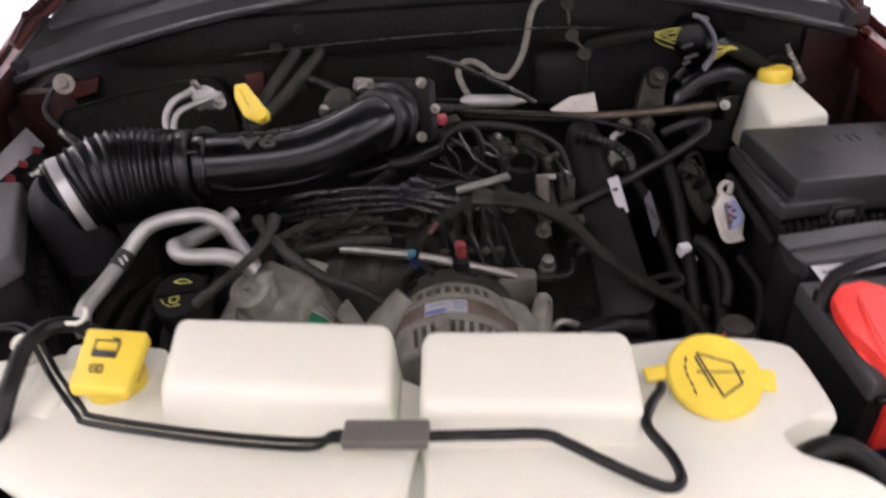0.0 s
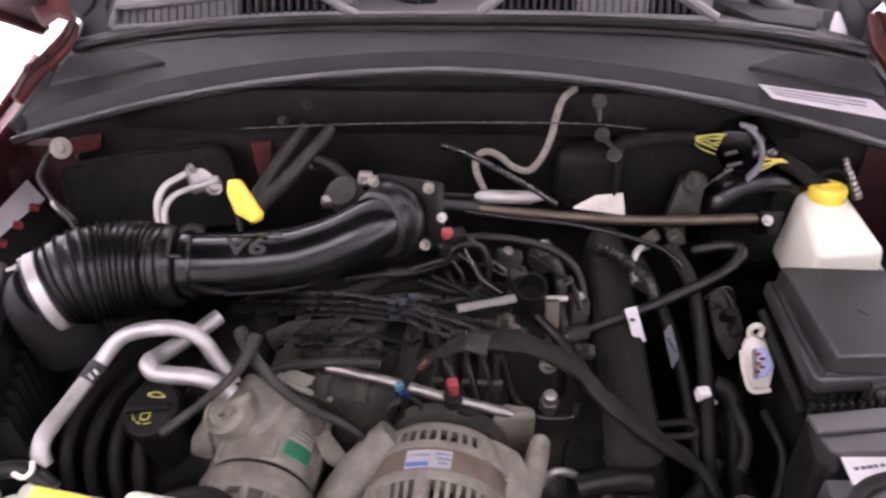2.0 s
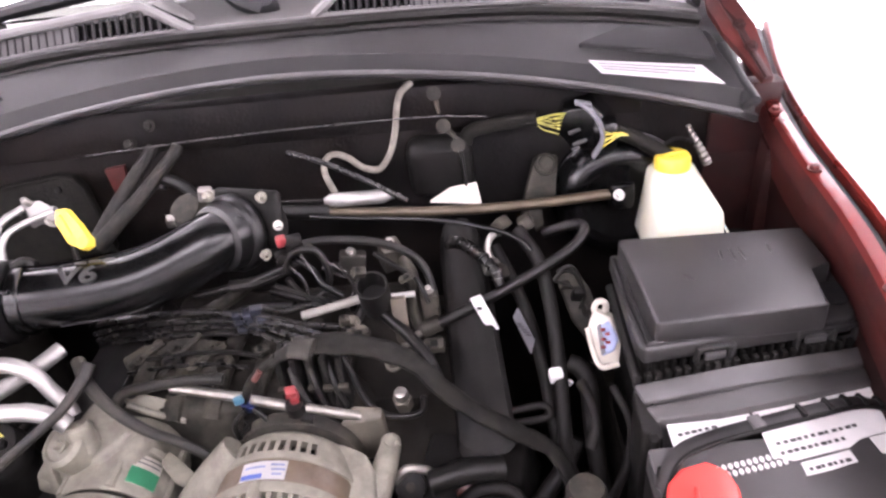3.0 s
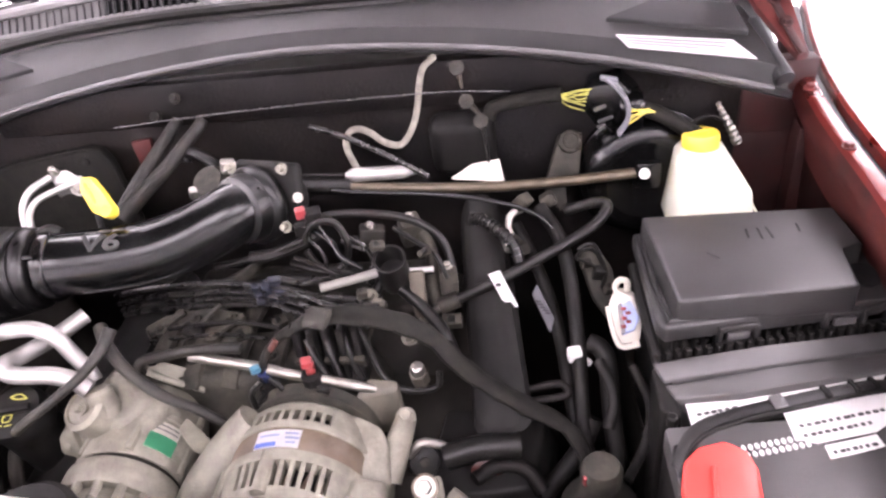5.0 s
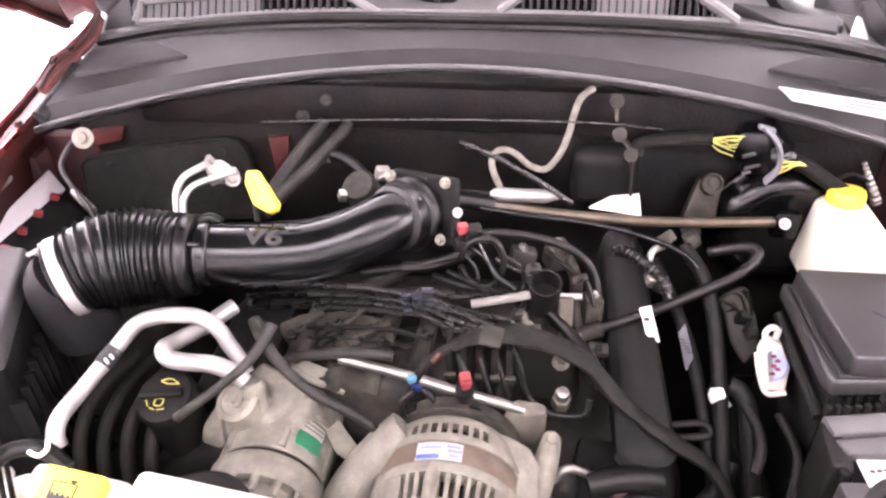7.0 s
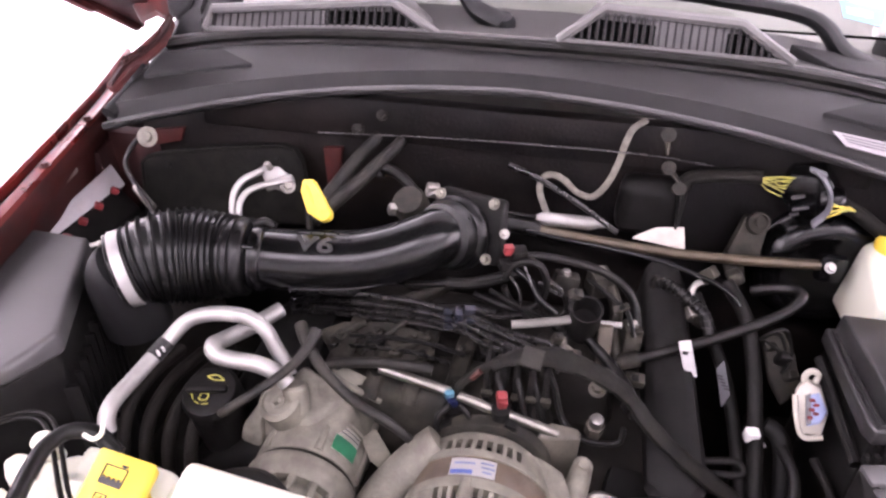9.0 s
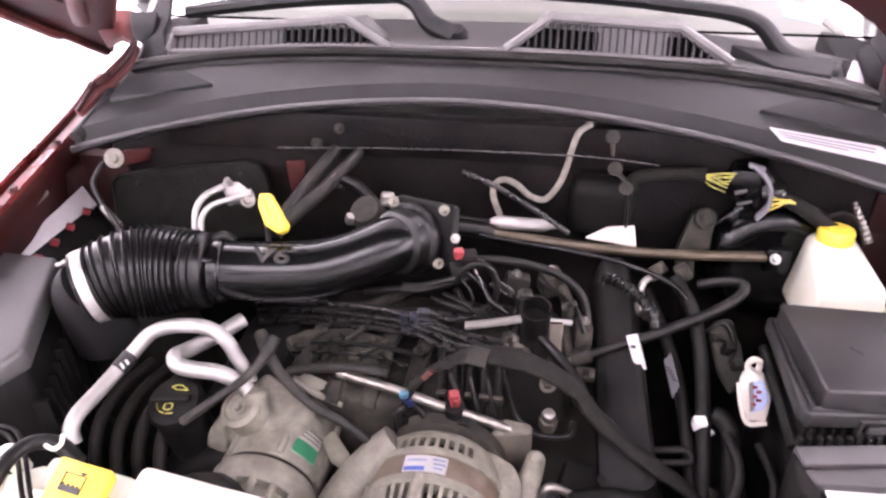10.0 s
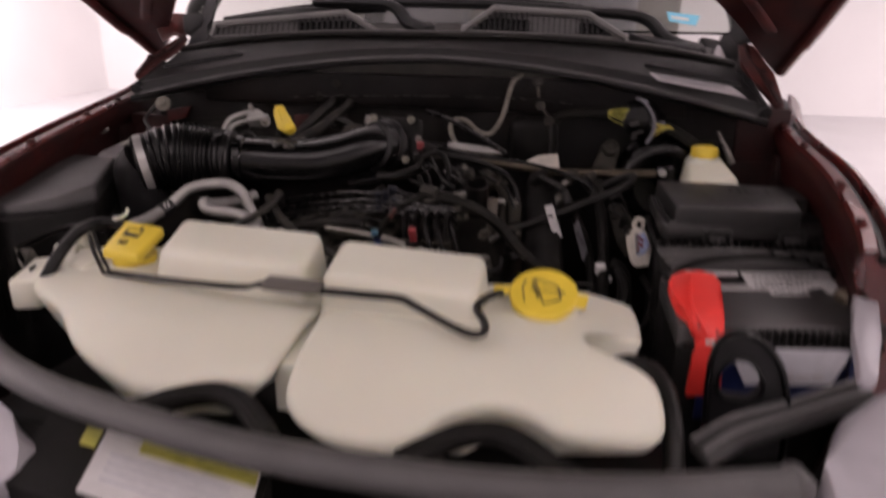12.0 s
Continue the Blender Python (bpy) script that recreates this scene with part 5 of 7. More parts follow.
# ---- alternator and compressor ----
def alternator():
    a = thing("alternator", "dusty cast aluminium alternator with slotted housings", "alternator")
    m = along((0.124, 0.598, 0.905), (0.02, 1, 0.05))
    up = m.inverted().to_3x3() @ Vector((0, 0, 1))
    mid = math.degrees(math.atan2(up.y, up.x))
    side = 1 if (m @ Vector((math.cos(radians(mid + 30)), math.sin(radians(mid + 30)), 0))).x > (m @ Vector((math.cos(radians(mid)), math.sin(radians(mid)), 0))).x else -1
    part("stator", lathe([(0.080, 0.046), (0.0885, 0.047), (0.0885, 0.079), (0.080, 0.080)], m, 56), M_BROWN, a, "brown varnished laminated stator")
    part("dark_core", lathe([(0.03, -0.006), (0.066, -0.004), (0.073, 0.002), (0.073, 0.112), (0.060, 0.120), (0.0, 0.120)], m, 40), M_ENGINE, a)
    for k in range(22):
        an = 2 * math.pi * k / 22
        part("winding", sweep([m @ Vector((0.0735 * math.cos(an + b), 0.0735 * math.sin(an + b), h)) for b, h in ((-0.05, 0.008), (0.0, 0.018), (0.06, 0.034))], 0.0042, 6, 3), M_BROWN, a)
    part("front_housing", merge(lathe([(0.082, 0.034), (0.0905, 0.035), (0.0915, 0.040), (0.0910, 0.048), (0.084, 0.049)], m, 56), lathe([(0.035, -0.014), (0.062, -0.012), (0.080, -0.006), (0.0855, 0.000), (0.086, 0.006), (0.078, 0.008), (0.03, -0.008)], m, 56)), M_CAST, a)
    part("rear_housing", merge(lathe([(0.082, 0.077), (0.0905, 0.078), (0.0915, 0.081), (0.0905, 0.088), (0.082, 0.089)], m, 56), lathe([(0.078, 0.106), (0.0865, 0.105), (0.084, 0.116), (0.075, 0.126), (0.060, 0.130), (0.0, 0.131)], m, 56)), M_CAST, a)
    def wedge(d0, d1, h0, h1, r0, r1, deep):
        """A curved piece of casing between two angles."""
        n = max(1, int(abs(d1 - d0) / 6))
        bm = bmesh.new()
        rows = []
        for k in range(n + 1):
            an = radians(mid + side * (d0 + (d1 - d0) * k / n))
            c, q = math.cos(an), math.sin(an)
            rows.append([bm.verts.new(m @ Vector((r * c, r * q, h))) for r, h in ((r0, h0), (r1, h1), (r1 - deep, h1), (r0 - deep, h0))])
        for p, q in zip(rows, rows[1:]):
            for k in range(4):
                bm.faces.new((p[k], p[(k + 1) % 4], q[(k + 1) % 4], q[k]))
        bm.faces.new(rows[0]), bm.faces.new(rows[-1][::-1])
        return bm
    # slotted bands: windows on top, plain casting elsewhere
    for h0, h1, r0, r1, first, count, step in ((0.004, 0.037, 0.0858, 0.0898, -34, 10, 7.6), (0.086, 0.108, 0.0895, 0.0860, -33, 8, 8.2)):
        for k in range(count + 1):
            d = first + step * k
            part("vent_rib", wedge(d - 1.7, d + 1.7, h0, h1, r0, r1, 0.012), M_CAST, a)
        part("casing_web", wedge(first + step * count + 1.7, 96, h0, h1, r0, r1, 0.008), M_CAST, a)
        part("casing_web", wedge(-96, first - 1.7, h0, h1, r0, r1, 0.008), M_CAST, a)
        for k in range(14):
            part("vent_rib", wedge(104 + 11 * k, 108 + 11 * k, h0, h1, r0, r1, 0.012), M_CAST, a)
    for d in (-58, -8, 62):
        part("casing_boss", sweep([m @ Vector((0.086 * math.cos(radians(mid + side * d)), 0.086 * math.sin(radians(mid + side * d)), h)) for h in (-0.004, 0.046)], 0.0085, 10, raw=True), M_CAST, a)
    # side arm over the stator with its ear
    arm = [(0.158, 0.720, 0.972), (0.194, 0.716, 0.964), (0.222, 0.705, 0.958), (0.233, 0.690, 0.944), (0.236, 0.655, 0.930), (0.222, 0.632, 0.925), (0.198, 0.636, 0.945), (0.212, 0.668, 0.944), (0.196, 0.694, 0.958), (0.168, 0.702, 0.975)]
    part("side_arm", slab(arm, 0.045, 0.005, 2), M_CAST, a, "cast arm reaching down past the stator")
    ear = Vector((0.247, 0.734, 0.936))
    part("mounting_ear", sweep([(0.226, 0.668, 0.905), (0.236, 0.690, 0.922), (0.243, 0.715, 0.932), ear], lambda t: 0.019 - 0.006 * t, 12, 6), M_CAST, a)
    part("ear_bolt", bolt_mesh(ear + Vector((0.0, -0.002, 0.004)), (0.1, -0.35, 0.9), 0.0085, 0.012), M_CAST, a)
    part("rear_bracket", hexa([(0.178, 0.742, 0.90), (0.240, 0.748, 0.89), (0.240, 0.770, 0.89), (0.175, 0.765, 0.90)], [(0.183, 0.742, 0.966), (0.241, 0.746, 0.974), (0.240, 0.762, 0.976), (0.200, 0.762, 0.982)], 0.006), M_CASTDARK, a)
    part("left_ear", sweep([(0.068, 0.705, 0.975), (0.046, 0.690, 0.955), (0.022, 0.668, 0.930), (0.004, 0.640, 0.905), (-0.006, 0.615, 0.870)], lambda t: 0.024 + 0.014 * t, 12, 6, squash=0.8), M_CAST, a)
    part("left_rib", sweep([(0.058, 0.710, 0.982), (0.034, 0.694, 0.965), (0.018, 0.676, 0.952)], 0.006, 8, 6), M_CAST, a)
    part("lower_lug", block((0.214, 0.622, 0.930), (0.045, 0.03, 0.05), (0, 10, 0), 0.010, 3), M_CAST, a)
    part("rear_cap", lathe([(0.072, 0.128), (0.081, 0.133), (0.083, 0.148), (0.074, 0.158), (0.0, 0.160)], m, 40), M_DUST, a, "dusty dark plastic rear cover")
    for d in (-42, 18):
        an = radians(mid + side * d)
        part("cover_clip", block(m @ Vector((0.082 * math.cos(an), 0.082 * math.sin(an), 0.142)), (0.016, 0.012, 0.006), (0, side * d, 0), 0.001), M_RUBBER, a)
    # label wrapped on the stator
    def patch(d0, d1, h0, h1, r):
        bm = bmesh.new()
        rows = [[bm.verts.new(m @ Vector((r * math.cos(an), r * math.sin(an), h))) for h in (h0, h1)] for an in (radians(mid + side * (d0 + (d1 - d0) * k / 6)) for k in range(7))]
        for p, q in zip(rows, rows[1:]):
            bm.faces.new((p[0], p[1], q[1], q[0]))
        bmesh.ops.solidify(bm, geom=list(bm.faces), thickness=0.0006)
        return bm
    lb = part("rating_label", patch(-23, 12, 0.051, 0.075, 0.0890), M_PAPER, a, "white rating label with blue field")
    part("blue_field", patch(-22, -5, 0.0525, 0.0585, 0.0896), M_BLUE, lb)
    for d0, d1, h0 in ((-20, -4, 0.066), (0, 10, 0.068), (1, 11, 0.062), (2, 9, 0.056)):
        part("text_bar", patch(d0, d1, h0, h0 + 0.0028, 0.0896), M_BLUEP, lb)


alternator()


def compressor():
    c = thing("air_conditioning_compressor", "dusty grey cast air conditioning compressor", "compressor")
    m = along((-0.097, 0.600, 0.907), (0.0, 1, 0.02))
    part("body", lathe([(0.050, 0.060), (0.067, 0.061), (0.069, 0.066), (0.069, 0.120), (0.067, 0.124), (0.067, 0.160), (0.060, 0.174), (0.0, 0.176)], m, 48), M_CAST, c)
    part("joint_groove", lathe([(0.060, 0.052), (0.066, 0.053), (0.066, 0.060), (0.060, 0.061)], m, 48), M_ENGINE, c)
    part("front_flange", lathe([(0.050, 0.020), (0.066, 0.022), (0.071, 0.028), (0.072, 0.048), (0.070, 0.053), (0.055, 0.054)], m, 48), M_CAST, c)
    part("clutch_pulley", lathe([(0.030, -0.010), (0.058, -0.008), (0.062, -0.002), (0.062, 0.010), (0.055, 0.014), (0.055, 0.022)], m, 48), M_CAST, c)
    part("clutch_plate", lathe([(0.012, -0.022), (0.046, -0.020), (0.048, -0.012), (0.0, -0.010)], m, 32), M_CAST, c)
    for k in range(15):
        an = 2 * math.pi * k / 15
        o = Vector((math.cos(an), math.sin(an), 0))
        lug = part("clutch_lug", merge(sweep([m @ (o * 0.063 + Vector((0, 0, 0.002))), m @ (o * 0.063 + Vector((0, 0, 0.022)))], 0.0055, 8, raw=True), bolt_mesh(m @ (o * 0.063 + Vector((0, 0, 0.003))), m.to_3x3() @ Vector((0, 0, -1)), 0.0036, 0.006)), M_CAST, c)
    part("rear_flange", lathe([(0.066, 0.118), (0.0715, 0.119), (0.0715, 0.127), (0.066, 0.128)], m, 48), M_CAST, c)
    head = part("port_head", hexa([(-0.176, 0.690, 0.900), (-0.070, 0.680, 0.900), (-0.040, 0.775, 0.900), (-0.150, 0.785, 0.900)],
                                  [(-0.166, 0.700, 0.984), (-0.096, 0.690, 0.986), (-0.056, 0.740, 0.990), (-0.126, 0.768, 1.014)], 0.010, 3), M_CAST, c)
    part("head_shoulder", hexa([(-0.110, 0.676, 0.930), (-0.052, 0.672, 0.930), (-0.036, 0.745, 0.930), (-0.080, 0.755, 0.930)],
                               [(-0.104, 0.684, 0.978), (-0.066, 0.680, 0.972), (-0.050, 0.738, 0.980), (-0.086, 0.748, 0.992)], 0.009, 3), M_CAST, head)
    part("port_boss", lathe([(0.030, -0.03), (0.028, 0.000), (0.022, 0.004), (0.020, 0.001), (0.010, 0.001), (0.010, 0.004), (0, 0.004)], along((-0.136, 0.700, 1.006), (-0.20, -0.40, 0.9)), 28), M_CAST, head)
    part("port_bolt", bolt_mesh((-0.134, 0.694, 1.009), (-0.25, -0.35, 0.9), 0.0058, 0.009), M_CAST, head)
    part("port_union", lathe([(0.016, -0.02), (0.016, 0.012), (0.012, 0.016)], along((-0.118, 0.712, 1.006), (-0.15, 0.30, 0.94)), 20), M_CAST, head)
    part("side_lug", hexa([(-0.196, 0.690, 0.930), (-0.160, 0.684, 0.925), (-0.158, 0.730, 0.930), (-0.186, 0.735, 0.935)], [(-0.190, 0.694, 0.958), (-0.160, 0.690, 0.975), (-0.154, 0.728, 0.992), (-0.166, 0.734, 0.990)], 0.006, 2), M_CAST, c)
    part("lug_tip", lathe([(0.009, -0.016), (0.0095, 0.010), (0.006, 0.012), (0, 0.012)], along((-0.178, 0.700, 0.945), (-0.3, -0.8, 0.3)), 16), M_CAST, c)
    part("rear_bracket", slab([(-0.108, 0.790, 0.990), (-0.076, 0.792, 0.992), (-0.042, 0.790, 0.978), (-0.030, 0.788, 0.962), (-0.034, 0.782, 0.950), (-0.060, 0.782, 0.966), (-0.096, 0.782, 0.982)], 0.022, 0.005, 3), M_CAST, c, "round-ended cast bracket")
    part("bracket_rib", sweep([(-0.096, 0.778, 0.986), (-0.064, 0.776, 0.968), (-0.026, 0.776, 0.953)], 0.0045, 8, 5), M_CAST, c)
    part("right_web", slab([(-0.030, 0.700, 0.965), (-0.012, 0.702, 0.985), (0.012, 0.700, 0.932), (0.006, 0.694, 0.915), (-0.020, 0.694, 0.940)], 0.012, 0.003), M_CAST, c)
    # paper label bent on the barrel
    def wrap(d0, d1, h0, h1, r):
        bm = bmesh.new()
        rows = [[bm.verts.new(m @ Vector((r * math.cos(a), r * math.sin(a), h))) for h in (h0, h1)] for a in (radians(d0 + (d1 - d0) * k / 5) for k in range(6))]
        for p, w in zip(rows, rows[1:]):
            bm.faces.new((p[0], p[1], w[1], w[0]))
        bmesh.ops.solidify(bm, geom=list(bm.faces), thickness=0.0006)
        return bm
    loc = m.inverted() @ Vector((-0.050, 0.693, 0.955))
    mid = math.degrees(math.atan2(loc.y, loc.x))
    h = loc.z
    for k in range(6):
        an = radians(mid + 34) + 2 * math.pi * k / 6
        part("through_bolt", sweep([m @ Vector((0.066 * math.cos(an), 0.066 * math.sin(an), 0.064)), m @ Vector((0.066 * math.cos(an), 0.066 * math.sin(an), 0.160))], 0.0065, 8, raw=True), M_CAST, c)
    lb = part("label", wrap(mid - 15, mid + 15, h - 0.020, h + 0.020, 0.0698), M_BEIGE, c, "pale label with green field")
    part("printed_line", merge(*[wrap(mid - 13, mid + 13, h + z, h + z + 0.0018, 0.0702) for z in (0.008, 0.014)]), M_GREYP, lb)
    part("green_field", wrap(mid - 15, mid + 15, h - 0.020, h + 0.002, 0.0704), M_GREEN, lb)


compressor()

ac = thing("air_conditioning_line", "bright bare aluminium pipe bent over to the compressor", "pipe")
part("pipe_body", sweep([(-0.297, 0.595, 1.024), (-0.301, 0.602, 1.037), (-0.302, 0.620, 1.046), (-0.302, 0.665, 1.044), (-0.291, 0.715, 1.054), (-0.271, 0.742, 1.075), (-0.248, 0.750, 1.084), (-0.219, 0.752, 1.089), (-0.189, 0.752, 1.088), (-0.167, 0.750, 1.073), (-0.155, 0.747, 1.049), (-0.142, 0.742, 1.028), (-0.135, 0.735, 1.016)], 0.0098, 14, 6), M_ALU, ac)
part("black_sleeve", sweep([(-0.296, 0.697, 1.049), (-0.289, 0.719, 1.056)], 0.0112, 14, raw=True), M_INK, ac)
part("printed_mark", merge(*[sweep([(-0.284, 0.692, 1.066), (-0.284, 0.694, 1.057)], 0.0018, 5, raw=True), sweep([(-0.282, 0.700, 1.065), (-0.282, 0.702, 1.057)], 0.0018, 5, raw=True)]), M_PAPER, ac)
ac2 = thing("air_conditioning_line", "short stout aluminium pipe elbow beside the compressor", "pipe")
part("pipe_body", sweep([(-0.127, 0.712, 1.024), (-0.142, 0.715, 1.037), (-0.166, 0.714, 1.048), (-0.198, 0.712, 1.051), (-0.217, 0.712, 1.055), (-0.225, 0.720, 1.062), (-0.222, 0.745, 1.053), (-0.201, 0.785, 1.048), (-0.177, 0.820, 1.052)], 0.0108, 14, 6), M_ALU, ac2)

oil = thing("oil_filler", "black oil filler neck and cap with yellow printed symbols", "oil filler")
oc = Vector((-0.230, 0.700, 1.000))
om = along(oc, (-0.05, -0.35, 0.9))
part("cap", lathe([(0.036, -0.03), (0.038, -0.004), (0.034, 0.004), (0.026, 0.006), (0.0, 0.006)], om, 32), M_BLACK, oil)
part("grip", block(om @ Vector((0, 0, 0.010)), (0.052, 0.010, 0.010), (20, 0, 12), 0.003), M_BLACK, oil)
def oil_mark(pts):
    return sweep([om @ Vector((x, y, 0.0068)) for x, y in pts], 0.0009, 5, 5)
for name, strokes in (("can_symbol", [[(-0.006, -0.006), (0.004, -0.005), (0.004, -0.013), (-0.005, -0.014), (-0.006, -0.006)], [(-0.018, -0.010), (-0.015, -0.014), (-0.012, -0.017)], [(-0.009, -0.0185), (-0.002, -0.020)], [(0.001, -0.0195), (0.010, -0.0165)]]),
                      ("lens_symbol", [[(-0.010, 0.0165), (-0.004, 0.0205), (0.004, 0.0215), (0.014, 0.0175)], [(-0.010, 0.0165), (0.0, 0.0150), (0.014, 0.0175)]])):
    part(name, merge(*[oil_mark(q) for q in strokes]), M_WIRE, oil, "yellow printed symbol")
part("neck", sweep([oc + Vector((0, 0.004, -0.02)), oc + Vector((0.0, 0.03, -0.12)), oc + Vector((0.02, 0.06, -0.25))], 0.034, 16, 6), M_BLACK, oil)


# ---- engine ----
def engine():
    e = thing("engine_block", "dark dusty V-type engine filling the bay", "engine")
    part("block", hexa([(-0.22, 0.56, 0.50), (0.40, 0.56, 0.50), (0.40, 1.08, 0.50), (-0.22, 1.08, 0.50)], [(-0.16, 0.60, 0.86), (0.36, 0.60, 0.84), (0.34, 1.06, 0.92), (-0.16, 1.06, 0.92)], 0.02), M_ENGINE, e)
    part("left_valve_cover", hexa([(-0.30, 0.66, 0.78), (-0.12, 0.66, 0.86), (-0.12, 1.05, 0.88), (-0.30, 1.05, 0.80)], [(-0.28, 0.68, 0.87), (-0.14, 0.68, 0.95), (-0.14, 1.04, 0.97), (-0.28, 1.04, 0.89)], 0.015), M_BLACK, e)
    part("right_valve_cover", hexa([(0.308, 1.020, 1.013), (0.381, 1.020, 1.046), (0.414, 0.720, 0.920), (0.323, 0.720, 0.895)], [Vector(p) + Vector((-0.004, 0.0, 0.035)) for p in ((0.319, 1.020, 1.047), (0.360, 1.020, 1.059), (0.388, 0.740, 0.898), (0.347, 0.740, 0.887))], 0.014), M_DEEP, e)
    part("plenum", hexa([(-0.14, 0.84, 0.86), (0.30, 0.84, 0.86), (0.30, 1.05, 0.90), (-0.14, 1.05, 0.90)], [(-0.11, 0.88, 0.965), (0.27, 0.90, 0.965), (0.26, 1.03, 0.975), (-0.11, 1.03, 0.975)], 0.02, 3), M_ENGINE, e)
    part("manifold_front", hexa([(-0.15, 0.75, 0.86), (0.20, 0.74, 0.86), (0.22, 0.88, 0.88), (-0.15, 0.88, 0.88)], [(-0.12, 0.785, 0.972), (0.12, 0.772, 0.975), (0.16, 0.87, 0.975), (-0.12, 0.87, 0.975)], 0.015, 3), M_DUST, e, "dusty grey-brown manifold")
    for k in range(6):
        x = -0.10 + 0.055 * k
        part("runner", sweep([(x, 0.775, 0.955), (x + 0.005, 0.80, 0.976), (x + 0.008, 0.86, 0.986), (x + 0.010, 0.92, 0.985)], 0.014, 10, 6, squash=0.7), M_DUST, e)
    for k in range(5):
        x = -0.09 + 0.055 * k
        part("manifold_bolt", bolt_mesh((x, 0.79, 0.995), (0, -0.3, 1), 0.006, 0.010), M_ENGINE, e)
    part("timing_cover", hexa([(-0.02, 0.62, 0.62), (0.30, 0.62, 0.62), (0.30, 0.70, 0.62), (-0.02, 0.70, 0.62)], [(0.0, 0.64, 0.86), (0.28, 0.64, 0.86), (0.28, 0.70, 0.88), (0.0, 0.70, 0.88)], 0.01), M_ENGINE, e)
    part("front_shield", hexa([(0.25, 0.66, 0.80), (0.42, 0.68, 0.80), (0.44, 0.80, 0.80), (0.28, 0.80, 0.80)], [(0.262, 0.665, 0.862), (0.40, 0.69, 0.852), (0.42, 0.79, 0.875), (0.29, 0.79, 0.892)], 0.008), M_BLACK, e)
    part("fan_shroud_disc", lathe([(0.062, -0.02), (0.062, 0.0), (0.055, 0.008), (0.0, 0.012)], along((-0.118, 0.530, 1.006), (0, -0.1, 1)), 32), M_BLACK, e)


engine()


def fuel_rail():
    f = thing("fuel_rail", "bright chromed fuel rail across the engine front", "fuel rail")
    part("rail", sweep([(-0.026, 0.775, 1.014), (0.012, 0.768, 1.012), (0.066, 0.757, 1.010), (0.112, 0.748, 1.004), (0.177, 0.750, 0.983), (0.236, 0.757, 0.956)], 0.0066, 14, 6), M_CHROME, f)
    for p, mt, lb in (((0.138, 0.742, 1.029), M_REDDOT, "red injector connector"), ((0.075, 0.752, 1.008), M_NAVY, "blue-black injector connector")):
        c = part("injector_plug", merge(block(p, (0.014, 0.013, 0.012), (15, 5, 20), 0.003), block(Vector(p) + Vector((0.001, 0.004, -0.013)), (0.012, 0.014, 0.016), (15, 5, 20), 0.003)), mt, f, lb)
        part("plug_boot", sweep([Vector(p) + Vector((0, 0, -0.02)), Vector(p) + Vector((0.0, 0.006, -0.06))], 0.012, 10, raw=True), M_BLACK, c)
    part("blue_clip", block((0.073, 0.740, 1.022), (0.012, 0.008, 0.010), (10, 0, 30), 0.002), M_CLIPBLUE, f)


fuel_rail()

# ignition leads in a comb
for k, (za, zb, zc) in enumerate(((1.032, 1.051, 1.058), (1.017, 1.035, 1.045), (1.004, 1.023, 1.033), (0.994, 1.011, 1.024))):
    hose_thing("ignition_lead", "thin glossy black ignition lead under the intake tube", [(-0.215, 0.935, za - 0.040), (-0.165, 0.917, za - 0.018), (-0.107, 0.900, za), (-0.019, 0.880, zb), (0.044, 0.862, zc), (0.062, 0.858, zc + 0.003)],
               0.0041, M_LEAD, "lead", 8, 6, group="ignition leads")
for pts in ([(0.066, 0.858, 1.056), (0.084, 0.858, 1.055), (0.133, 0.848, 1.044), (0.186, 0.838, 1.044), (0.215, 0.830, 1.036)], [(0.066, 0.857, 1.048), (0.084, 0.855, 1.047), (0.135, 0.835, 1.048), (0.180, 0.815, 1.045), (0.205, 0.800, 1.030)],
            [(0.064, 0.854, 1.044), (0.081, 0.850, 1.043), (0.128, 0.830, 1.040), (0.173, 0.810, 1.042), (0.196, 0.795, 1.025)], [(0.066, 0.860, 1.066), (0.084, 0.860, 1.067), (0.109, 0.865, 1.055), (0.147, 0.870, 1.059), (0.168, 0.868, 1.045)],
            [(0.062, 0.850, 1.036), (0.077, 0.845, 1.035), (0.113, 0.830, 1.029), (0.143, 0.820, 1.035), (0.160, 0.812, 1.020)]):
    hose_thing("ignition_lead", "thin glossy black ignition lead leaving the comb", pts, 0.0038, M_LEAD, "lead", 8, 6, group="ignition leads")
comb = thing("lead_comb", "dark blue-black plastic comb holding the ignition leads", "clip")
part("comb_body", block((0.062, 0.862, 1.042), (0.012, 0.016, 0.050), (20, 0, 12), 0.003), M_COMB, comb)
for k, (x, z) in enumerate(((0.048, 1.058), (0.049, 1.046), (0.050, 1.034), (0.076, 1.064), (0.080, 1.050), (0.078, 1.036))):
    part("comb_jaw", block((x, 0.856, z), (0.012, 0.010, 0.0075), (15, 6, 12), 0.002), M_COMB, comb)
part("comb_latch", block((0.078, 0.852, 1.071), (0.016, 0.010, 0.010), (20, 10, 20), 0.002), M_COMB, comb)

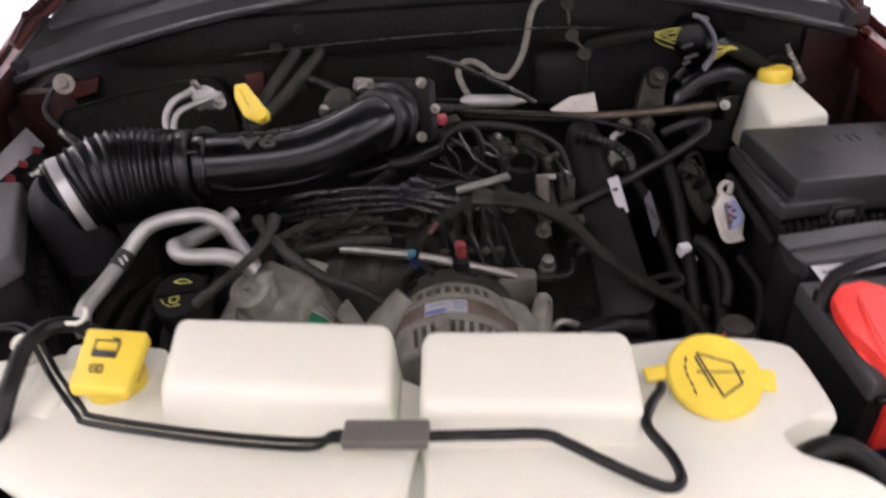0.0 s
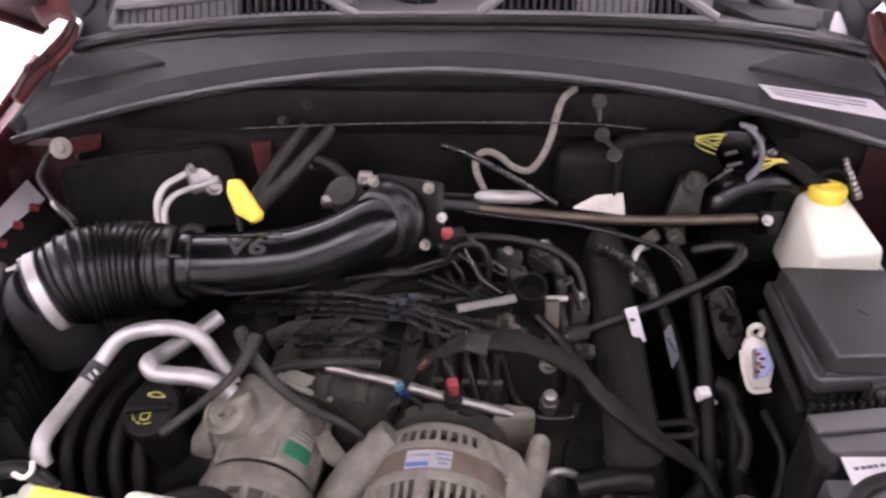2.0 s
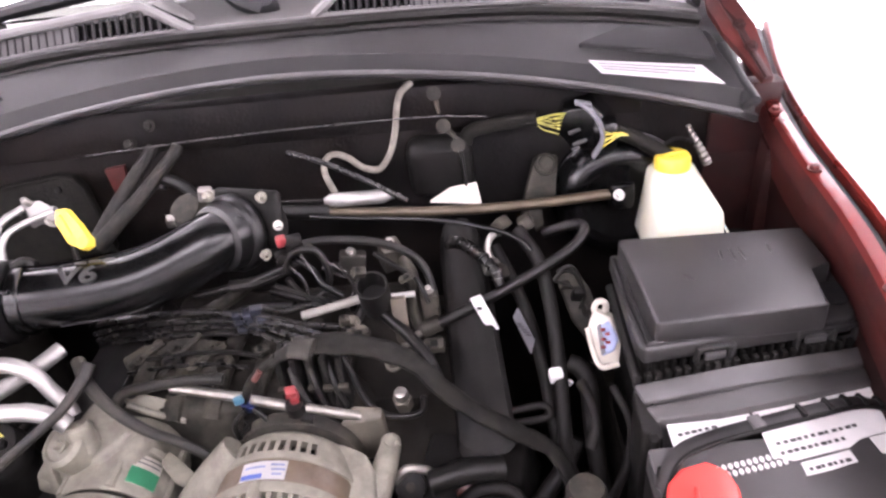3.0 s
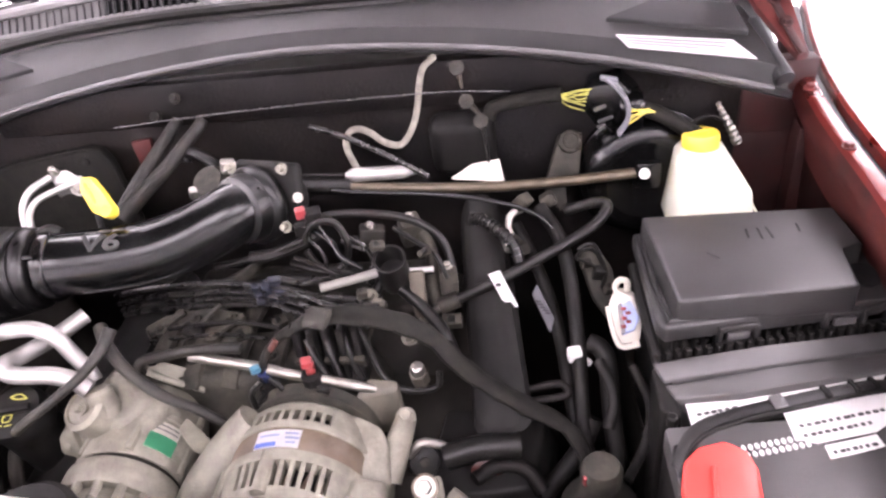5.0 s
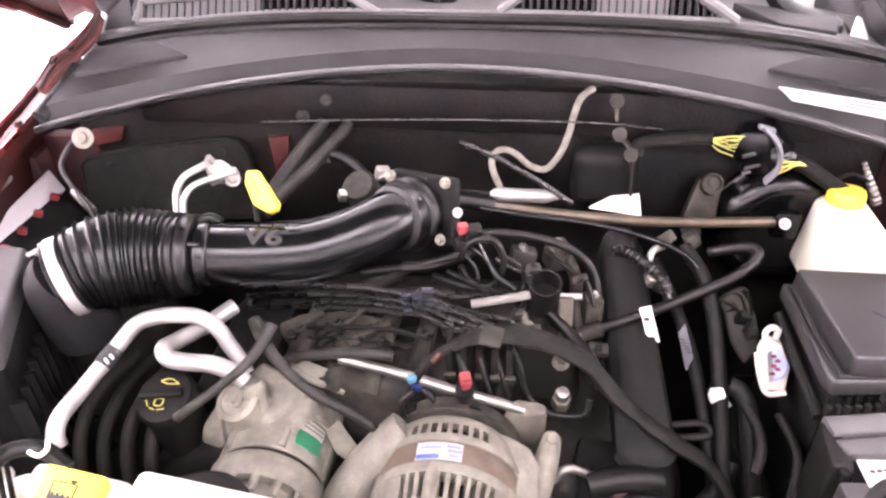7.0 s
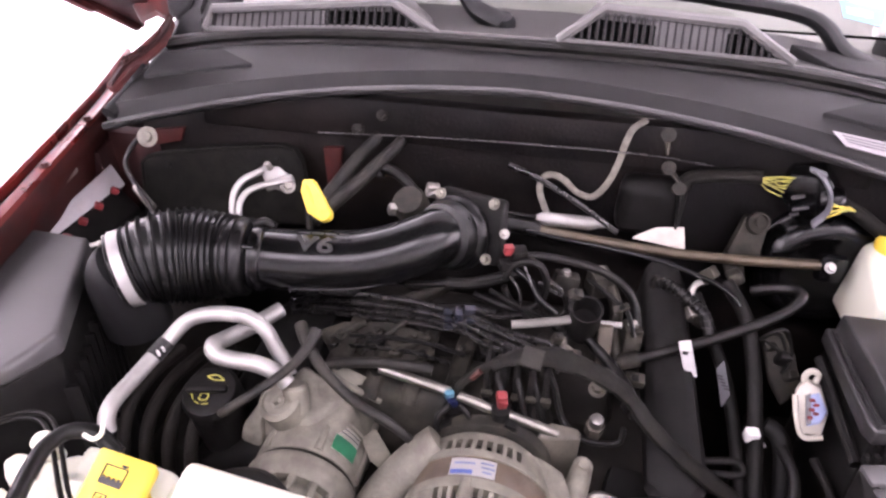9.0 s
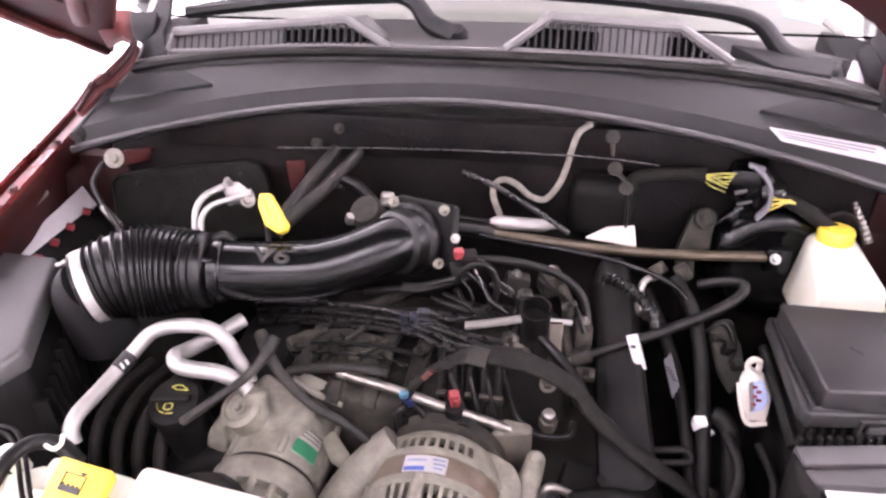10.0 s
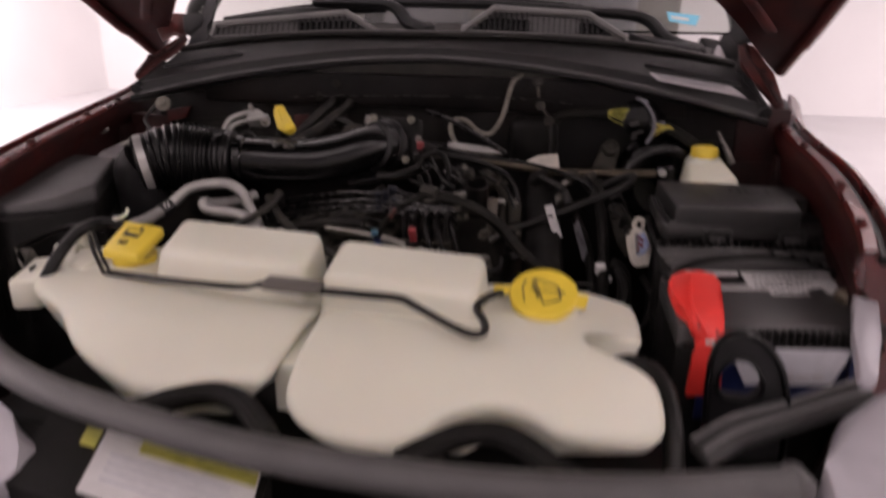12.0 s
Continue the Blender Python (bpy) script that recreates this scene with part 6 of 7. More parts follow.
# ---- hoses, looms and small fittings ----
loom = hose_thing("main_wiring_loom", "thick dull tape-wrapped wiring loom across the engine", [(0.123, 0.748, 1.073), (0.151, 0.752, 1.087), (0.184, 0.757, 1.089), (0.221, 0.765, 1.078), (0.257, 0.770, 1.059), (0.288, 0.770, 1.036), (0.320, 0.755, 1.005), (0.357, 0.742, 0.978), (0.399, 0.735, 0.950), (0.442, 0.730, 0.920), (0.465, 0.700, 0.897), (0.480, 0.660, 0.849)],
                  lambda t: 0.009 + 0.0085 * min(1, t * 4) - 0.007 * max(0, t - 0.5) + 0.0008 * math.sin(90 * t) + 0.0007 * math.sin(37 * t), M_TAPE, "loom", 14, 12, 0.5)
hose_thing("branch_loom", "slim dark red-brown wire branch", [(0.132, 0.748, 1.080), (0.109, 0.748, 1.062), (0.089, 0.748, 1.039), (0.075, 0.750, 1.010)], 0.0055, M_TAPE, "loom")
part("silver_wrap", sweep([(0.157, 0.738, 1.104), (0.181, 0.735, 1.101)], 0.016, 12, raw=True, squash=0.5), M_DUST, loom)
hose_thing("lower_loop_hose", "thin black hose looping below the loom", [(0.186, 0.800, 1.040), (0.200, 0.790, 1.017), (0.216, 0.775, 0.974), (0.239, 0.760, 0.963), (0.263, 0.755, 0.962), (0.288, 0.757, 0.967), (0.292, 0.765, 0.985)], 0.0040, M_RUBBER)
hh = hose_thing("heater_hose", "slim black hose with a hanging white tag", [(0.299, 0.878, 1.000), (0.334, 0.885, 1.012), (0.376, 0.893, 1.028), (0.431, 0.905, 1.052), (0.472, 0.918, 1.069), (0.500, 0.932, 1.082), (0.513, 0.945, 1.093), (0.511, 0.960, 1.094), (0.494, 0.975, 1.084), (0.464, 0.990, 1.065)], 0.0074, M_RUBBER)
part("hose_collar", sweep([(0.286, 0.875, 0.996), (0.312, 0.880, 1.005)], 0.0115, 12, raw=True), M_DUST, hh)
part("hose_nipple", sweep([(0.259, 0.870, 0.976), (0.275, 0.872, 0.988), (0.289, 0.875, 0.996)], 0.0055, 10, 5), M_STEEL, hh)
tagc = [(0.355, 0.872, 1.049), (0.369, 0.872, 1.054), (0.390, 0.872, 0.993), (0.376, 0.872, 0.989)]
wt = part("white_tag", hexa(tagc, [Vector(p) + Vector((0.001, 0.0014, 0)) for p in tagc], 0), M_PAPER, hh, "hanging white paper tag")
part("tag_mark", block(Vector((0.367, 0.870, 1.033)), (0.007, 0.0008, 0.005), (0, 0, 0), 0), M_INK, wt)
grey = thing("grey_barcode_tag", "dull grey paper strip hanging on a hose", "tag")
gc = [(0.410, 0.868, 1.016), (0.416, 0.868, 1.031), (0.437, 0.868, 0.972), (0.432, 0.868, 0.948)]
part("strip", hexa(gc, [Vector(p) + Vector((0.001, 0.0014, 0)) for p in gc], 0), M_GREYP, grey)
for k in range(5):
    part("bar", block(Vector(gc[0]).lerp(Vector(gc[2]), 0.25 + 0.12 * k) + Vector((0, -0.001, 0)), (0.008, 0.0008, 0.002), (0, 12, 0), 0), M_INK, grey)
hose_thing("vertical_hose", "black hose running down beside the fuse box", [(0.426, 0.985, 1.077), (0.451, 0.945, 1.051), (0.462, 0.895, 1.014), (0.466, 0.825, 0.959), (0.466, 0.750, 0.895), (0.479, 0.680, 0.789)], 0.0100, M_DEEP)
hose_thing("vertical_hose", "black hose running down beside the fuse box", [(0.479, 0.835, 0.960), (0.493, 0.828, 0.956), (0.502, 0.810, 0.941), (0.503, 0.760, 0.892), (0.513, 0.690, 0.784)], 0.0125, M_DEEP)
hose_thing("vertical_loom", "dark loom running down beside the fuse box", [(0.392, 1.000, 1.041), (0.419, 0.950, 1.001), (0.441, 0.880, 0.961), (0.456, 0.770, 0.889), (0.478, 0.690, 0.772)], 0.009, M_DEEP, "loom")
hose_thing("throttle_cable", "thin glossy black cable curving over the engine", [(0.137, 0.985, 1.124), (0.194, 0.990, 1.113), (0.260, 0.990, 1.107), (0.316, 0.985, 1.102), (0.364, 0.980, 1.093), (0.411, 0.970, 1.081), (0.439, 0.955, 1.066), (0.456, 0.930, 1.039), (0.462, 0.870, 0.996)], 0.0036, M_GLOSS, "cable")
hose_thing("vacuum_hose", "curved black vacuum hose above the plenum", [(0.120, 0.895, 1.112), (0.142, 0.915, 1.124), (0.187, 0.925, 1.121), (0.241, 0.930, 1.108), (0.280, 0.925, 1.089), (0.300, 0.915, 1.062), (0.308, 0.890, 1.021)], 0.0058, M_RUBBER)
hose_thing("vacuum_hose", "small black hose loop beside the throttle body", [(0.119, 0.885, 1.104), (0.127, 0.887, 1.124), (0.145, 0.888, 1.134), (0.166, 0.887, 1.130), (0.176, 0.885, 1.100), (0.168, 0.883, 1.072), (0.148, 0.883, 1.060), (0.130, 0.884, 1.070), (0.119, 0.885, 1.092)], 0.0046, M_RUBBER)
hose_thing("vacuum_hose", "small black hose beside the throttle body", [(0.126, 0.900, 1.117), (0.155, 0.885, 1.104), (0.169, 0.870, 1.089), (0.193, 0.865, 1.073)], 0.0045, M_GLOSS)
hose_thing("vacuum_hose", "thin black hose above the manifold", [(-0.021, 0.900, 1.063), (0.028, 0.895, 1.075), (0.076, 0.890, 1.091), (0.118, 0.890, 1.106)], 0.0048, M_RUBBER)
hose_thing("engine_hose", "dusty black hose lying over the compressor", [(-0.102, 0.770, 0.998), (-0.090, 0.775, 1.010), (-0.056, 0.775, 1.018), (-0.011, 0.775, 1.025), (0.030, 0.775, 1.026), (0.044, 0.775, 1.024)], 0.0072, M_PIPEDUST)
hose_thing("refrigerant_hose", "dull black hose clipped over the compressor", [(-0.188, 0.652, 1.020), (-0.175, 0.655, 1.030), (-0.149, 0.680, 1.041), (-0.124, 0.710, 1.051), (-0.107, 0.740, 1.066), (-0.102, 0.760, 1.077)], lambda t: 0.0058 + 0.006 * max(0.0, t - 0.55), M_PIPEDUST)
hose_thing("refrigerant_hose", "dull black hose running down between compressor and alternator", [(-0.135, 0.785, 1.060), (-0.117, 0.760, 1.052), (-0.086, 0.735, 1.031), (-0.041, 0.715, 1.008), (0.002, 0.705, 0.994), (0.030, 0.702, 0.973), (0.040, 0.715, 0.940)], lambda t: 0.0085 - 0.003 * t, M_PIPEDUST)
hose_thing("lower_pipe", "bare metal pipe end below the alternator", [(0.251, 0.700, 0.907), (0.267, 0.705, 0.924), (0.287, 0.710, 0.915), (0.304, 0.716, 0.899), (0.338, 0.735, 0.885), (0.377, 0.755, 0.881)], 0.0058, M_STEEL, "pipe")
hose_thing("lower_hose", "stout black hose below the alternator", [(0.294, 0.700, 0.902), (0.338, 0.710, 0.908), (0.383, 0.720, 0.898)], 0.016, M_RUBBER)
cab = thing("bonnet_cable", "thin taut dark cable along the bulkhead", "cable")
part("cable_body", sweep([(-0.208, 1.085, 1.199), (-0.028, 1.090, 1.207), (0.145, 1.093, 1.211), (0.302, 1.095, 1.211), (0.394, 1.095, 1.204)], 0.0013, 6, 6), M_LEAD, cab)
hose_thing("breather_pipe", "thin dark metal pipe slanting behind the throttle body", [(0.098, 1.075, 1.182), (0.142, 1.066, 1.170), (0.205, 1.050, 1.144), (0.270, 1.035, 1.109)], 0.0042, M_LEAD, "pipe")
strap = thing("earth_strap", "flat braided earth strap hanging from the bulkhead", "strap")
part("braid", sweep([(0.291, 1.112, 1.259), (0.273, 1.105, 1.246), (0.265, 1.100, 1.223), (0.259, 1.094, 1.193), (0.248, 1.088, 1.162), (0.229, 1.084, 1.139), (0.204, 1.084, 1.144), (0.185, 1.086, 1.160), (0.165, 1.088, 1.167), (0.150, 1.085, 1.160), (0.149, 1.070, 1.144), (0.166, 1.050, 1.113)], 0.0050, 8, 6, squash=0.3, up=(0, -0.8, 0.55)), M_BRAID, strap)
damp = thing("silver_actuator", "bright metal cylinder lying behind the throttle body", "actuator")
part("cylinder", lathe([(0.004, -0.02), (0.009, -0.012), (0.0105, -0.004), (0.0105, 0.066), (0.006, 0.080), (0.003, 0.095)], along((0.167, 1.040, 1.116), Vector((0.241, 1.062, 1.104)) - Vector((0.167, 1.040, 1.116))), 20), M_ALU, damp)
part("rod", sweep([(0.082, 1.020, 1.131), (0.137, 1.032, 1.122), (0.167, 1.040, 1.116)], 0.003, 8, raw=True), M_BLACK, damp)
rod = thing("brace_rod", "long olive-brown coated rod across the bulkhead", "rod")
part("rod_body", sweep([(0.093, 1.010, 1.119), (0.160, 1.030, 1.101), (0.264, 1.045, 1.084), (0.367, 1.055, 1.073), (0.474, 1.060, 1.073), (0.570, 1.064, 1.077)], 0.0078, 14, 6), M_BRONZE, rod)
part("sleeve", sweep([(0.078, 1.000, 1.127), (0.152, 1.028, 1.104)], 0.0115, 12, raw=True), M_RUBBER, rod)
part("end_bracket", block((0.586, 1.066, 1.073), (0.04, 0.02, 0.045), (0, 0, 0), 0.008), M_GLOSS, rod)
part("end_bolt", bolt_mesh((0.580, 1.052, 1.081), (0, -0.75, 0.65), 0.0055, 0.008), M_ALU, rod)
paper = thing("paper_tag", "crumpled white paper tag on the bulkhead", "tag")
pc = [(0.299, 1.075, 1.079), (0.331, 1.082, 1.096), (0.372, 1.082, 1.102), (0.378, 1.070, 1.072)]
part("sheet", hexa(pc, [Vector(p) + Vector((0, 0.002, 0.002)) for p in pc], 0), M_BEIGE, paper)

conn = thing("wiring_connector", "round black bulkhead connector with yellow wires and grey clamp", "connector")
c0, c1 = Vector((0.498, 1.105, 1.169)), Vector((0.577, 1.105, 1.171))
box = [Vector(p) for p in ((0.493, 1.094, 1.172), (0.501, 1.094, 1.202), (0.545, 1.090, 1.208), (0.574, 1.088, 1.176), (0.560, 1.090, 1.132), (0.515, 1.094, 1.140))]
bmb = bmesh.new()
fa = [bmb.verts.new(p) for p in box]
fb = [bmb.verts.new(p + Vector((0.006, 0.040, 0.020))) for p in box]
bmb.faces.new(fa), bmb.faces.new(fb[::-1])
for i in range(6):
    bmb.faces.new((fa[i], fb[i], fb[(i + 1) % 6], fa[(i + 1) % 6]))
barrel = part("housing", soften(bmb, 0.004, 2), M_GLOSS, conn)
for p, size in (((0.520, 1.094, 1.170), (0.018, 0.006, 0.006)), ((0.528, 1.093, 1.152), (0.022, 0.006, 0.005)), ((0.522, 1.093, 1.142), (0.012, 0.006, 0.004))):
    part("housing_rib", block(p, size, (0, -20, 0), 0.0015), M_SLATE, barrel)
part("tail", lathe([(0.020, 0), (0.024, 0.006), (0.024, 0.024), (0.018, 0.032)], along((0.550, 1.100, 1.166), (0.9, -0.1, 0.12)), 20), M_GLOSS, conn)
part("clamp_band", merge(sweep([(0.526, 1.076, 1.220), (0.538, 1.074, 1.210), (0.551, 1.072, 1.192), (0.557, 1.072, 1.172), (0.555, 1.074, 1.154), (0.546, 1.078, 1.136)], 0.0095, 8, 6, squash=0.35), block((0.529, 1.076, 1.219), (0.024, 0.012, 0.006), (0, 15, 0), 0.002)), M_GREYP, conn, "grey plastic clamp")
rw = random.Random(5)
for k in range(9):
    v = k / 8
    a, b = Vector((0.462, 1.098, 1.192 - 0.005 * v)), Vector((0.508 - 0.010 * v, 1.094, 1.199 - 0.032 * v * v))
    part("yellow_wire", sweep([a, a.lerp(b, 0.35) + Vector((0, -0.002, rw.uniform(-0.004, 0.004))), a.lerp(b, 0.7) + Vector((0, -0.002, rw.uniform(-0.003, 0.003))), b], 0.0009, 5, 4), M_WIRE, conn)
for k in range(6):
    v = k / 5
    a, b = Vector((0.556 + 0.004 * v, 1.072, 1.151 + 0.024 * v)), Vector((0.584 + 0.010 * v, 1.074, 1.172 - 0.006 * v))
    part("yellow_wire", sweep([a, a.lerp(b, 0.5) + Vector((0, -0.002, rw.uniform(-0.003, 0.005))), b], 0.0011, 5, 4), M_WIRE if k % 2 else M_YELLOW, conn)
part("loom_left", sweep([(0.361, 1.104, 1.160), (0.368, 1.106, 1.177), (0.405, 1.108, 1.184), (0.445, 1.105, 1.189), (0.467, 1.100, 1.192)], 0.0105, 10, 6), M_TAPE, conn)
part("loom_right", sweep([(0.580, 1.090, 1.166), (0.605, 1.085, 1.156), (0.639, 1.075, 1.136), (0.674, 1.070, 1.117)], 0.011, 10, 6), M_TAPE, conn)
plate = thing("bulkhead_bracket", "dull dusty metal bracket on the bulkhead", "bracket")
pq = [(0.440, 1.080, 1.060), (0.461, 1.102, 1.124), (0.497, 1.105, 1.124), (0.490, 1.080, 1.064)]
part("plate", hexa([Vector(p) + Vector((0, 0.02, -0.005)) for p in pq], pq, 0.003), M_DUST, plate)
part("boss", lathe([(0.017, -0.01), (0.016, 0.006), (0.012, 0.008), (0.011, 0.004), (0.006, 0.004), (0.006, 0.009), (0.0, 0.009)], along((0.478, 1.094, 1.120), (0, -0.8, 0.5)), 24), M_DUST, plate)
part("lower_tab", slab([(0.437, 1.068, 1.060), (0.468, 1.066, 1.062), (0.470, 1.058, 1.036), (0.458, 1.056, 1.028)], 0.006, 0.002), M_DUST, plate)
bump = thing("bulkhead_duct", "smooth dark moulded duct on the bulkhead", "duct")
part("duct", block((0.319, 1.110, 1.123), (0.10, 0.05, 0.10), (10, 0, 0), 0.02, 3), M_BLACK, bump)
pad = thing("bulkhead_pad", "black rounded sound pad on the bulkhead", "pad")
pq = [Vector(p) for p in ((-0.552, 1.085, 0.979), (-0.547, 1.104, 1.100), (-0.532, 1.106, 1.114), (-0.420, 1.109, 1.138), (-0.288, 1.112, 1.156), (-0.264, 1.111, 1.151), (-0.251, 1.108, 1.132), (-0.231, 1.090, 1.021))]
bmp = bmesh.new()
fa = [bmp.verts.new(p) for p in pq]
fb = [bmp.verts.new(p + Vector((0, 0.02, 0))) for p in pq]
bmp.faces.new(fa), bmp.faces.new(fb[::-1])
for i in range(8):
    bmp.faces.new((fa[i], fb[i], fb[(i + 1) % 8], fa[(i + 1) % 8]))
part("pad_body", soften(bmp, 0.006, 3), M_TAPE, pad)
for p in (pq[2].lerp(pq[7], 0.12), pq[5].lerp(pq[0], 0.10)):
    part("fastener", lathe([(0.006, 0), (0.006, 0.002), (0.003, 0.003), (0, 0.003)], along(p, (0, -0.9, 0.3)), 16), M_BLACK, pad)
part("edge_bead", sweep(pq, 0.0030, 8, raw=True), M_TAPE, pad)
for pts in ([(-0.078, 1.110, 1.192), (-0.082, 1.100, 1.184), (-0.105, 1.080, 1.163), (-0.129, 1.050, 1.142), (-0.158, 1.020, 1.121), (-0.190, 0.990, 1.095)], [(-0.116, 1.110, 1.194), (-0.122, 1.100, 1.186), (-0.146, 1.080, 1.160), (-0.169, 1.030, 1.130), (-0.192, 1.005, 1.100)]):
    hose_thing("heater_pipe", "dusty dark heater hose leaving the bulkhead", pts, lambda t: 0.0085 + 0.004 * t, M_PIPEDUST, "hose", group="heater hoses")
hose_thing("breather_elbow", "small black rubber elbow on the bulkhead", [(-0.106, 1.072, 1.140), (-0.104, 1.078, 1.150), (-0.085, 1.070, 1.154), (-0.061, 1.058, 1.147), (-0.040, 1.045, 1.132)], 0.0085, M_RUBBER)

acf = thing("refrigerant_fitting", "bright metal refrigerant block with two thin pipes", "fitting")
part("block", merge(slab([(-0.260, 0.978, 1.187), (-0.230, 0.978, 1.189), (-0.212, 0.974, 1.177), (-0.224, 0.970, 1.166), (-0.252, 0.972, 1.168)], 0.016, 0.003), block((-0.228, 0.968, 1.166), (0.044, 0.012, 0.014), (0, -18, 8), 0.003)), M_ALU, acf)
part("thin_pipe", sweep([(-0.281, 0.915, 1.128), (-0.284, 0.925, 1.145), (-0.285, 0.938, 1.159), (-0.277, 0.954, 1.172), (-0.256, 0.975, 1.179)], 0.0052, 12, 6), M_ALU, acf)
part("thin_pipe", sweep([(-0.270, 0.912, 1.134), (-0.271, 0.922, 1.150), (-0.266, 0.936, 1.161), (-0.251, 0.950, 1.166), (-0.206, 0.965, 1.176)], 0.0046, 12, 6), M_ALU, acf)
part("fitting_nut", bolt_mesh((-0.214, 0.964, 1.164), (0.5, -0.6, 0.6), 0.0075, 0.010), M_STEEL, acf)
part("fitting_stud", lathe([(0.005, 0), (0.005, 0.012), (0.0035, 0.014)], along((-0.242, 0.972, 1.186), (-0.1, -0.5, 0.8)), 12), M_STEEL, acf)
dip = thing("dipstick_handle", "bright yellow plastic dipstick handle", "handle")
grip = [Vector(p) for p in ((-0.168, 0.914, 1.206), (-0.151, 0.912, 1.209), (-0.138, 0.901, 1.190), (-0.120, 0.887, 1.176), (-0.122, 0.884, 1.166), (-0.134, 0.884, 1.160), (-0.158, 0.894, 1.166), (-0.169, 0.904, 1.192))]
gn = Vector((0.05, 0.62, -0.55))
bmg = bmesh.new()
fa = [bmg.verts.new(p) for p in grip]
fb = [bmg.verts.new(p + gn * 0.016) for p in grip]
bmg.faces.new(fa), bmg.faces.new(fb[::-1])
for i in range(8):
    bmg.faces.new((fa[i], fb[i], fb[(i + 1) % 8], fa[(i + 1) % 8]))
part("grip", soften(bmg, 0.003, 3), M_YELLOW, dip)
part("grip_ridge", sweep([grip[7].lerp(grip[1], 0.45) - gn * 0.001, grip[6].lerp(grip[2], 0.45) - gn * 0.001], 0.003, 8, raw=True), M_YELLOW, dip)
part("ring", lathe([(0.003, -0.003), (0.008, -0.003), (0.008, 0.003), (0.003, 0.003)], along((-0.130, 0.886, 1.170), (0, -0.7, 0.7)), 16), M_YELLOW, dip)
part("stick_tube", sweep([(-0.164, 0.915, 1.164), (-0.158, 0.900, 1.141), (-0.149, 0.880, 1.117)], 0.004, 8, 5), M_BLACK, dip)

# left wing fittings
lf = thing("wing_fuse_strip", "grey strip with a black relay block carrying red caps", "relay block")
gs = [(-0.600, 0.889, 1.076), (-0.612, 1.107, 1.089), (-0.585, 1.097, 1.057), (-0.575, 0.890, 1.067)]
part("grey_strip", hexa([Vector(p) + Vector((-0.012, 0, -0.012)) for p in gs], gs, 0.002), M_STICK, lf)
bs = [(-0.573, 0.886, 1.070), (-0.583, 1.075, 1.064), (-0.560, 1.090, 1.015), (-0.550, 0.920, 1.035)]
part("relay_block", hexa([Vector(p) + Vector((-0.01, 0, -0.03)) for p in bs], bs, 0.003), M_BLACK, lf)
for p in ((-0.575, 1.053, 1.067), (-0.572, 1.002, 1.065), (-0.568, 0.954, 1.063), (-0.565, 0.908, 1.060)):
    part("red_cap", block(p, (0.013, 0.013, 0.010), (0, 30, 35), 0.002), M_REDDOT, lf)
wr = thing("threaded_rod", "short dull threaded rod along the wing flange", "rod")
part("rod_body", sweep([(-0.585, 0.830, 1.113), (-0.595, 0.917, 1.118), (-0.605, 1.007, 1.124)], 0.0045, 8, raw=True), M_STEEL, wr)
part("thread", sweep([(-0.595, 0.934, 1.120), (-0.603, 1.008, 1.126)], lambda t: 0.0065 + 0.001 * math.sin(60 * t), 10, 30), M_STEEL, wr)
gb = thing("earth_point", "round pale earth washer with a black cable on the bulkhead", "washer")
gp = Vector((-0.482, 1.045, 1.180))
part("washer", lathe([(0.0165, 0), (0.0165, 0.003), (0.009, 0.004), (0.008, 0.010), (0.0, 0.010)], along(gp, (0.15, -0.85, 0.45)), 24), M_BRAID, gb)
part("cable", sweep([gp + Vector((-0.012, 0, 0.0)), *[(-0.506, 1.030, 1.165), (-0.501, 1.000, 1.150), (-0.470, 0.970, 1.135), (-0.432, 0.940, 1.121), (-0.411, 0.920, 1.110)]], 0.0042, 8, 6), M_RUBBER, gb)
part("cable_end", sweep([(-0.466, 0.965, 1.131), (-0.426, 0.940, 1.114)], 0.0062, 10, raw=True), M_STEEL, gb)

# firewall clips
for pts, mat in (([(0.322, 1.096, 1.246), (0.326, 1.094, 1.216)], M_OLIVE), ([(0.331, 1.090, 1.198), (0.340, 1.086, 1.188), (0.350, 1.082, 1.178)], M_DUST), ([(0.350, 1.082, 1.170), (0.354, 1.078, 1.149), (0.357, 1.070, 1.107)], M_RUBBER)):
    cl = thing("bulkhead_clip", "dull metal clip hanging on the bulkhead", "clip", "bulkhead clips")
    part("clip_body", sweep(pts, lambda t: 0.0085 - 0.004 * t, 8, 4, squash=0.5), mat, cl)
    eye = along(Vector(pts[0]) + Vector((0, -0.004, 0)), (0, -0.8, 0.5))
    part("clip_eye", merge(lathe([(0.0035, 0), (0.0105, 0), (0.0105, 0.004), (0.0035, 0.004)], eye, 18), lathe([(0.003, 0.0), (0.003, 0.006), (0, 0.006)], eye, 6)), M_DUST, cl)
hg = thing("hinge_spring", "small dull metal spring link behind the brake bottle", "spring")
part("link", sweep([(0.686, 1.105, 1.159), (0.696, 1.103, 1.140), (0.708, 1.100, 1.119), (0.718, 1.096, 1.098)], lambda t: 0.0030 + 0.0045 * t + 0.0010 * math.sin(50 * t), 10, 24), M_STEEL, hg)
part("cable", sweep([(0.640, 1.090, 1.126), (0.656, 1.096, 1.138), (0.676, 1.100, 1.142), (0.701, 1.100, 1.131)], 0.0026, 8, 6), M_RUBBER, hg)

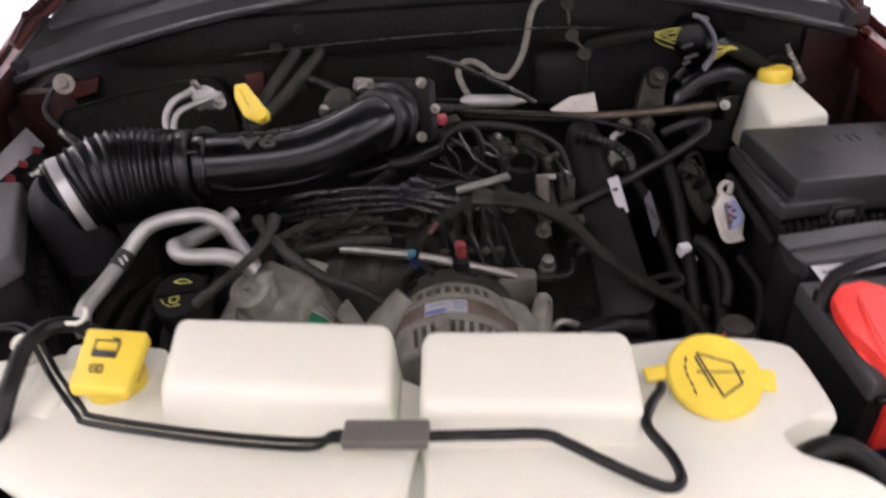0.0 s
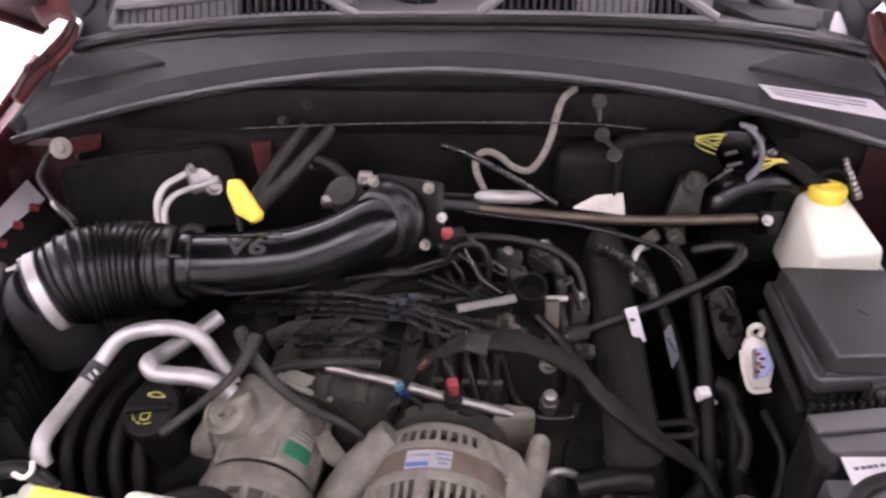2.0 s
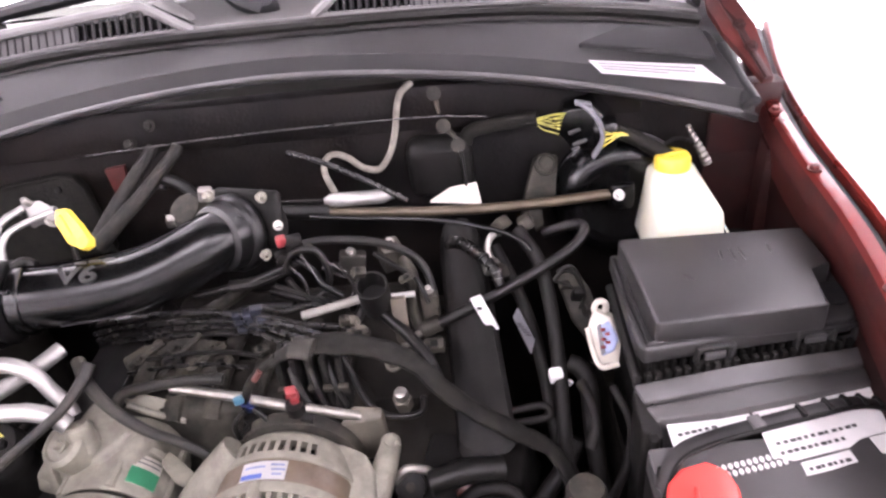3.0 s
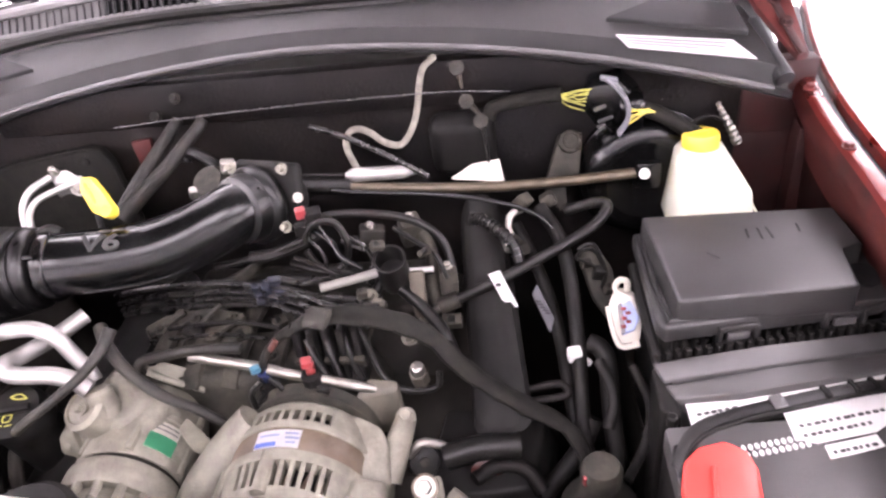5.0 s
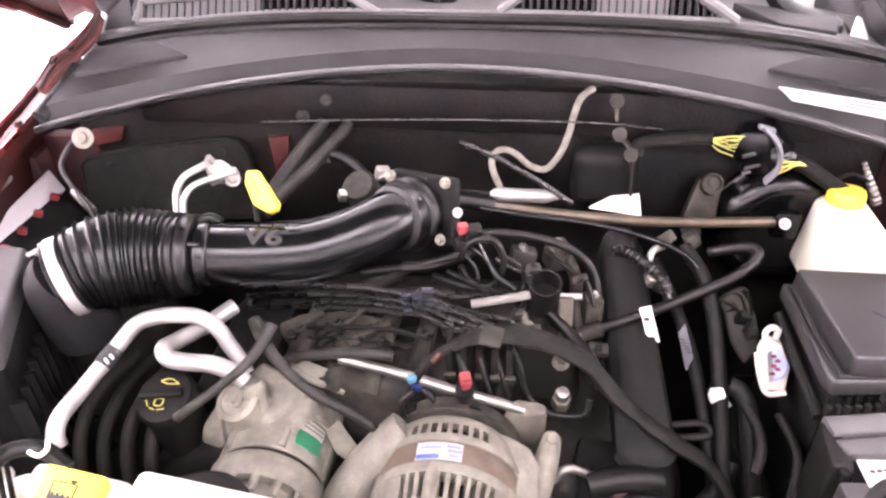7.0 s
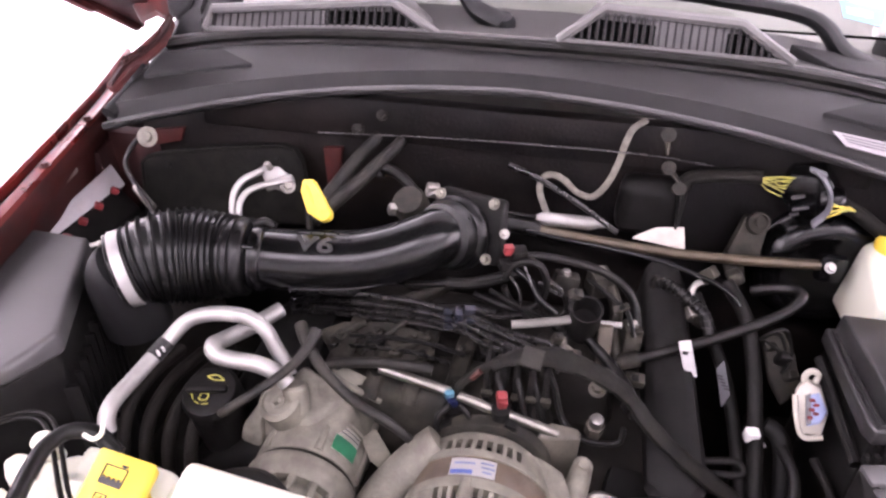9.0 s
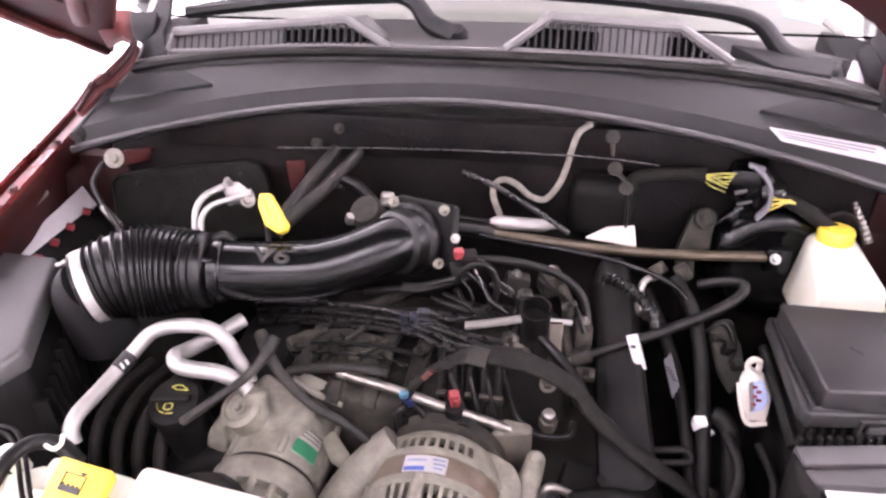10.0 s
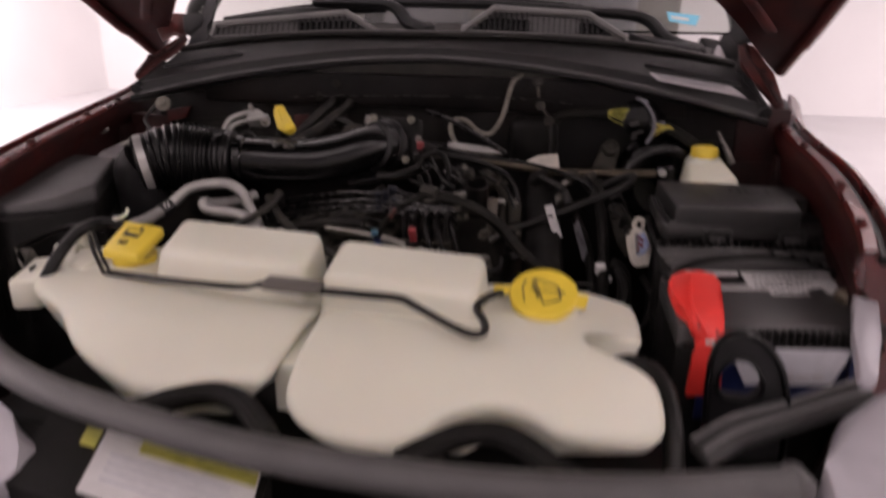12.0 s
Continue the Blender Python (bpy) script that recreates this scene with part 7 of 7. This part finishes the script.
# cup, rods and plugs between the cylinder banks
cup = thing("sensor_cup", "open black plastic cup on the plenum", "cup")
cm = along((0.231, 0.872, 1.070), (0.02, -0.35, 0.93))
part("cup_body", lathe([(0.019, -0.040), (0.0215, -0.012), (0.0205, 0.010), (0.0215, 0.018), (0.0185, 0.018), (0.0175, -0.01), (0.0, -0.012)], cm, 28), M_BLACK, cup)
gr = thing("grey_breather_tube", "short pale grey tube beside the sensor cup", "tube")
part("tube_body", sweep([(0.136, 0.856, 1.052), (0.171, 0.860, 1.058), (0.213, 0.867, 1.065)], 0.0060, 12, 5), M_GREYT, gr)
sr = thing("short_metal_rod", "short bare metal rod beside the sensor cup", "rod")
part("rod_body", sweep([(0.246, 0.885, 1.051), (0.282, 0.890, 1.049)], 0.0045, 10, raw=True), M_ALU, sr)
ol = thing("olive_bracket", "olive-brown metal bracket below the sensor cup", "bracket")
part("bracket_body", hexa([(0.250, 0.882, 1.055), (0.271, 0.882, 1.056), (0.272, 0.862, 0.990), (0.254, 0.862, 0.990)], [(0.250, 0.870, 1.058), (0.270, 0.870, 1.059), (0.271, 0.850, 0.998), (0.255, 0.850, 0.997)], 0.003), M_OLIVE, ol)
for p in ((0.200, 0.850, 1.038), (0.211, 0.840, 1.029), (0.255, 0.800, 1.010)):
    b = thing("engine_bolt", "small dull bolt head on the engine", "bolt", "engine bolts")
    part("bolt_body", bolt_mesh(p, (0, -0.4, 0.9), 0.0075, 0.011), M_CASTDARK, b)
sn = thing("coolant_sensor", "bright domed metal sensor cap on the engine", "sensor")
part("hex_base", lathe([(0.0, -0.03), (0.0125, -0.03), (0.0125, -0.006), (0.0, -0.006)], along((0.260, 0.785, 0.968), (0, -0.3, 0.95)), 6), M_CASTDARK, sn, angle=20)
part("dome", lathe([(0.009, -0.008), (0.0095, 0.001), (0.008, 0.006), (0.004, 0.008), (0.0, 0.008)], along((0.260, 0.785, 0.970), (0, -0.3, 0.95)), 18), M_STEEL, sn)
bl = thing("bulkhead_plug", "dark wiring plugs stacked below the brace rod", "plug")
for k, p in enumerate(((0.339, 0.985, 1.059), (0.384, 0.955, 1.037), (0.404, 1.000, 1.078), (0.439, 1.000, 1.079), (0.396, 0.950, 1.033))):
    part("plug_body", block(p, (0.026, 0.018, 0.020), (20 * k, 15, 30 * k), 0.003), M_STEEL if k == 1 else M_DUST, bl)
hoop = thing("bare_pipe_hook", "thin bright metal pipe hook beside the servo", "pipe")
part("hook", sweep([(0.402, 0.995, 1.069), (0.387, 0.990, 1.063), (0.382, 0.980, 1.049), (0.389, 0.970, 1.032)], 0.0055, 10, 6), M_STEEL, hoop)

# plug bracket beside the fuse box
wc = thing("diagnostic_plug", "ivory plastic plug bracket with blue and red insert", "connector")
q = [Vector(p) for p in ((0.505, 0.845, 1.012), (0.509, 0.850, 1.021), (0.517, 0.853, 1.028), (0.535, 0.850, 1.021), (0.546, 0.832, 0.999), (0.540, 0.815, 0.975), (0.517, 0.815, 0.972), (0.509, 0.828, 0.991))]
bmq = bmesh.new()
fa = [bmq.verts.new(p) for p in q]
fb = [bmq.verts.new(p + Vector((0.004, 0.014, -0.004))) for p in q]
bmq.faces.new(fa), bmq.faces.new(fb[::-1])
for i in range(8):
    bmq.faces.new((fa[i], fb[i], fb[(i + 1) % 8], fa[(i + 1) % 8]))
part("bracket", soften(bmq, 0.002), M_BEIGE, wc)
part("hook", sweep([(0.518, 0.856, 1.020), (0.515, 0.860, 1.031), (0.520, 0.860, 1.040), (0.529, 0.860, 1.037), (0.529, 0.858, 1.025)], 0.0042, 8, 6), M_BEIGE, wc, "ivory hook with a round eye")
part("side_wall", sweep([(0.504, 0.842, 1.013), (0.508, 0.826, 0.992), (0.517, 0.811, 0.973), (0.540, 0.811, 0.976)], 0.0036, 8, 5), M_BEIGE, wc)
ins = part("insert", slab([(0.517, 0.840, 1.017), (0.531, 0.843, 1.023), (0.541, 0.826, 1.007), (0.534, 0.818, 0.996), (0.519, 0.816, 0.990)], 0.005, 0.0015), M_BLUEP, wc, "pale blue plastic insert")
part("insert_strip", slab([(0.515, 0.838, 1.016), (0.520, 0.840, 1.019), (0.523, 0.816, 0.992), (0.518, 0.815, 0.988)], -0.002, 0.0), M_GREYP, ins)
for p in ((0.522, 0.834, 1.015), (0.527, 0.830, 1.011), (0.522, 0.826, 1.006), (0.527, 0.823, 1.003), (0.521, 0.820, 0.998)):
    part("red_spot", block(p, (0.006, 0.004, 0.006), (40, 8, 6), 0.0015), M_REDDOT, ins)
ws = thing("white_wire_clip", "small white plastic clip on a loom", "clip")
part("clip_body", merge(block((0.460, 0.815, 0.958), (0.017, 0.014, 0.018), (10, 0, 10), 0.002), block((0.475, 0.818, 0.942), (0.016, 0.006, 0.008), (0, 40, 10), 0.001)), M_PAPER, ws)
bx = thing("relay_stack", "dusty dark relays and plugs behind the fuse box plug", "relay")
part("mounting_plate", slab([(0.474, 0.930, 1.034), (0.496, 0.935, 1.050), (0.518, 0.910, 1.024), (0.528, 0.885, 0.987), (0.510, 0.880, 0.964), (0.490, 0.895, 0.990)], 0.012, 0.004), M_DUST, bx, "dusty grey-brown mounting plate")
for k, (p, size) in enumerate((((0.500, 0.903, 1.020), (0.016, 0.012, 0.026)), ((0.513, 0.893, 1.000), (0.014, 0.012, 0.018)), ((0.483, 0.912, 1.030), (0.014, 0.010, 0.014)))):
    part("relay_body", block(p, size, (25, 8, 12 * k), 0.003), M_DUST if k else M_BLACK, bx)
for pts in ([(0.469, 0.920, 1.032), (0.481, 0.920, 1.047), (0.496, 0.920, 1.043), (0.507, 0.915, 1.020)], [(0.471, 0.905, 1.043), (0.492, 0.905, 1.031), (0.507, 0.902, 1.017)], [(0.472, 0.900, 1.062), (0.487, 0.900, 1.070), (0.498, 0.900, 1.058), (0.508, 0.898, 1.024), (0.502, 0.895, 1.001)]):
    part("relay_wire", sweep(pts, 0.0024, 6, 6), M_RUBBER, bx)

# left front corner beside the tank
hose_thing("coolant_hose", "black hose arching behind the yellow tank cap", [(-0.306, 0.425, 1.030), (-0.304, 0.448, 1.050), (-0.303, 0.470, 1.064), (-0.307, 0.501, 1.072), (-0.309, 0.527, 1.074), (-0.299, 0.549, 1.074), (-0.272, 0.555, 1.070), (-0.245, 0.546, 1.055)], 0.0088, M_RUBBER)
ov = thing("overflow_nipple", "small white plastic nipple behind the tank cap", "nipple")
part("nipple_body", sweep([(-0.272, 0.540, 1.085), (-0.256, 0.533, 1.090), (-0.248, 0.537, 1.095), (-0.250, 0.545, 1.100)], 0.0024, 8, 6), M_TANK, ov)
br = thing("tank_bracket", "white plastic bracket beside the front tank", "bracket")
part("bracket_body", slab([(-0.376, 0.492, 1.034), (-0.351, 0.500, 1.036), (-0.325, 0.484, 1.036), (-0.310, 0.450, 1.033), (-0.322, 0.424, 1.028), (-0.362, 0.418, 1.026)], 0.045, 0.007, 3), M_TANK, br)
part("upper_lug", slab([(-0.368, 0.522, 1.044), (-0.360, 0.535, 1.046), (-0.331, 0.536, 1.046), (-0.318, 0.506, 1.044), (-0.350, 0.503, 1.043)], 0.034, 0.006, 3), M_TANK, br)
part("neck_stub", lathe([(0.010, -0.03), (0.0115, -0.006), (0.0115, 0.006), (0.008, 0.010), (0.0, 0.010)], along((-0.330, 0.543, 1.056), (-0.1, -0.2, 1)), 20), M_TANK, br)
for x, y in ((-0.349, 0.455), (-0.330, 0.459)):
    part("slot", block((x, y, 1.033), (0.003, 0.016, 0.004), (0, 0, 12), 0.001), M_BLACK, br)
hose_thing("overflow_hose", "stout black hose leaving the notch of the front tank", [(0.440, 0.412, 0.975), (0.462, 0.421, 0.984), (0.487, 0.424, 0.986), (0.506, 0.408, 0.982), (0.517, 0.376, 0.972), (0.520, 0.330, 0.945), (0.518, 0.280, 0.900)], 0.012, M_RUBBER, "hose", 12, 6)


# ---- runners, plugs and wires between loom and rail ----
for k in range(5):
    x = 0.112 + 0.019 * k
    rn = thing("manifold_runner", "dark upright intake runner below the wiring loom", "runner", "intake runners")
    part("runner_wall", hexa([(x, 0.772, 0.955), (x + 0.008, 0.772, 0.955), (x + 0.008, 0.800, 0.955), (x, 0.800, 0.955)], [(x - 0.002, 0.782, 1.040), (x + 0.006, 0.782, 1.040), (x + 0.006, 0.812, 1.048), (x - 0.002, 0.812, 1.048)], 0.002), M_BLACK, rn)
    part("runner_flange", block((x + 0.004, 0.776, 0.998), (0.014, 0.008, 0.010), (20, 0, 0), 0.002), M_DUST, rn)
def engine_plug(p, size, turn, mat):
    t = thing("engine_plug", "small dusty wiring plug on the engine", "plug", "engine plugs")
    part("plug_body", block(p, size, turn, 0.0022), mat, t)
    part("latch", block(Vector(p) + Vector((0, -size[1] * 0.3, size[2] * 0.5)), (size[0] * 0.4, size[1] * 0.6, 0.004), turn, 0.001), M_BLACK, t)


engine_plug((0.193, 0.780, 0.991), (0.011, 0.010, 0.016), (20, 0, 10), M_DUST)
engine_plug((0.197, 0.830, 1.060), (0.013, 0.010, 0.018), (25, 5, 20), M_DUST)
engine_plug((0.214, 0.818, 1.047), (0.030, 0.010, 0.009), (10, -8, 4), M_DUST)
engine_plug((0.215, 0.880, 1.098), (0.018, 0.012, 0.012), (30, 20, 30), M_DUST)
engine_plug((0.276, 0.880, 1.085), (0.022, 0.010, 0.006), (20, -25, 10), M_DUST)
engine_plug((0.118, 0.888, 1.125), (0.016, 0.014, 0.014), (10, 0, 20), M_BLACK)
engine_plug((0.150, 0.900, 1.128), (0.014, 0.012, 0.010), (0, 20, 15), M_DUST)
engine_plug((0.020, 0.832, 0.998), (0.022, 0.016, 0.014), (20, 0, 30), M_DUST)
engine_plug((-0.052, 0.845, 1.000), (0.026, 0.018, 0.016), (10, 0, 8), M_BLACK)
engine_plug((0.075, 0.838, 1.012), (0.018, 0.014, 0.014), (25, 0, 40), M_DUST)
engine_plug((0.112, 0.826, 1.020), (0.020, 0.014, 0.012), (15, 0, -15), M_BLACK)
engine_plug((0.305, 0.840, 1.000), (0.026, 0.016, 0.016), (20, 0, 0), M_DUST)
engine_plug((0.300, 0.800, 0.990), (0.020, 0.014, 0.014), (15, 0, 30), M_BLACK)


def engine_wire(pts, r):
    hose_thing("engine_wire", "thin dusty dark wire over the engine", pts, r, M_LEAD if r < 0.003 else M_RUBBER, "wire", 8, 6, group="engine wires")


engine_wire([(0.165, 0.893, 1.100), (0.190, 0.890, 1.088), (0.212, 0.885, 1.084)], 0.0026)
engine_wire([(0.130, 0.884, 1.066), (0.160, 0.878, 1.062), (0.195, 0.870, 1.048)], 0.0030)
engine_wire([(0.100, 0.885, 1.082), (0.130, 0.880, 1.072), (0.170, 0.872, 1.052)], 0.0034)
engine_wire([(0.176, 0.886, 1.112), (0.196, 0.884, 1.098), (0.205, 0.882, 1.070), (0.196, 0.876, 1.055)], 0.0026)
engine_wire([(0.143, 0.887, 1.128), (0.158, 0.880, 1.098), (0.170, 0.876, 1.072)], 0.0022)
engine_wire([(0.124, 0.888, 1.110), (0.140, 0.882, 1.090), (0.144, 0.878, 1.068)], 0.0022)
engine_wire([(0.230, 0.925, 1.095), (0.262, 0.910, 1.080), (0.286, 0.895, 1.070), (0.300, 0.880, 1.040)], 0.0034)
engine_wire([(-0.090, 0.846, 1.000), (-0.030, 0.840, 1.012), (0.030, 0.832, 1.018), (0.080, 0.824, 1.014)], 0.0032)
engine_wire([(-0.120, 0.838, 0.984), (-0.060, 0.832, 0.996), (0.000, 0.824, 1.006), (0.060, 0.815, 1.004)], 0.0028)
engine_wire([(0.075, 0.742, 1.000), (0.060, 0.735, 0.985), (0.062, 0.730, 0.965)], 0.0040)
engine_wire([(0.085, 0.742, 1.004), (0.098, 0.738, 0.992), (0.104, 0.735, 0.970)], 0.0034)
rs = thing("red_sleeve", "short dull red sleeve on a thin wire", "sleeve")
part("sleeve_body", sweep([(0.100, 0.742, 1.052), (0.110, 0.742, 1.066)], 0.0038, 10, raw=True), M_REDOLD, rs)
for k in range(4):
    hose_thing("lower_hose", "black hose running down between air box and compressor", [(-0.36 + 0.035 * k, 0.84, 0.93), (-0.362 + 0.034 * k, 0.76, 0.945), (-0.365 + 0.033 * k, 0.70, 0.925), (-0.36 + 0.033 * k, 0.665, 0.86), (-0.355 + 0.033 * k, 0.655, 0.72)], 0.009, M_ENGINE, "hose", group="lower hoses")

# ---- dark hoses and brackets under the intake tube ----
def engine_hose(pts, r):
    hose_thing("engine_hose", "dark dusty hose among the engine parts", pts, r, M_DUST if r > 0.0085 else M_RUBBER, "hose", 10, 6, group="engine hoses")


engine_hose([(-0.117, 0.930, 0.988), (-0.046, 0.935, 1.001), (0.005, 0.940, 1.022), (0.039, 0.940, 1.048)], 0.010)
engine_hose([(-0.042, 0.920, 0.986), (0.010, 0.920, 1.008), (0.070, 0.910, 1.028), (0.112, 0.900, 1.033)], 0.0075)
engine_hose([(0.075, 0.930, 1.040), (0.127, 0.910, 1.038), (0.175, 0.900, 1.039), (0.209, 0.880, 1.030)], 0.006)
engine_hose([(0.170, 0.930, 1.075), (0.203, 0.920, 1.068), (0.214, 0.900, 1.045), (0.202, 0.870, 1.027)], 0.007)
engine_hose([(0.260, 0.950, 1.076), (0.276, 0.930, 1.048), (0.276, 0.900, 1.016), (0.283, 0.880, 0.993)], 0.009)
engine_hose([(0.239, 0.870, 1.034), (0.268, 0.850, 1.016), (0.296, 0.820, 0.999), (0.310, 0.800, 0.971)], 0.008)
engine_hose([(0.127, 0.790, 1.023), (0.138, 0.770, 1.004), (0.152, 0.760, 0.977)], 0.006)
engine_hose([(0.169, 0.800, 1.032), (0.180, 0.780, 1.003), (0.191, 0.770, 0.970)], 0.005)
engine_hose([(0.151, 0.790, 1.032), (0.160, 0.770, 1.009), (0.169, 0.760, 0.981)], 0.004)
for p, s, turn in (((-0.086, 0.930, 0.954), (0.05, 0.02, 0.03), (10, 0, 12)), ((-0.003, 0.920, 0.960), (0.04, 0.03, 0.02), (0, 10, -8)), ((0.100, 0.900, 0.962), (0.03, 0.03, 0.03), (20, 0, 30)),
                   ((0.200, 0.920, 1.087), (0.035, 0.02, 0.03), (0, 12, 10)), ((0.248, 0.950, 1.074), (0.03, 0.03, 0.04), (10, 0, 25)), ((0.299, 0.900, 1.020), (0.025, 0.03, 0.05), (0, 0, 8))):
    b = thing("engine_bracket", "small dusty dark bracket on the engine", "bracket", "engine brackets")
    part("plate", block(p, s, turn, 0.004), M_DUST, b)
    part("bolt_head", bolt_mesh(Vector(p) + Vector((0, 0, s[2] / 2)), (0, -0.2, 1), 0.005, 0.007), M_STEEL, b)
bk = thing("bulkhead_bracket", "small dark rounded bracket under the cowl edge", "bracket")
part("plate", slab([(-0.150, 1.118, 1.208), (-0.142, 1.125, 1.231), (-0.121, 1.128, 1.241), (-0.091, 1.126, 1.239), (-0.070, 1.120, 1.221), (-0.098, 1.116, 1.208)], 0.02, 0.005, 3), M_DUST, bk)
part("bolt_head", bolt_mesh((-0.110, 1.112, 1.227), (0, -0.8, 0.5), 0.006, 0.009), M_DUST, bk)

# ---- low fittings between alternator and battery ----
nb = thing("tensioner_bracket", "pale cast bracket plate with a round bolt below the alternator", "bracket")
nut_at = Vector((0.277, 0.650, 0.913))
part("plate", slab([(0.261, 0.662, 0.918), (0.294, 0.662, 0.921), (0.298, 0.645, 0.898), (0.287, 0.635, 0.885), (0.267, 0.635, 0.886), (0.261, 0.645, 0.899)], 0.014, 0.003), M_CAST, nb)
part("bolt_washer", lathe([(0.016, 0), (0.016, 0.004), (0.010, 0.005)], along(nut_at + Vector((0, -0.004, 0.006)), (0, -0.55, 0.83)), 24), M_BRONZE, nb)
part("bolt_head", bolt_mesh(nut_at + Vector((0, -0.006, 0.009)), (0, -0.55, 0.83), 0.0085, 0.010), M_STEEL, nb)
part("foot", sweep([(0.301, 0.648, 0.897), (0.314, 0.640, 0.892), (0.320, 0.630, 0.884)], 0.014, 10, 5), M_CAST, nb)
bush = thing("rubber_bush", "round dark rubber bush with a metal core below the alternator", "bush")
part("rubber_ring", lathe([(0.006, -0.006), (0.020, -0.006), (0.021, 0.0), (0.019, 0.008), (0.006, 0.009)], along((0.265, 0.712, 0.882), (0.2, -0.7, 0.6)), 24), M_RUBBER, bush)
part("metal_core", lathe([(0.006, 0.0), (0.006, 0.012), (0.0, 0.013)], along((0.265, 0.712, 0.882), (0.2, -0.7, 0.6)), 16), M_DUST, bush)
fn = thing("fluid_filler_neck", "dusty grey-brown filler neck with a small red mark", "filler neck")
fm = pose(0.474, 0.643, 0.955)
part("neck", lathe([(0.055, -0.12), (0.045, -0.07), (0.026, -0.035), (0.022, -0.02)], fm, 28), M_PIPEDUST, fn)
part("cap", lathe([(0.022, -0.022), (0.023, -0.004), (0.019, 0.004), (0.0, 0.005)], fm, 24), M_DUST, fn)
part("red_mark", block(Vector((0.456, 0.632, 0.948)), (0.006, 0.006, 0.014), (0, 0, 30), 0.002), M_REDDOT, fn)
for pts, r in (([(0.491, 0.720, 0.926), (0.500, 0.740, 0.942), (0.498, 0.760, 0.960), (0.488, 0.790, 0.969)], 0.007), ([(0.506, 0.660, 0.910), (0.531, 0.700, 0.919), (0.543, 0.740, 0.941), (0.530, 0.790, 0.957)], 0.006),
               ([(0.396, 0.780, 0.933), (0.439, 0.780, 0.941), (0.445, 0.770, 0.931), (0.402, 0.770, 0.922)], 0.005), ([(0.410, 0.700, 0.822), (0.441, 0.720, 0.852), (0.463, 0.740, 0.870), (0.479, 0.760, 0.900)], 0.012),
               ([(0.330, 0.680, 0.886), (0.357, 0.700, 0.885), (0.391, 0.700, 0.879), (0.411, 0.680, 0.862)], 0.009)):
    hose_thing("lower_cable", "dark dusty cable deep beside the engine", pts, r, M_DEEP, "cable", 10, 6, group="lower cables")
rl = thing("red_oil_mark", "dull red plastic part deep beside the alternator", "cap")
part("cap_body", slab([(0.322, 0.700, 0.881), (0.337, 0.710, 0.891), (0.371, 0.715, 0.890), (0.379, 0.710, 0.880), (0.357, 0.700, 0.874)], 0.01, 0.003), M_REDOLD, rl)

# ---- dusty manifold top ----
mt = thing("manifold_plate", "dusty grey-brown plate on the manifold", "plate")
part("plate_body", slab([(-0.145, 0.870, 0.986), (-0.109, 0.880, 0.999), (-0.039, 0.875, 1.015), (0.016, 0.860, 1.016), (0.037, 0.835, 1.004), (-0.002, 0.825, 0.986), (-0.071, 0.835, 0.973), (-0.117, 0.845, 0.966)], 0.02, 0.006, 3), M_DUST, mt)
for p in ((-0.105, 0.852, 0.991), (-0.051, 0.852, 1.006), (0.005, 0.845, 1.012), (-0.019, 0.830, 0.997)):
    part("plate_boss", lathe([(0.010, -0.004), (0.009, 0.006), (0.005, 0.007), (0.004, 0.011), (0, 0.011)], along(p, (0, -0.3, 1)), 14), M_DUST, mt)
for p, q in (((-0.121, 0.848, 0.984), (-0.071, 0.868, 1.006)), ((-0.068, 0.828, 0.984), (-0.011, 0.862, 1.024)), ((-0.026, 0.824, 0.993), (0.026, 0.845, 1.016))):
    part("plate_rib", sweep([Vector(p) + Vector((0, 0, 0.004)), Vector(q) + Vector((0, 0, 0.004))], 0.004, 8, raw=True), M_DUST, mt)


# ---- ribbed shiny conduit beside the black duct ----
def ribbed_conduit():
    c = thing("ribbed_conduit", "short glossy black ribbed conduit beside the duct", "conduit")
    line = [(0.330, 0.985, 1.060), (0.345, 0.965, 1.075), (0.372, 0.932, 1.075), (0.390, 0.908, 1.068), (0.396, 0.895, 1.050)]
    part("tube", sweep(line, 0.0068, 10), M_RUBBER, c)
    pts = even(line, 14)
    for a, b in zip(pts, pts[1:]):
        part("ring", lathe([(0.006, -0.0012), (0.0088, -0.0009), (0.0088, 0.0009), (0.006, 0.0012)], along(a, b - a), 14), M_LEAD, c)


ribbed_conduit()
